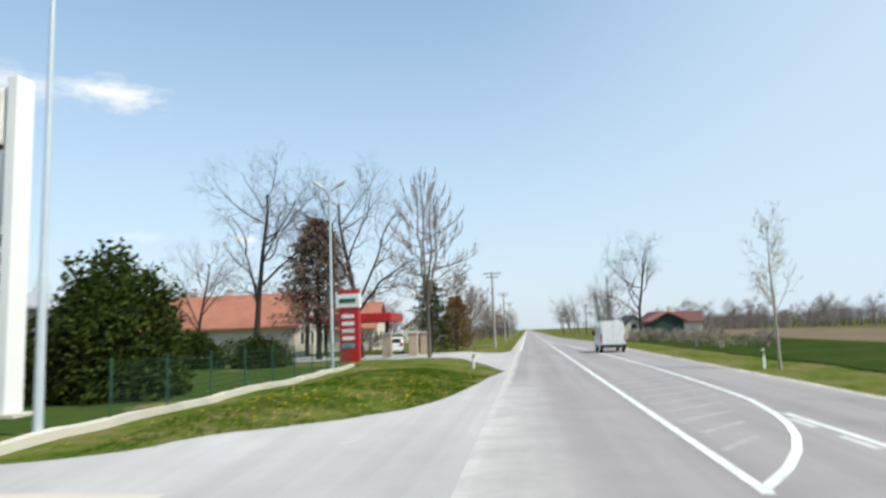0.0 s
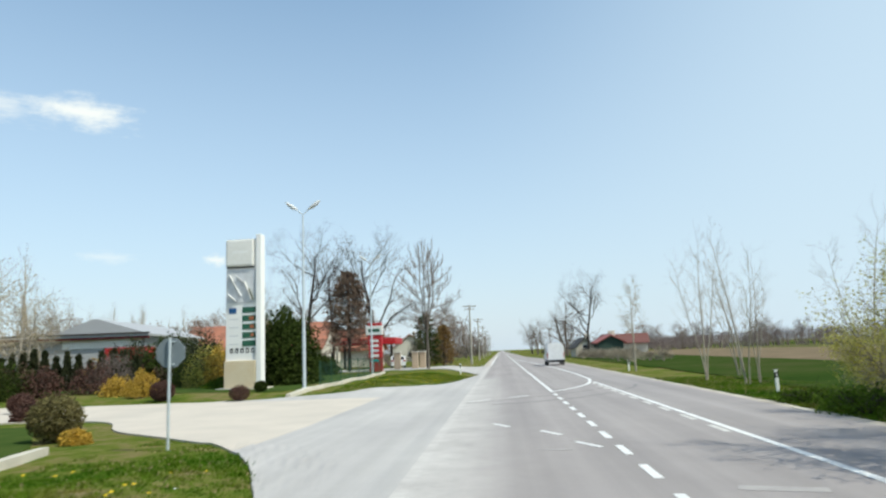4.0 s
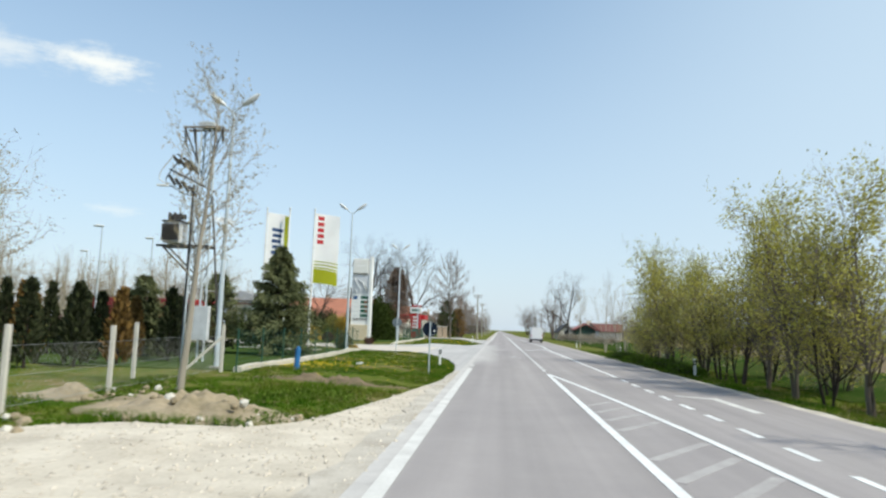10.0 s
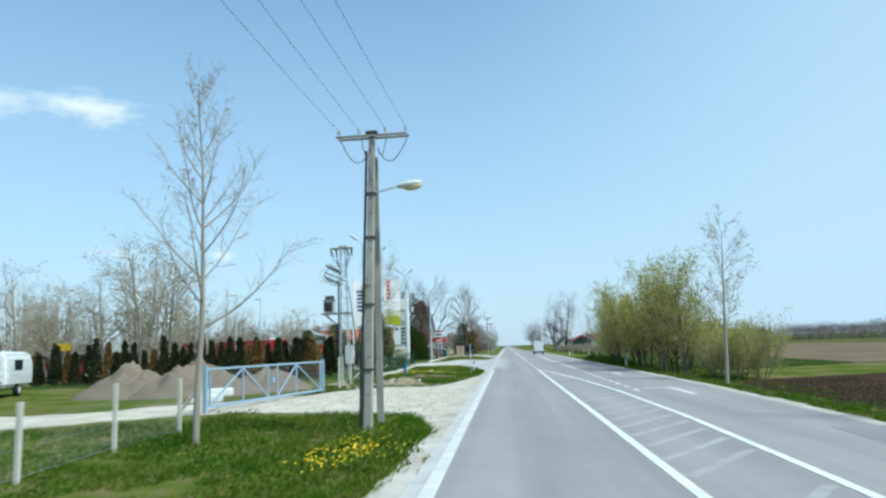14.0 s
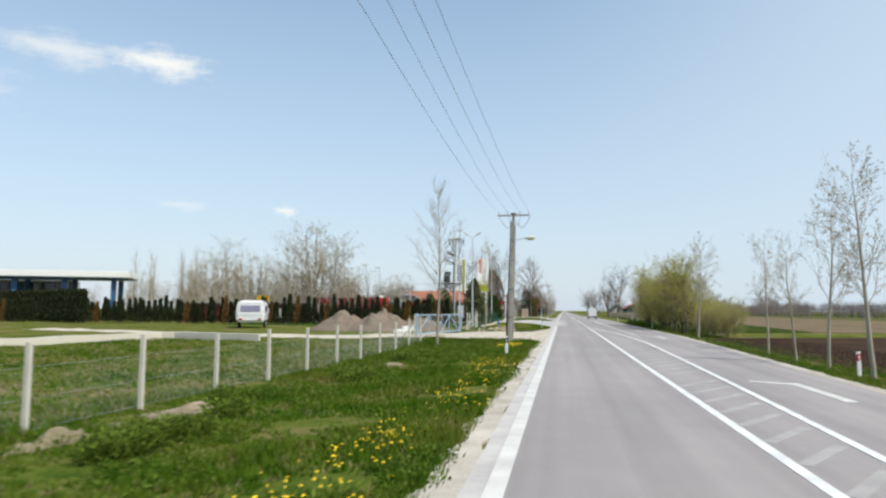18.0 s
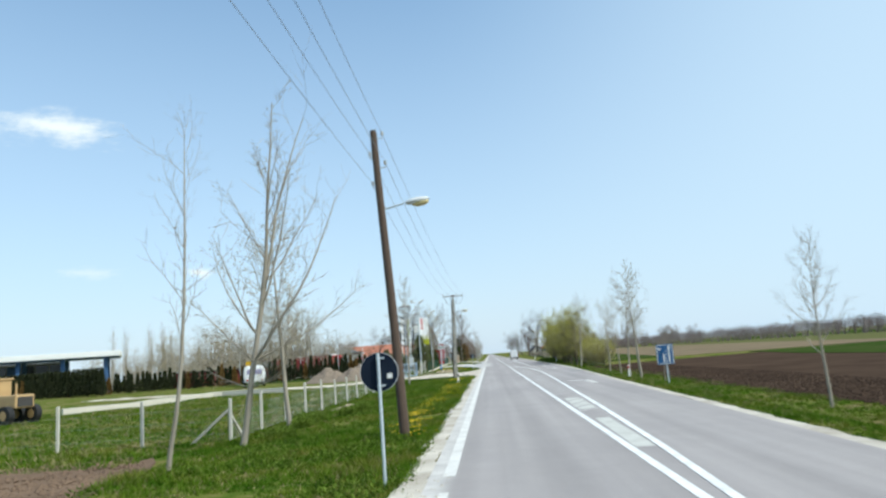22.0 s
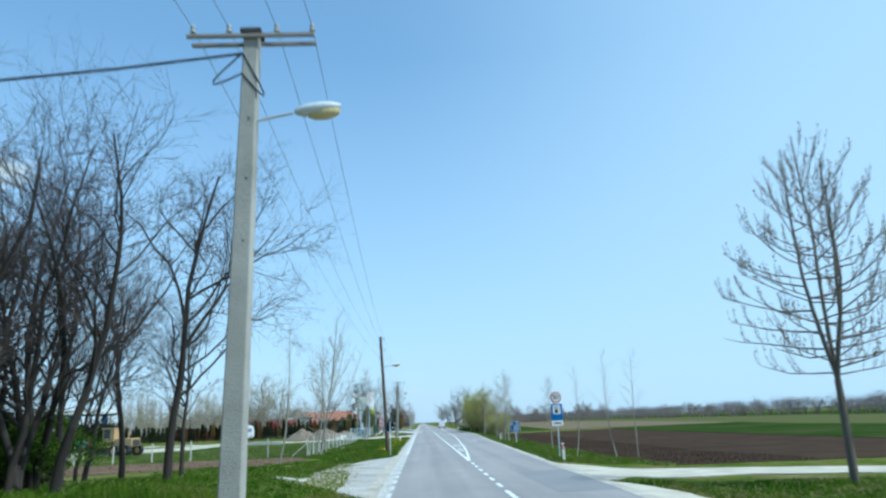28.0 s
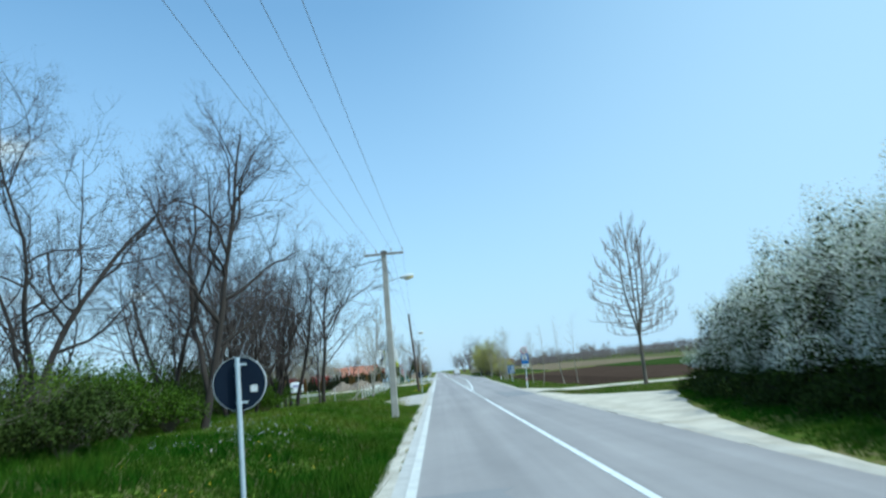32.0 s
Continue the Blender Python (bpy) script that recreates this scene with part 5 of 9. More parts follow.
def cobra(ob, x, y, z, reach=0.95, rise=0.12):
    """A road lamp on a short arm that reaches over the verge."""
    part("arm", rods(((x, y, z), (x + reach * 0.6, y, z + rise), 0.03, 0.026), sides=8), GALVANISED, ob)
    bm = bmesh.new()
    bmesh.ops.create_uvsphere(bm, u_segments=18, v_segments=10, radius=1, matrix=Matrix.Translation((x + reach, y, z + rise + 0.05)) @ Matrix.Rotation(-0.12, 4, "Y") @ Matrix.Diagonal((0.37, 0.15, 0.10, 1)))
    head = part("lamp_head", bm, LAMP_SHELL, ob)
    bm = bmesh.new()
    bmesh.ops.create_uvsphere(bm, u_segments=16, v_segments=8, radius=1, matrix=Matrix.Translation((x + reach + 0.09, y, z + rise - 0.01)) @ Matrix.Rotation(-0.12, 4, "Y") @ Matrix.Diagonal((0.26, 0.12, 0.11, 1)))
    part("lens", bm, LAMP_GLASS, head, "yellowed plastic lamp cover")


def insulator(bm, x, y, z):
    rod(bm, (x, y, z), (x, y, z + 0.1), 0.012, sides=6)
    for k, r in ((0.1, 0.05), (0.14, 0.035), (0.17, 0.045)):
        rod(bm, (x, y, z + k), (x, y, z + k + 0.035), r, r * 0.8, sides=10)
    return bm


WIRES_AT = {}


def concrete_pole(name, x, y, h, top_shift, arm, arm_z, lamp_z, thick=0.165, label=""):
    """A square tapered concrete pole with a crossarm, four insulators and a road lamp."""
    z = height(x, y)
    ob = thing("utility_pole", x, y, z, 0, label, "utility pole", "poles along the road")
    sx, sy = top_shift
    bm = bmesh.new()
    verts = []
    for zz, w in ((-0.3, thick), (h, thick * 0.7)):
        u = max(0, zz) / h
        for a, b in ((-1, -1), (1, -1), (1, 1), (-1, 1)):
            verts.append(bm.verts.new((sx * u + a * w, sy * u + b * w * 0.9, zz)))
    for i in range(4):
        bm.faces.new((verts[i], verts[(i + 1) % 4], verts[4 + (i + 1) % 4], verts[4 + i]))
    bm.faces.new(verts[:4]), bm.faces.new(verts[4:])
    bmesh.ops.recalc_face_normals(bm, faces=bm.faces[:])
    bmesh.ops.bevel(bm, geom=bm.edges[:], offset=0.018, segments=1, affect="EDGES")
    shaft = part("shaft", bm, CONCRETE, ob)
    for k in range(7):
        zz = 0.9 + k * 0.95
        part("bolt_hole", rods(((sx * zz / h + 0.03, sy * zz / h - 0.125, zz), (sx * zz / h + 0.03, sy * zz / h - 0.09, zz), 0.018), sides=8), BLACK, shaft)
    for a, b in ((-0.16, -0.1), (0.1, 0.16)):
        part("crossarm", boxes((sx - arm, sx + arm, sy + a, sy + b, arm_z - 0.027, arm_z + 0.027), bevel=0.006), RUSTY_ARM, ob)
    part("cap", boxes((sx - 0.16, sx + 0.16, sy - 0.16, sy + 0.16, arm_z + 0.06, arm_z + 0.13), bevel=0.01), STEEL_DARK, ob)
    ends = []
    for k in (-0.95, -0.38, 0.38, 0.95):
        bm = bmesh.new()
        insulator(bm, sx + k * arm, sy, arm_z + 0.05)
        part("insulator", bm, INSULATOR, ob)
        ends.append((x + sx + k * arm, y + sy, z + arm_z + 0.22))
    cobra(ob, sx * lamp_z / h + 0.1, sy, lamp_z)
    WIRES_AT[name] = ends
    return ob


pole_e = concrete_pole("E", -6.04, -55.4, 7.9, (0.33, -0.1), 0.98, 7.82, 6.25, 0.115, label="twin-legged concrete power pole with a street lamp")
bm = bmesh.new()
beam(bm, (0.04, 1.66, -0.3), (0.34, 0.08, 7.3), 0.2, 0.18)
bmesh.ops.bevel(bm, geom=bm.edges[:], offset=0.015, segments=1, affect="EDGES")
part("strut", bm, CONCRETE, pole_e)
for zz in (3.72, 3.9):
    part("brace", boxes((0.07, 0.13, -0.2, 1.05, zz, zz + 0.08), bevel=0.006), RUSTY_ARM, pole_e)
arrays("conduit", *tube_line([(-0.15, -0.1, -0.1), (-0.10, -0.13, 1.0), (-0.07, -0.14, 1.9), (-0.06, -0.14, 1.95), (0.18, -0.2, 7.4)], [0.055, 0.06, 0.055, 0.04, 0.035], 8), CABLE, pole_e)
for zz in (1.5, 3.2, 5.0, 6.2):
    part("clamp", boxes((0.33 * zz / 7.9 - 0.15, 0.33 * zz / 7.9 + 0.13, -0.1 * zz / 7.9 - 0.13, -0.1 * zz / 7.9 + 0.13, zz, zz + 0.05)), STEEL_DARK, pole_e)
pole_g = concrete_pole("G", -5.05, -146.6, 8.15, (0.12, -0.1), 0.98, 7.98, 6.6, label="square grey concrete power pole with a street lamp")
for k, (dx, dz) in enumerate(((-0.2, -0.3), (0.16, -0.5))):
    pts = [Vector((0.1 + dx * 2.2 * math.sin(t * 3.14) - 0.1, -0.2, 7.7 + dz * 1.1 * math.sin(t * 3.14) - 0.35 * t)) for t in np.linspace(0, 1, 8)]
    arrays("cable_loop", *tube_line(pts, 0.014, 6), CABLE, pole_g)
for s in (-1, 1):
    for k in (0.35, 0.95):
        pts = [Vector((0.42 + s * (k + 0.3 * (1 - t) * 0 - (k - 0.1) * t), -0.3 - 0.1 * math.sin(t * 3), 7.75 - 0.75 * math.sin(t * 2.6) * (0.6 + k * 0.4))) for t in np.linspace(0, 1, 9)]
        arrays("cable_loop", *tube_line(pts, 0.013, 6), CABLE, pole_e)

# wooden pole with side insulators
wz = height(-5.1, -102.2)
pole_f = thing("utility_pole", -5.1, -102.2, wz, 0, "dark tarred wooden power pole with a street lamp", "utility pole", "poles along the road")
LEAN_F = (-0.40, 0.25)
arrays("shaft", *tube_line([(LEAN_F[0] * k / 8 + 0.02 * math.sin(k * 0.62), LEAN_F[1] * k / 8, -0.3 + 1.145 * k) for k in range(9)], [0.145 - 0.006 * k for k in range(9)], 14), WOOD_POLE, pole_f)
cobra(pole_f, -0.2, 0.18, 6.45)
WIRES_AT["F"] = []
for dx, zz in ((-0.2, 7.1), (-0.2, 8.0), (0.22, 7.7), (0.22, 8.6)):
    bm = bmesh.new()
    lx = -0.4 * zz / 9.3
    rod(bm, (lx, 0.2, zz), (lx + dx, 0.2, zz), 0.012, sides=6)
    insulator(bm, lx + dx, 0.2, zz)
    part("insulator", bm, INSULATOR, pole_f)
    WIRES_AT["F"].append((-5.1 + lx + dx, -102.0, wz + zz + 0.15))
WIRES_AT["S"] = [(-6.4 + k, -192, 8.0) for k in (0, 0.55, 1.3, 1.9)]


def wire(p, q, sag, r=0.0062, mat=WIRE, label="thin overhead power line between the poles", name="power_line"):
    pts = [Vector(p).lerp(Vector(q), t) - Vector((0, 0, sag * 4 * t * (1 - t))) for t in np.linspace(0, 1, 17)]
    v, fc = tube_line(pts, r, 5)
    return tagged(arrays(name, v, fc, mat), label, "power line", "power lines")


for a, b, sag in (("E", "F", 0.75), ("F", "G", 0.7), ("G", "S", 0.6)):
    for p, q in zip(WIRES_AT[a], WIRES_AT[b]):
        wire(p, q, sag)
wire((-5.05, -146.75, 7.75), (-34, -150, 8.4), 1.6, 0.022, CABLE, "thick black service cable from the pole to the woods")


def far_pole(x, y, h, arm=1.0, mat=CONCRETE, group="far poles along the road"):
    ob = thing("utility_pole", x, y, 0, 0, "distant concrete power pole with a crossarm beside the road", "utility pole", group)
    part("shaft", rods(((0, 0, -0.3), (0, 0, h), 0.16, 0.1), sides=8), mat, ob)
    for a, zz in ((arm, h - 0.25), (arm * 0.7, h - 0.65)):
        part("crossarm", boxes((-a, a, -0.06, 0.06, zz, zz + 0.12)), RUSTY_ARM, ob)
    return ob


fp = far_pole(-6.4, 82, 8.6)
for x, y in ((-6.6, 125), (-6.8, 170), (-7, 215), (-7, 262), (-7.2, 320)):
    again(fp, x, y, z=0)
fr = far_pole(11.5, 128, 7.6, mat=WOOD_POLE)
for x, y in ((11.5, 175), (12, 225), (12, 290)):
    again(fr, x, y, z=0)

# transformer mast: one lattice column with a tank platform, a fan of switch insulators and a top crossarm
mast = thing("transformer_mast", -14.1, -24.0, height(-14, -24), 0, "steel lattice transformer mast with a grey tank and switch gear", "power mast")
for a, b in ((-1, -1), (1, -1), (1, 1), (-1, 1)):
    part("corner_post", beam(bmesh.new(), (a * 0.31, b * 0.28, -0.1), (a * 0.2, b * 0.18, 9.4), 0.055, 0.055), GALVANISED, mast)
for k in range(19):
    z0, z1, sg = 0.2 + k * 0.48, 0.2 + (k + 1) * 0.48, (-1) ** k
    w0, w1 = 0.31 - 0.0117 * z0, 0.31 - 0.0117 * z1
    d0, d1 = w0 * 0.9, w1 * 0.9
    for p, q in (((-w0 * sg, -d0, z0), (w1 * sg, -d1, z1)), ((-w0 * sg, d0, z0), (w1 * sg, d1, z1)), ((-w0, -d0 * sg, z0), (-w1, d1 * sg, z1)), ((w0, -d0 * sg, z0), (w1, d1 * sg, z1))):
        part("lacing_bar", beam(bmesh.new(), p, q, 0.03, 0.014), STEEL_DARK, mast)
part("cable_duct", rods(((-0.36, -0.2, -0.1), (-0.36, -0.2, 7.0), 0.06, 0.05), sides=10), STEEL_DARK, mast, "dark cable duct")
for yy in (-0.3, 0.3):
    part("platform_beam", beam(bmesh.new(), (-1.65, yy, 4.55), (0.45, yy, 4.55), 0.1, 0.09), STEEL_DARK, mast)
    part("platform_brace", beam(bmesh.new(), (-1.4, yy, 4.5), (-0.3, yy, 3.5), 0.05, 0.05), STEEL_DARK, mast)
tank = part("tank", boxes((-1.42, -0.72, -0.34, 0.34, 4.66, 5.5), bevel=0.04), GREY_PANEL, mast, "pale grey transformer tank")
for k in range(8):
    part("cooling_fin", boxes((-1.4 + k * 0.088, -1.37 + k * 0.088, -0.5, -0.35, 4.75, 5.4)), STEEL_DARK, tank)
part("lid_rim", boxes((-1.47, -0.67, -0.39, 0.39, 5.5, 5.56)), STEEL_DARK, tank)
part("oil_vessel", rods(((-1.4, 0.1, 5.75), (-0.75, 0.1, 5.75), 0.11), sides=14), STEEL_DARK, tank)
for k in range(3):
    bm = bmesh.new()
    for j in range(4):
        rod(bm, (-1.3 + k * 0.22, -0.12, 5.56 + j * 0.09), (-1.3 + k * 0.22, -0.12, 5.63 + j * 0.09), 0.075, 0.045, sides=8)
    part("bushing", bm, STEEL_DARK, tank)


def ribbed(p, q, r=0.075, n=6):
    """A ribbed insulator between two points."""
    p, q = Vector(p), Vector(q)
    rings = [(j + k) / n for j in range(n) for k in (0.0, 0.25, 0.65, 0.9)]
    v, fc = tube_line([p.lerp(q, u) for u in rings], [r * (0.45, 1.0, 0.8, 0.45)[i % 4] for i in range(len(rings))], 8)
    bm = bmesh.new()
    at = [bm.verts.new(k) for k in v]
    for k in fc:
        bm.faces.new([at[i] for i in k])
    return bm


for yy in (-0.3, 0.3):
    part("switch_arm", beam(bmesh.new(), (-1.35, yy, 7.62), (0.3, yy, 6.85), 0.07, 0.06), STEEL_DARK, mast)
    part("switch_arm", beam(bmesh.new(), (-1.1, yy, 8.25), (-0.2, yy, 7.6), 0.06, 0.05), STEEL_DARK, mast)
for k in range(4):
    u = k / 3
    part("insulator", ribbed((-1.3 + 0.85 * u, -0.42, 7.35 - 0.42 * u), (-1.0 + 0.85 * u, -0.42, 6.95 - 0.42 * u)), STEEL_DARK, mast)
    part("insulator", ribbed((-1.2 + 0.8 * u, -0.42, 8.15 - 0.4 * u), (-0.9 + 0.8 * u, -0.42, 7.8 - 0.4 * u)), STEEL_DARK, mast)
for k in range(4):
    pts = [Vector((-1.15 - 0.55 * math.sin(t * 3.14) + 0.2 * k, -0.46 + 0.18 * k, 7.0 - 0.3 * math.sin(t * 3.14) + 1.15 * t - 0.12 * k)) for t in np.linspace(0, 1, 10)]
    arrays("cable_loop", *tube_line(pts, 0.022, 6), CABLE if k % 2 else LAMP_SHELL, mast)
part("switch_tray", boxes((-1.75, -1.3, -0.5, -0.36, 6.9, 6.98), bevel=0.01), WHITE_PAINT, mast)
for yy in (-0.24, 0.24):
    part("crossarm", beam(bmesh.new(), (-0.95, yy, 9.38), (0.75, yy, 9.38), 0.09, 0.07), RUSTY_ARM, mast)
part("cap_frame", boxes((-0.3, 0.35, -0.3, 0.3, 9.42, 9.6), bevel=0.02), GREY_PANEL, mast)
for dx, foot in ((-0.9, -0.25), (-0.55, -0.25), (0.7, 0.25)):
    part("bracket", beam(bmesh.new(), (foot, -0.2, 7.9), (dx, -0.2, 9.35), 0.045, 0.045), STEEL_DARK, mast)
for dx in (-0.85, -0.45, 0.4, 0.7):
    part("insulator", ribbed((dx, -0.26, 9.3), (dx + 0.06, -0.26, 8.75), 0.065), STEEL_DARK, mast)
    pts = [Vector((dx + 0.06 - (dx + 0.3) * t * 0.6, -0.27, 8.75 - 1.6 * t + 0.3 * math.sin(t * 3.14))) for t in np.linspace(0, 1, 8)]
    arrays("down_lead", *tube_line(pts, 0.014, 6), CABLE, mast)
part("stay_pole", rods(((1.25, -0.3, -0.1), (0.35, 0, 6.6), 0.04, 0.035), sides=8), STEEL_DARK, mast)
part("meter_cabinet", boxes((0.15, 0.75, -0.55, -0.3, 0.9, 2.2), bevel=0.02), GREY_PANEL, mast, "pale grey metal cabinet")


# ---- signs and small posts ----
def disc(bm, x, y, z, r, y2, sides=32):
    return rod(bm, (x, y, z), (x, y2, z), r, sides=sides)


def sign_from_behind(x, y, zc, r, octagon=False, turn=0.0, tilt=0.0, label=""):
    """The back of a round or eight-sided sign on a steel post."""
    z = height(x, y)
    ob = thing("road_sign", x, y, z, turn, label, "road sign", "road signs seen from behind")
    part("post", rods(((0, 0, -0.3), (tilt, 0, zc + r * 0.98), 0.03), sides=10), GALVANISED, ob)
    bm = bmesh.new()
    if octagon:
        bmesh.ops.create_cone(bm, cap_ends=True, segments=8, radius1=r, radius2=r, depth=0.025, matrix=Matrix.Translation((tilt, 0.055, zc)) @ Matrix.Rotation(math.pi / 2, 4, "X") @ Matrix.Rotation(math.pi / 8, 4, "Z"))
    else:
        disc(bm, tilt, 0.045, zc, r, 0.06, 40)
    plate = part("plate", bm, STOP_BACK if octagon else SIGN_BACK, ob)
    if not octagon:
        bm = bmesh.new()
        bmesh.ops.create_circle(bm, segments=40, radius=r, matrix=Matrix.Translation((tilt, 0.04, zc)) @ Matrix.Rotation(math.pi / 2, 4, "X"))
        g = bmesh.ops.extrude_edge_only(bm, edges=bm.edges[:])
        vs = [v for v in g["geom"] if isinstance(v, bmesh.types.BMVert)]
        bmesh.ops.scale(bm, vec=(1.018, 1, 1.018), verts=vs, space=Matrix.Translation((-tilt, 0, -zc)))
        g = bmesh.ops.extrude_edge_only(bm, edges=[e for e in bm.edges if all(v in vs for v in e.verts)])
        bmesh.ops.translate(bm, vec=(0, 0.04, 0), verts=[v for v in g["geom"] if isinstance(v, bmesh.types.BMVert)])
        part("rim", bm, SIGN_EDGE, plate)
        part("sticker", boxes((tilt + r * 0.42, tilt + r * 0.68, 0.036, 0.046, zc - r * 0.36, zc - r * 0.1)), SIGN_WHITE, plate, "small white maker's sticker")
    for k in (-0.55, 0.55):
        part("clamp", boxes((tilt - r * 0.14, tilt + r * 0.3, 0.012, 0.046, zc + k * r * 1.3 - 0.014, zc + k * r * 1.3 + 0.014)), GALVANISED, ob)
    return ob


sign_from_behind(-5.1, -21.0, 1.82, 0.32, label="dark back of a round road sign on a post")
sign_from_behind(-9.4, -1.9, 2.05, 0.34, octagon=True, label="pale back of a stop sign on a steel post")
sign_from_behind(-4.57, -109.3, 1.92, 0.33, label="dark back of a round road sign on a post")
sign_from_behind(-5.31, -171.3, 2.1, 0.325, tilt=0.0, label="dark back of a road sign on a leaning post")


def delineator(x, y, red=False, h=0.85):
    ob = thing("delineator_post", x, y, height(x, y), 0, "white plastic roadside marker post with a black band", "marker post", "marker posts along the road")
    part("post", boxes((-0.06, 0.06, -0.045, 0.045, -0.2, h), bevel=0.02), WHITE_PAINT, ob)
    bm = bmesh.new()
    v = [bm.verts.new(p) for p in ((-0.065, -0.05, h - 0.32), (0.065, -0.05, h - 0.26), (0.065, -0.05, h - 0.04), (-0.065, -0.05, h - 0.1))]
    w = [bm.verts.new((p.co.x, 0.05, p.co.z)) for p in v]
    bm.faces.new(v), bm.faces.new(w)
    for i in range(4):
        bm.faces.new((v[i], v[(i + 1) % 4], w[(i + 1) % 4], w[i]))
    bmesh.ops.recalc_face_normals(bm, faces=bm.faces[:])
    band = part("band", bm, SIGN_RED if red else BLACK, ob)
    part("reflector", boxes((-0.02, 0.02, -0.058, -0.048, h - 0.25, h - 0.13)), SIGN_WHITE, band)
    return ob


for x, y, red in ((-5.15, -15.0, 0), (-5.2, -67.6, 0), (-5.8, 43.9, 0), (7.4, -15.4, 0), (6.9, -72.6, 1), (7.7, 38.6, 0), (4.7, -120.5, 1), (8.6, 12, 0)):
    delineator(x, y, bool(red))

pipe = thing("blue_pipe_post", -9.5, -25.4, height(-9.5, -25.4), 0, "short bright blue pipe standing in the grass", "pipe post")
part("pipe", rods(((0, 0, -0.2), (0.03, 0, 0.72), 0.1), sides=14), POST_BLUE, pipe)
part("cap", rods(((0.03, 0, 0.72), (0.03, 0, 0.82), 0.075, 0.06), sides=12), POST_BLUE, pipe)

# lane information sign
lane = thing("lane_sign", 7.8, -79.3, height(7.8, -79.3) + 0.12, 0, "blue lane sign with white arrows on a steel post", "road sign")
part("post", rods(((0.06, 0.06, -0.45), (0.06, 0.06, 2.05), 0.045), sides=10), GALVANISED, lane)
for zz in (1.3, 1.9):
    part("clamp", boxes((-0.3, 0.36, 0.01, 0.05, zz, zz + 0.05)), GALVANISED, lane)
plate = part("plate", boxes((-0.5, 0.5, -0.02, 0.01, 1.0, 2.2), bevel=0.008), SIGN_BLUE_DARK, lane)
part("border", boxes((-0.47, 0.47, -0.028, -0.02, 2.13, 2.16), (-0.47, 0.47, -0.028, -0.02, 1.04, 1.07), (-0.47, -0.44, -0.028, -0.02, 1.04, 2.16), (0.44, 0.47, -0.028, -0.02, 1.04, 2.16)), SIGN_WHITE, plate)
for pts, w in ((((0.24, 1.15), (0.24, 1.95)), 0.085), (((-0.08, 1.15), (-0.08, 1.6), (-0.30, 1.88)), 0.085)):
    bm = bmesh.new()
    for a, b in zip(pts, pts[1:]):
        beam(bm, (a[0], -0.026, a[1]), (b[0], -0.026, b[1]), w, 0.008)
    a, b = Vector((pts[-2][0], 0, pts[-2][1])), Vector((pts[-1][0], 0, pts[-1][1]))
    d = (b - a).normalized()
    n = Vector((-d.z, 0, d.x))
    tri = [b + d * 0.16, b + n * 0.12, b - n * 0.12]
    bm.faces.new([bm.verts.new((t.x, -0.03, t.z)) for t in tri])
    part("arrow", bm, SIGN_WHITE, plate)
for k in range(4):
    part("lane_dash", boxes((0.06, 0.1, -0.03, -0.02, 1.15 + k * 0.2, 1.25 + k * 0.2)), SIGN_WHITE, plate)


def lettering(text, size, m, mat, parent, name="lettering", fat=0.0):
    cu = bpy.data.curves.new(name, "FONT")
    cu.body, cu.size, cu.align_x, cu.align_y, cu.extrude, cu.offset = text, size, "CENTER", "CENTER", 0.004, fat
    tmp = bpy.data.objects.new(name, cu)
    scene.collection.objects.link(tmp)
    me = bpy.data.meshes.new_from_object(tmp.evaluated_get(bpy.context.evaluated_depsgraph_get()))
    bpy.data.objects.remove(tmp)
    me.materials.clear()
    me.materials.append(mat)
    ob = new(name, me)
    ob.parent = parent
    ob.matrix_basis = m
    return ob


# speed limit and fuel sign
x, y = 5.2, -117.0
sp = thing("road_sign", x, y, height(x, y), 0, "red-rimmed speed limit disc above a blue fuel pump sign", "road sign")
part("post", rods(((0, 0.06, -0.4), (0, 0.06, 3.5), 0.032), sides=10), GALVANISED, sp)
r = part("limit_plate", disc(bmesh.new(), 0, 0.0, 3.28, 0.31, 0.02, 40), SIGN_RED, sp)
f_ = part("limit_face", disc(bmesh.new(), 0, -0.006, 3.28, 0.245, 0.01, 40), SIGN_WHITE, r)
lettering("50", 0.36, pose(0, -0.012, 3.28, 90), BLACK, r, fat=0.006)
b = part("fuel_plate", boxes((-0.32, 0.32, 0, 0.02, 2.02, 2.92), bevel=0.008), SIGN_BLUE, sp)
part("pump_panel", boxes((-0.21, 0.21, -0.008, 0.0, 2.36, 2.84)), SIGN_WHITE, b)
part("pump", boxes((-0.11, 0.06, -0.014, -0.008, 2.44, 2.76), (-0.14, 0.09, -0.014, -0.008, 2.42, 2.45), (0.06, 0.13, -0.014, -0.008, 2.68, 2.70), (0.11, 0.13, -0.014, -0.008, 2.50, 2.70)), BLACK, b)
part("pump_window", boxes((-0.08, 0.03, -0.018, -0.014, 2.62, 2.71)), SIGN_WHITE, b)
d_ = part("distance_plate", boxes((-0.32, 0.32, 0, 0.02, 1.72, 2.0), bevel=0.008), SIGN_WHITE, sp, "white plate with dark writing")
part("writing_bar", boxes((-0.2, 0.2, -0.006, 0.0, 1.82, 1.9)), STEEL_DARK, d_)


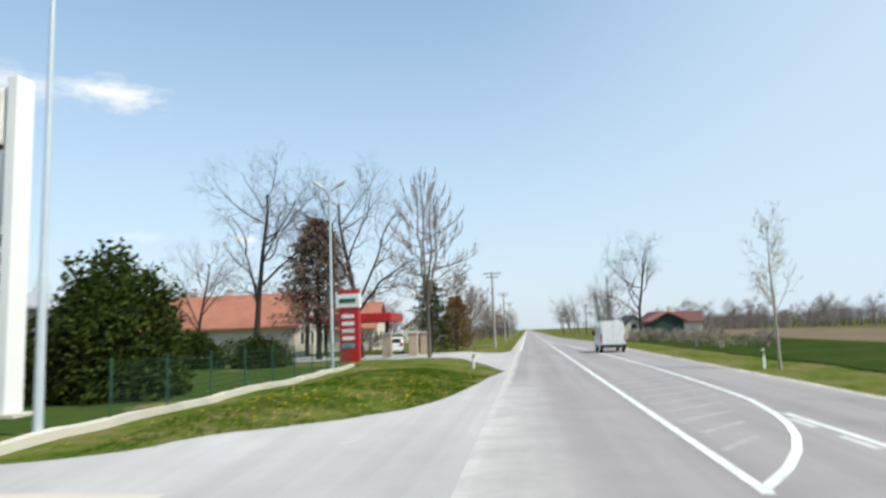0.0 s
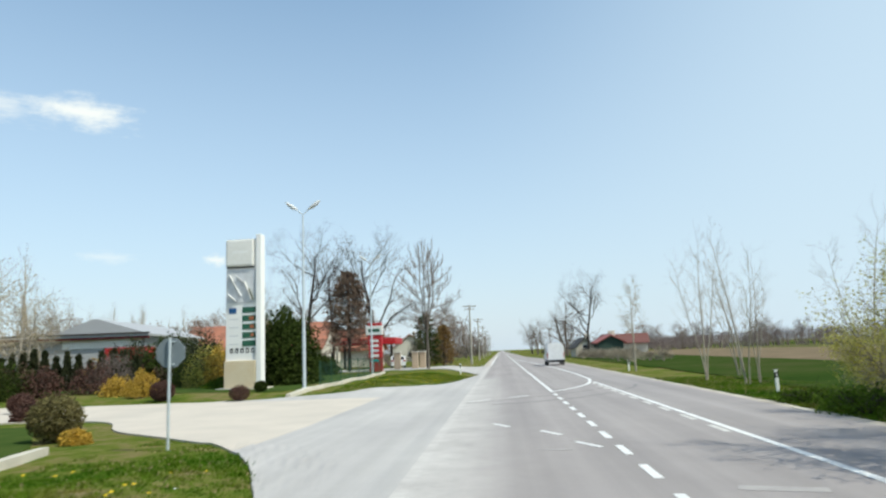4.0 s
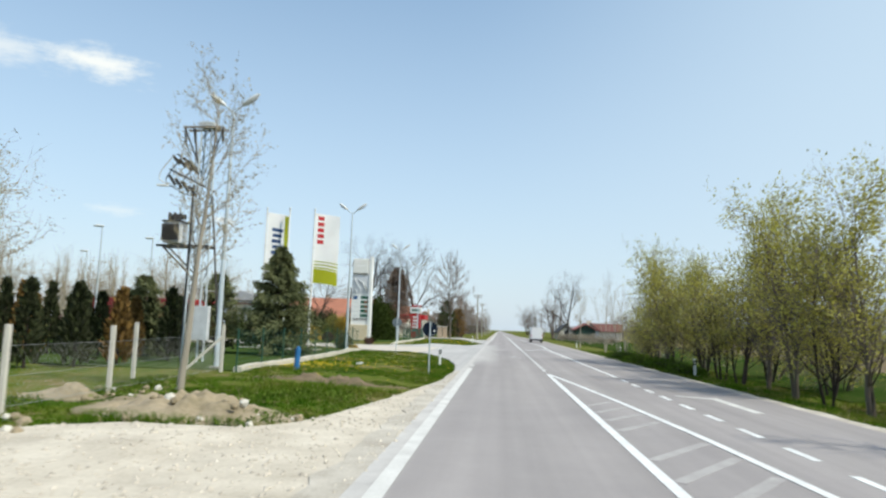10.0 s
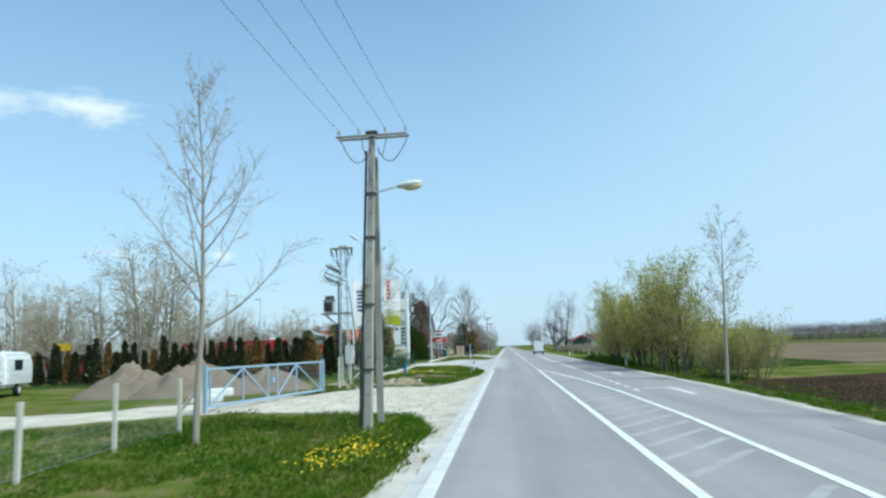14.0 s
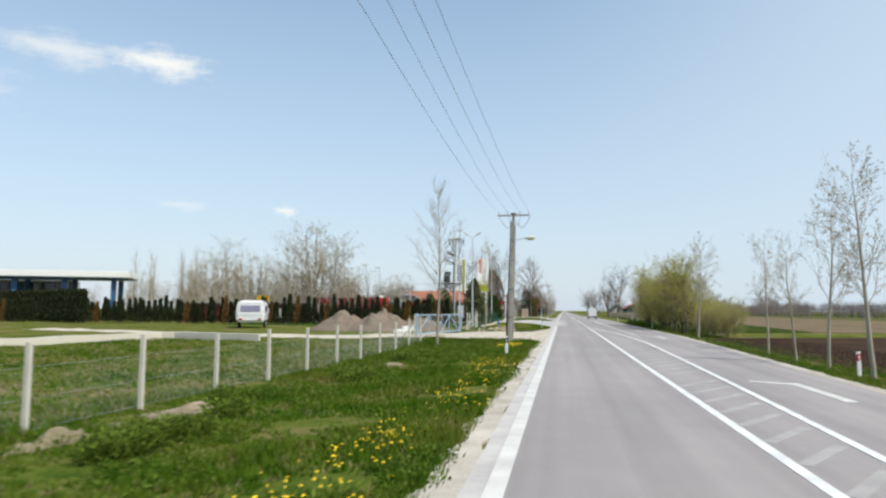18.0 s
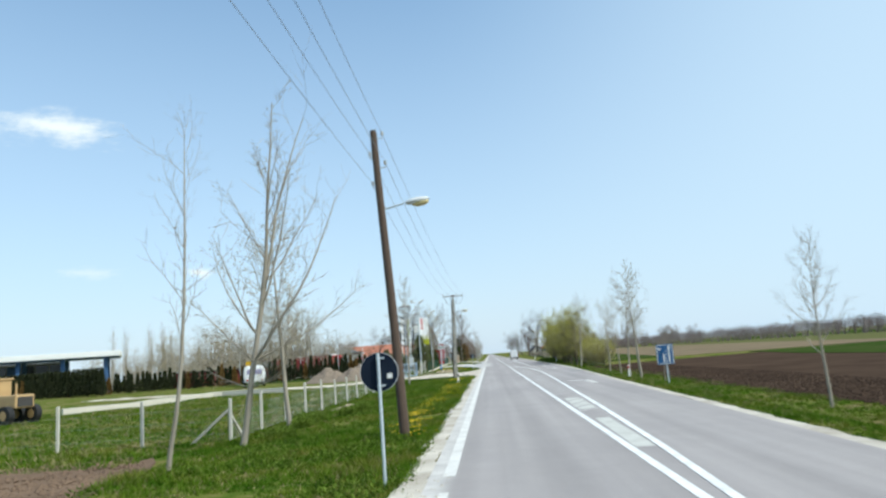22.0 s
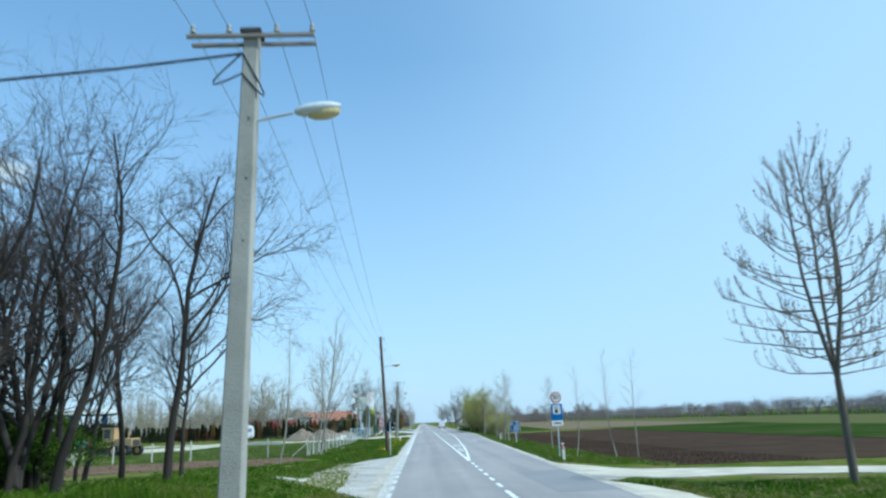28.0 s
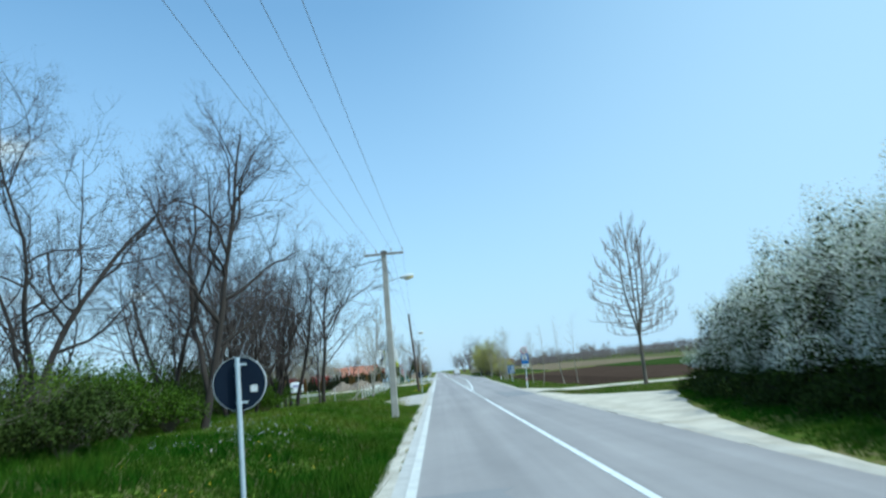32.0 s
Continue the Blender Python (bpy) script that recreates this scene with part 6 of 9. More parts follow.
# ---- filling station pylon ----
pz = height(-16.8, 22.3)
pyl = thing("price_pylon", -17.0, 22.3, pz, -3, "tall white filling station price pylon with dark displays on the lawn", "sign pylon", scale=1.03)
part("slab", boxes((-1.5, 1.5, -0.35, 0.6, -0.1, 0.06), bevel=0.01), KERB, pyl)
part("core", boxes((-1.05, 0.85, -0.05, 0.3, 0.06, 8.45), bevel=0.02), WHITE_PAINT, pyl)
part("fin", boxes((0.78, 1.08, -0.18, 0.42, 0.06, 8.68), bevel=0.03), WHITE_PAINT, pyl)
part("base_panel", boxes((-1.08, 0.76, -0.2, -0.05, 0.06, 1.55), bevel=0.03), CREAM, pyl, "cream base stained ochre near the ground")
hd = part("logo_panel", boxes((-1.02, 0.66, -0.24, -0.05, 6.85, 8.42), bevel=0.12), OFF_WHITE, pyl)
part("logo_bar", boxes((-0.62, 0.3, -0.246, -0.238, 7.62, 7.74)), WHITE_PAINT, hd)
part("shadow_gap", boxes((-0.98, 0.62, -0.14, -0.05, 6.78, 6.86)), BLACK, pyl)
pic = part("picture_panel", boxes((-1.0, 0.72, -0.085, -0.05, 4.78, 6.66)), GREY_PANEL, pyl, "faded poster of pale diagonal shapes")
for a, b, c, d, w, m_ in ((-0.8, 6.4, -0.1, 5.2, 0.3, WHITE_PAINT), (-0.35, 6.3, 0.1, 5.9, 0.34, PLASTER_GREY), (0.1, 6.0, 0.5, 4.95, 0.28, OFF_WHITE), (0.35, 5.6, 0.62, 4.9, 0.2, STUBBLE), (-0.85, 5.3, -0.4, 4.9, 0.35, OFF_WHITE)):
    bm = bmesh.new()
    beam(bm, (a, -0.09, b), (c, -0.09, d), w, 0.012)
    part("poster_shape", bm, m_, pic)
part("blue_tile", boxes((-0.86, -0.42, -0.07, -0.05, 4.2, 4.5)), SIGN_BLUE_DARK, pyl)
for k in range(5):
    z0 = 4.22 - k * 0.47
    ds = part("display", boxes((-0.06, 0.72, -0.075, -0.05, z0, z0 + 0.32), bevel=0.005), DISPLAY_GREEN, pyl)
    if k in (1, 2, 3):
        part("digit_bar", boxes((0.28 + 0.05 * k, 0.62, -0.08, -0.074, z0 + 0.06, z0 + 0.26)), DISPLAY_ORANGE, ds)
    if k:
        part("writing_bar", boxes((-0.85, -0.3, -0.056, -0.05, z0 + 0.1, z0 + 0.15)), GREY_PANEL, pyl)
for k in range(5):
    ic = part("pictogram", boxes((-0.8 + k * 0.31, -0.6 + k * 0.31, -0.06, -0.05, 1.98, 2.24)), BLACK, pyl)
    part("pictogram_mark", boxes((-0.74 + k * 0.31, -0.66 + k * 0.31, -0.066, -0.06, 2.04, 2.16)), SIGN_WHITE, ic)


# ---- flags ----
def flag(x, y, wave, hang, colours):
    z = height(x, y)
    ob = thing("flag_pole", x, y, z, 24 if hang else 0, "tall white flag pole with a hanging banner on a concrete strip", "flag pole", "flag poles on the lawn")
    part("pole", rods(((0, 0, 0.04), (0, 0, 8.55), 0.075, 0.05), sides=14), WHITE_PAINT, ob)
    part("finial", rods(((0, 0, 8.55), (0, 0, 8.62), 0.04), ((0, 0, 8.62), (0, 0, 8.74), 0.07, 0.05), sides=12), LAMP_SHELL, ob)
    if not hang:
        return ob
    nx, nz = 14, 40
    wide, top, long = hang

    def at(u, v):
        return (0.07 + u * wide, wave * math.sin(u * 4.2 + v * 3.0) * (0.15 + u) + 0.05 * math.sin(v * 13 + u * 5) * u, top - v * long - 0.14 * u * u * (1 + 0.4 * math.sin(v * 9)))
    cloth = None
    for name, mat, v0, v1, u0, u1, off, lab in colours:
        vs, fs = [], []
        for side in (-1, 1):
            for j in range(nz + 1):
                for i in range(nx + 1):
                    u, v = u0 + (u1 - u0) * i / nx, v0 + (v1 - v0) * j / nz
                    p = at(u, v)
                    vs.append((p[0], p[1] + side * off, p[2]))
        w = nx + 1
        for s in (0, 1):
            o = s * (nz + 1) * w
            for j in range(nz):
                for i in range(nx):
                    fs.append((o + j * w + i, o + j * w + i + 1, o + (j + 1) * w + i + 1, o + (j + 1) * w + i))
        a = arrays(name, vs, fs, mat, ob if cloth is None else cloth, smooth=True)
        if lab:
            a["label"] = lab
        cloth = cloth or a
    for k in (0.98, 0.5, 0.02):
        part("clip", boxes((-0.09, 0.09, -0.06, 0.06, top - long * k - 0.02, top - long * k + 0.02)), LAMP_SHELL, ob)
    return ob


letters_blue = [("letter_bar", FLAG_BLUE, 0.22 + 0.085 * k, 0.27 + 0.085 * k, 0.22 + 0.04 * (k % 2), 0.72 - 0.05 * (k % 3), 0.011, "dark blue mark of a company") for k in range(6)]
letters_red = [("letter_bar", FLAG_RED, 0.04 + 0.085 * k, 0.095 + 0.085 * k, 0.10, 0.36, 0.011, "red mark of a company") for k in range(5)]
flag(-16.8, -9.0, 0.10, (1.32, 8.4, 4.25), [("cloth", FLAG_WHITE, 0, 1, 0, 1, 0.004, "white banner with a lime edge"), ("lime_edge", FLAG_LIME, 0.02, 1, 0.78, 1, 0.009, "")] + letters_blue)
flag(-15.35, -9.0, 0, None, ())
flag(-13.75, -9.0, 0.09, (1.5, 8.45, 4.35), [("cloth", FLAG_WHITE, 0, 1, 0, 1, 0.004, "white banner with lime foot and stripes"), ("lime_foot", FLAG_LIME, 0.8, 1, 0, 1, 0.009, "")] + [("lime_stripe", FLAG_LIME, 0.685 + 0.042 * k, 0.70 + 0.045 * k, 0, 1, 0.009, "") for k in range(3)] + letters_red)
ribbon("flag_pad", KERB, [(-18, -9.45), (-13.0, -9.45)], [(-18, -8.55), (-13.0, -8.55)], across=2, step=0.8, lift=0.06, skirt=0.15, label="narrow concrete strip under the flag poles", category="concrete strip")


# ---- plinths and fences ----
def plinth(line, w=0.28, h=0.16):
    a = [(x - w / 2, y) for x, y in line]
    b = [(x + w / 2, y) for x, y in line]
    return ribbon("plinth", KERB, a, b, across=1, step=0.6, lift=h, ragged=0.03, skirt=0.4, label="low pale concrete fence plinth along the grass", category="plinth")


PL_S = [(-11.0, -27.2), (-10.9, -17.6), (-11.2, -12), (-11.3, -5.5), (-12.4, -1.6)]
PL_N = [(-12.6, 16.6), (-12.0, 20), (-11.9, 30), (-12.4, 43)]
plinth(PL_S)
plinth(PL_N)


def mesh_fence(line, spacing, h, gap=0.125):
    """A green wire mesh fence on posts."""
    pts = []
    for (ax, ay), (bx, by) in zip(line, line[1:]):
        n = max(1, round(math.hypot(bx - ax, by - ay) / spacing))
        pts += [(ax + (bx - ax) * k / n, ay + (by - ay) * k / n) for k in range(n)]
    pts.append(line[-1])
    ob = thing("mesh_fence", pts[0][0], pts[0][1], 0, 0, "dark green wire mesh fence on thin posts above a plinth", "fence")
    o = Vector((pts[0][0], pts[0][1], 0))
    for (ax, ay), (bx, by) in zip(pts, pts[1:]):
        za, zb = height(ax, ay) + 0.15, height(bx, by) + 0.15
        A, B = Vector((ax, ay, za)) - o, Vector((bx, by, zb)) - o
        part("post", rods((A - Vector((0, 0, 0.3)), A + Vector((0, 0, h + 0.06)), 0.028), sides=8), FENCE_GREEN, ob)
        long = (B - A).length
        segs = []
        n = int(long / gap)
        for k in range(1, n):
            p = A.lerp(B, k / n)
            segs.append((p, p + Vector((0, 0, h)), 0.0035, 0.0035))
        for k in range(int(h / 0.16) + 1):
            zz = Vector((0, 0, k * 0.16))
            segs.append((A + zz, B + zz, 0.0035, 0.0035))
        v, fc = tubes(segs, 3)
        arrays("mesh_panel", v, fc, FENCE_GREEN, ob)
    return ob


mesh_fence([(x - 0.05, y) for x, y in PL_S[:4]], 2.5, 1.25)
mesh_fence([(-12.05, 20.5), (-11.95, 30), (-12.45, 43)], 2.5, 1.25, 0.1)


def fence_post(x, y, h=1.58, lean=0.0):
    ob = thing("fence_post", x, y, height(x, y), 0, "pale square concrete fence post in the grass", "fence post", "concrete fence posts")
    bm = bmesh.new()
    beam(bm, (0, 0, -0.3), (lean, 0, h), 0.1, 0.09)
    bmesh.ops.bevel(bm, geom=bm.edges[:], offset=0.008, segments=1, affect="EDGES")
    part("post", bm, POST_CONCRETE, ob)
    return ob


def stay(x, y, dx, dy, h=1.1):
    ob = thing("fence_stay", x, y, height(x, y), 0, "slanting concrete stay bracing a fence post", "fence stay", "concrete fence posts")
    bm = bmesh.new()
    beam(bm, (dx, dy, -0.2), (0, 0, h), 0.09, 0.08)
    part("strut", bm, POST_CONCRETE, ob)


row = [(-11.9 - 0.012 * k, -53.85 - 3.3 * k) for k in range(14)]
turn_row = [(-12.15 - 3.2 * k, -96.75 + 0.05 * k) for k in range(18)]
first = fence_post(*row[0])
for x, y in row[1:] + turn_row[1:]:
    again(first, x, y, turn=random.uniform(-6, 6), tall=random.uniform(0.95, 1.05))
for x, y in ((-11.2, -30.8), (-11.5, -27.4), (-11.0, -38.3), (-12.6, -31.0), (-13.2, -49.7), (-11.3, -34.4)):
    again(first, x, y, turn=5)
stay(-12.15, -96.75, -1.6, 0.1)
stay(-12.15, -96.75, 0.1, 1.5)
stay(-11.5, -27.4, -1.3, -0.5, 1.2)
stay(-13.2, -49.7, -1.1, 0.2, 1.0)


def strands(line, zs, label):
    ob = thing("wire_fence", line[0][0], line[0][1], 0, 0, label, "wire fence")
    o = Vector((line[0][0], line[0][1], 0))
    for z in zs:
        segs = []
        for (ax, ay), (bx, by) in zip(line, line[1:]):
            segs.append((Vector((ax, ay, height(ax, ay) + z)) - o, Vector((bx, by, height(bx, by) + z)) - o, 0.004, 0.004))
        v, fc = tubes(segs, 4)
        arrays("strand", v, fc, FENCE_WIRE, ob)
    mesh = []
    for (ax, ay), (bx, by) in zip(line, line[1:]):
        if ax < -40:
            continue
        A, B = Vector((ax, ay, height(ax, ay) + 0.08)) - o, Vector((bx, by, height(bx, by) + 0.08)) - o
        for k in range(22):
            for s in (-1, 1):
                t0, t1 = k / 22, k / 22 + s * 0.3
                z1 = 1.1
                if t1 < 0:
                    z1, t1 = 1.1 * t0 / 0.3, 0
                if t1 > 1:
                    z1, t1 = 1.1 * (1 - t0) / 0.3, 1
                mesh.append((A.lerp(B, t0), A.lerp(B, t1) + Vector((0, 0, z1)), 0.0015, 0.0015))
    if mesh:
        v, fc = tubes(mesh, 3)
        arrays("netting", v, fc, FENCE_WIRE, ob)


strands(row + [turn_row[0]], (0.1, 0.65, 1.2), "thin wire netting between the concrete posts")
strands(turn_row, (0.3, 0.75, 1.2), "thin wires between the concrete posts")
strands([(-11.0, -38.3), (-11.3, -34.4), (-11.2, -30.8), (-11.5, -27.4)], (0.1, 0.65, 1.2), "thin wire netting between the concrete posts")

# sliding yard gate
gate = thing("yard_gate", -11.3, -40.4, 0.05, 0, "closed blue-grey steel yard gate with diagonal braces", "gate")
G0, G1 = Vector((0, 0, 0)), Vector((-1.85, -9.0, 0))


def gp(t, z):
    return G0.lerp(G1, t) + Vector((0, 0, z))


for t in (0, 1):
    bm = bmesh.new()
    beam(bm, gp(t, -0.2), gp(t, 1.62), 0.14, 0.14)
    part("gate_post", bm, GATE_BLUE, gate)
part("top_rail", beam(bmesh.new(), gp(0.01, 1.5), gp(0.99, 1.5), 0.08, 0.08), GATE_BLUE, gate)
part("bottom_rail", beam(bmesh.new(), gp(0.01, 0.16), gp(0.99, 0.16), 0.08, 0.1), GATE_BLUE, gate)
for t in (0.03, 0.28, 0.46, 0.54, 0.74, 0.97):
    part("upright", beam(bmesh.new(), gp(t, 0.16), gp(t, 1.5), 0.06, 0.06), GATE_BLUE, gate)
for t0, t1 in ((0.03, 0.28), (0.46, 0.28), (0.54, 0.74), (0.97, 0.74)):
    part("diagonal", beam(bmesh.new(), gp(t0, 0.2), gp(t1, 1.46), 0.055, 0.055), GATE_BLUE, gate)
segs = [(gp(k / 90, 0.2), gp(k / 90, 1.46), 0.003, 0.003) for k in range(3, 88)] + [(gp(0.03, 0.2 + 0.13 * k), gp(0.97, 0.2 + 0.13 * k), 0.003, 0.003) for k in range(10)]
v, fc = tubes(segs, 3)
arrays("mesh_infill", v, fc, FENCE_WIRE, gate)
part("lock_box", boxes((-0.98, -0.86, -4.6, -4.4, 0.75, 1.0), bevel=0.01), GATE_BLUE, gate)


# ---- heaps ----
def heap(name, x, y, rx, ry, h, mat, seed, label, category="heap", rough=0.12):
    vs, fs, n, m = [], [], 64, 26
    for j in range(m + 1):
        for i in range(n):
            a, r = 2 * math.pi * i / n, j / m
            px, py = math.cos(a) * rx * r, math.sin(a) * ry * r
            nn = noise.noise((px * 0.9 + seed, py * 0.9, 1)) + 0.5 * noise.noise((px * 2.7, py * 2.7 + seed, 5)) + 0.28 * noise.noise((px * 7.3 + seed, py * 7.3, 9))
            z = h * max(0, 1 - r ** 1.15) * (1 + 0.35 * nn) + rough * nn * (1 - r)
            vs.append((px, py, height(x + px, y + py) - height(x, y) + z - (0.06 if j == m else 0)))
    for j in range(m):
        for i in range(n):
            k = (i + 1) % n
            fs.append((j * n + i, (j + 1) * n + i, (j + 1) * n + k, j * n + k))
    ob = arrays(name, vs, fs, mat, smooth=True)
    ob.matrix_basis = pose(x, y, height(x, y))
    return tagged(ob, label, category)


heap("sand_mound", -18.6, -38.6, 3.8, 2.4, 1.75, SAND, 3, "large heap of brown sand behind the gate")
heap("sand_mound", -22.2, -38.0, 3.3, 2.3, 1.65, SAND, 9, "heap of brown sand on the building plot")
heap("sand_mound", -15.6, -36.2, 2.6, 2.0, 1.2, SAND, 14, "heap of brown sand behind the fence")
heap("earth_mound", -8.2, -36.9, 2.3, 1.3, 0.30, RUBBLE, 5, "low heap of pale rubble beside the gravel", rough=0.34)
heap("earth_mound", -7.4, -28.6, 2.6, 0.75, 0.07, DRY_EARTH, 8, "flat scrape of bare earth in the grass", rough=0.4)
heap("earth_mound", -11.3, -86.6, 0.45, 1.7, 0.035, RUBBLE, 33, "bare earth scraped along the wire fence", rough=0.4)
heap("earth_mound", -11.4, -35.2, 1.5, 0.9, 0.14, RUBBLE, 21, "low pile of stones under the fence", rough=0.3)
heap("earth_mound", -10.6, -84.0, 1.0, 0.8, 0.24, RUBBLE, 31, "small mound of bare earth in the verge grass", rough=0.12)
heap("earth_mound", -9.3, -71.0, 0.7, 0.6, 0.14, RUBBLE, 32, "small mound of bare earth in the verge grass", rough=0.12)
heap("sand_mound", -40.4, -82.0, 2.1, 1.7, 0.95, GRAVEL, 22, "pale gravel pile beside the machines")
rngs = np.random.default_rng(4)
for cx, cy, n in ((-7.9, -37.0, 26), (-11.2, -34.3, 16), (-10.5, -39.3, 8)):
    for k in range(n):
        x, y, s = cx + rngs.normal() * 0.9, cy + rngs.normal() * 0.5, rngs.uniform(0.04, 0.12)
        bm = bmesh.new()
        bmesh.ops.create_icosphere(bm, subdivisions=1, radius=s)
        for v in bm.verts:
            v.co *= 1 + 0.4 * noise.noise(v.co * 9 + Vector((k, cx, 0)))
        o = part("stone", bm, RUBBLE if k % 4 else POST_CONCRETE)
        o.matrix_basis = pose(x, y, height(x, y) + (0.28 if cx > -8 and abs(x - cx) < 1 and abs(y - cy) < 0.5 else 0.02), *rngs.uniform(0, 360, 3))
        tagged(o, "small pale stone lying on the ground", "stone", "loose stones")
litter = thing("paper_litter", -8.2, -20.4, height(-8.2, -20.4), 20, "crumpled white paper lying in the grass", "litter")
part("sheet", boxes((-0.14, 0.05, -0.07, 0.06, 0.02, 0.05), (0.03, 0.15, -0.04, 0.1, 0.02, 0.08), bevel=0.012), WHITE_PAINT, litter)
pale = thing("foil_bundle", -15.2, -44.2, height(-15.2, -44.2), 15, "bundle of white foil lying behind the gate", "bundle")
part("bundle", boxes((-0.9, 0.5, -0.3, 0.3, 0.0, 0.35), (-0.2, 0.9, -0.25, 0.2, 0.25, 0.6), bevel=0.08), WHITE_PAINT, pale)


# ---- vehicles ----
def wheel(parent, x, y, r, w, name="wheel", rim=LAMP_SHELL):
    t = part(name, rods(((x - w / 2, y, r), (x + w / 2, y, r), r), sides=22), RUBBER, parent)
    part("rim", rods(((x - w / 2 - 0.012, y, r), (x + w / 2 + 0.012, y, r), r * 0.5), sides=16), rim, t)


van = thing("delivery_van", 3.9, 61.5, 0.035, 0, "white panel van driving away on the main road", "van")
bm = bmesh.new()
prism(bm, [(-0.95, 0.45), (0.95, 0.45), (0.99, 1.0), (0.94, 2.0), (0.82, 2.42), (0.6, 2.5), (-0.6, 2.5), (-0.82, 2.42), (-0.94, 2.0), (-0.99, 1.0)], 0, 3.9)
prism(bm, [(-0.95, 0.45), (0.95, 0.45), (0.99, 1.0), (0.94, 1.3), (-0.94, 1.3), (-0.99, 1.0)], 3.9, 5.4)
bmesh.ops.bevel(bm, geom=bm.edges[:], offset=0.05, segments=2, affect="EDGES")
body = part("body", bm, VAN_WHITE, van)
bm = bmesh.new()
v = [bm.verts.new(p) for p in ((-0.86, 3.92, 2.3), (0.86, 3.92, 2.3), (0.9, 4.75, 1.32), (-0.9, 4.75, 1.32))]
bm.faces.new(v)
w4 = [bm.verts.new((p.co.x, p.co.y - 0.2, p.co.z - 0.05)) for p in v]
bm.faces.new(w4)
for i in range(4):
    bm.faces.new((v[i], v[(i + 1) % 4], w4[(i + 1) % 4], w4[i]))
part("windscreen", bm, WINDOW_DARK, van)
for s in (-1, 1):
    dr = part("rear_door", boxes((min(s * 0.02, s * 0.84), max(s * 0.02, s * 0.84), -0.03, 0.03, 0.62, 2.2), bevel=0.02), VAN_WHITE, van)
    part("tail_lamp", boxes((min(s * 0.86, s * 0.95), max(s * 0.86, s * 0.95), -0.035, 0.05, 0.85, 1.45), bevel=0.012), TAIL_RED, van)
    part("mirror", boxes((min(s * 1.0, s * 1.22), max(s * 1.0, s * 1.22), 4.3, 4.42, 1.35, 1.72), bevel=0.03), BLACK, van)
    for y in (0.95, 4.4):
        wheel(van, s * 0.86, y, 0.34, 0.22)
part("number_plate", boxes((-0.26, 0.26, -0.05, -0.02, 0.95, 1.06)), SIGN_WHITE, van)
part("bumper", boxes((-0.97, 0.97, -0.14, 0.1, 0.38, 0.62), bevel=0.04), BLACK, van)

cv = thing("caravan", -32.0, -36.8, height(-32, -36.8), 20, "small white camping caravan parked in the meadow", "caravan", scale=1.25)
bm = bmesh.new()
prism(bm, [(-1.05, 0.45), (1.05, 0.45), (1.08, 1.2), (1.0, 1.9), (0.85, 2.12), (-0.85, 2.12), (-1.0, 1.9), (-1.08, 1.2)], 0, 3.6)
bmesh.ops.bevel(bm, geom=bm.edges[:], offset=0.14, segments=3, affect="EDGES")
part("body", bm, VAN_WHITE, cv)
wn_ = part("rear_window", boxes((-0.72, 0.72, -0.03, 0.02, 1.25, 1.72), bevel=0.03), material("lilac_window", (0.30, 0.28, 0.42), 0.2, bump=0), cv, "pale lilac curtained window")
part("side_window", boxes((1.04, 1.1, 0.9, 1.9, 1.25, 1.72), bevel=0.02), WINDOW_DARK, cv)
for s in (-1, 1):
    part("rear_lamp", boxes((s * 0.7 - 0.12, s * 0.7 + 0.12, -0.03, 0.02, 0.62, 0.74), bevel=0.01), TAIL_RED, cv)
    wheel(cv, s * 0.95, 1.7, 0.3, 0.2)
part("stripe", boxes((-0.9, 0.9, -0.022, 0.01, 0.95, 1.02)), GREY_PANEL, cv)
part("drawbar", rods(((0, 3.6, 0.5), (0, 4.8, 0.45), 0.05)), STEEL_DARK, cv)

# machines on the building plot
gr = thing("road_grader", -38.3, -74.0, height(-38.3, -74), 72, "ochre road grader parked on the building plot", "construction machine", scale=1.02)
part("frame", boxes((-0.3, 0.3, -1.0, 3.9, 1.35, 1.7), bevel=0.05), MACHINE_OCHRE, gr)
part("engine_hood", boxes((-0.7, 0.7, -3.5, -1.2, 1.05, 1.95), bevel=0.1), MACHINE_OCHRE, gr)
part("grille", boxes((-0.55, 0.55, -3.53, -3.48, 1.15, 1.8)), STEEL_DARK, gr)
part("exhaust", rods(((0.3, -2.2, 1.9), (0.3, -2.2, 2.75), 0.07)), MACHINE_OCHRE, gr)
cab = part("cab", boxes((-0.75, 0.75, -1.1, 0.4, 1.5, 2.0), (-0.75, -0.66, -1.1, -1.0, 2.0, 3.0), (0.66, 0.75, -1.1, -1.0, 2.0, 3.0), (-0.75, -0.66, 0.3, 0.4, 2.0, 3.0), (0.66, 0.75, 0.3, 0.4, 2.0, 3.0), (-0.75, 0.75, -1.12, -0.6, 1.9, 3.0), bevel=0.02), MACHINE_OCHRE, gr)
part("window", boxes((-0.68, 0.68, -0.58, 0.32, 2.0, 2.95)), WINDOW_DARK, cab)
part("roof", boxes((-0.86, 0.86, -1.2, 0.55, 3.0, 3.14), bevel=0.04), MACHINE_OCHRE, cab)
part("lamp", boxes((0.76, 0.84, -0.95, -0.75, 2.35, 2.55), bevel=0.03), VAN_WHITE, cab)
part("blade", boxes((-1.8, 1.8, 1.3, 1.42, 0.25, 0.9), bevel=0.03), STEEL_DARK, gr)
part("blade_circle", rods(((0, 1.2, 0.95), (0, 1.2, 1.07), 0.75), sides=18), MACHINE_OCHRE, gr)
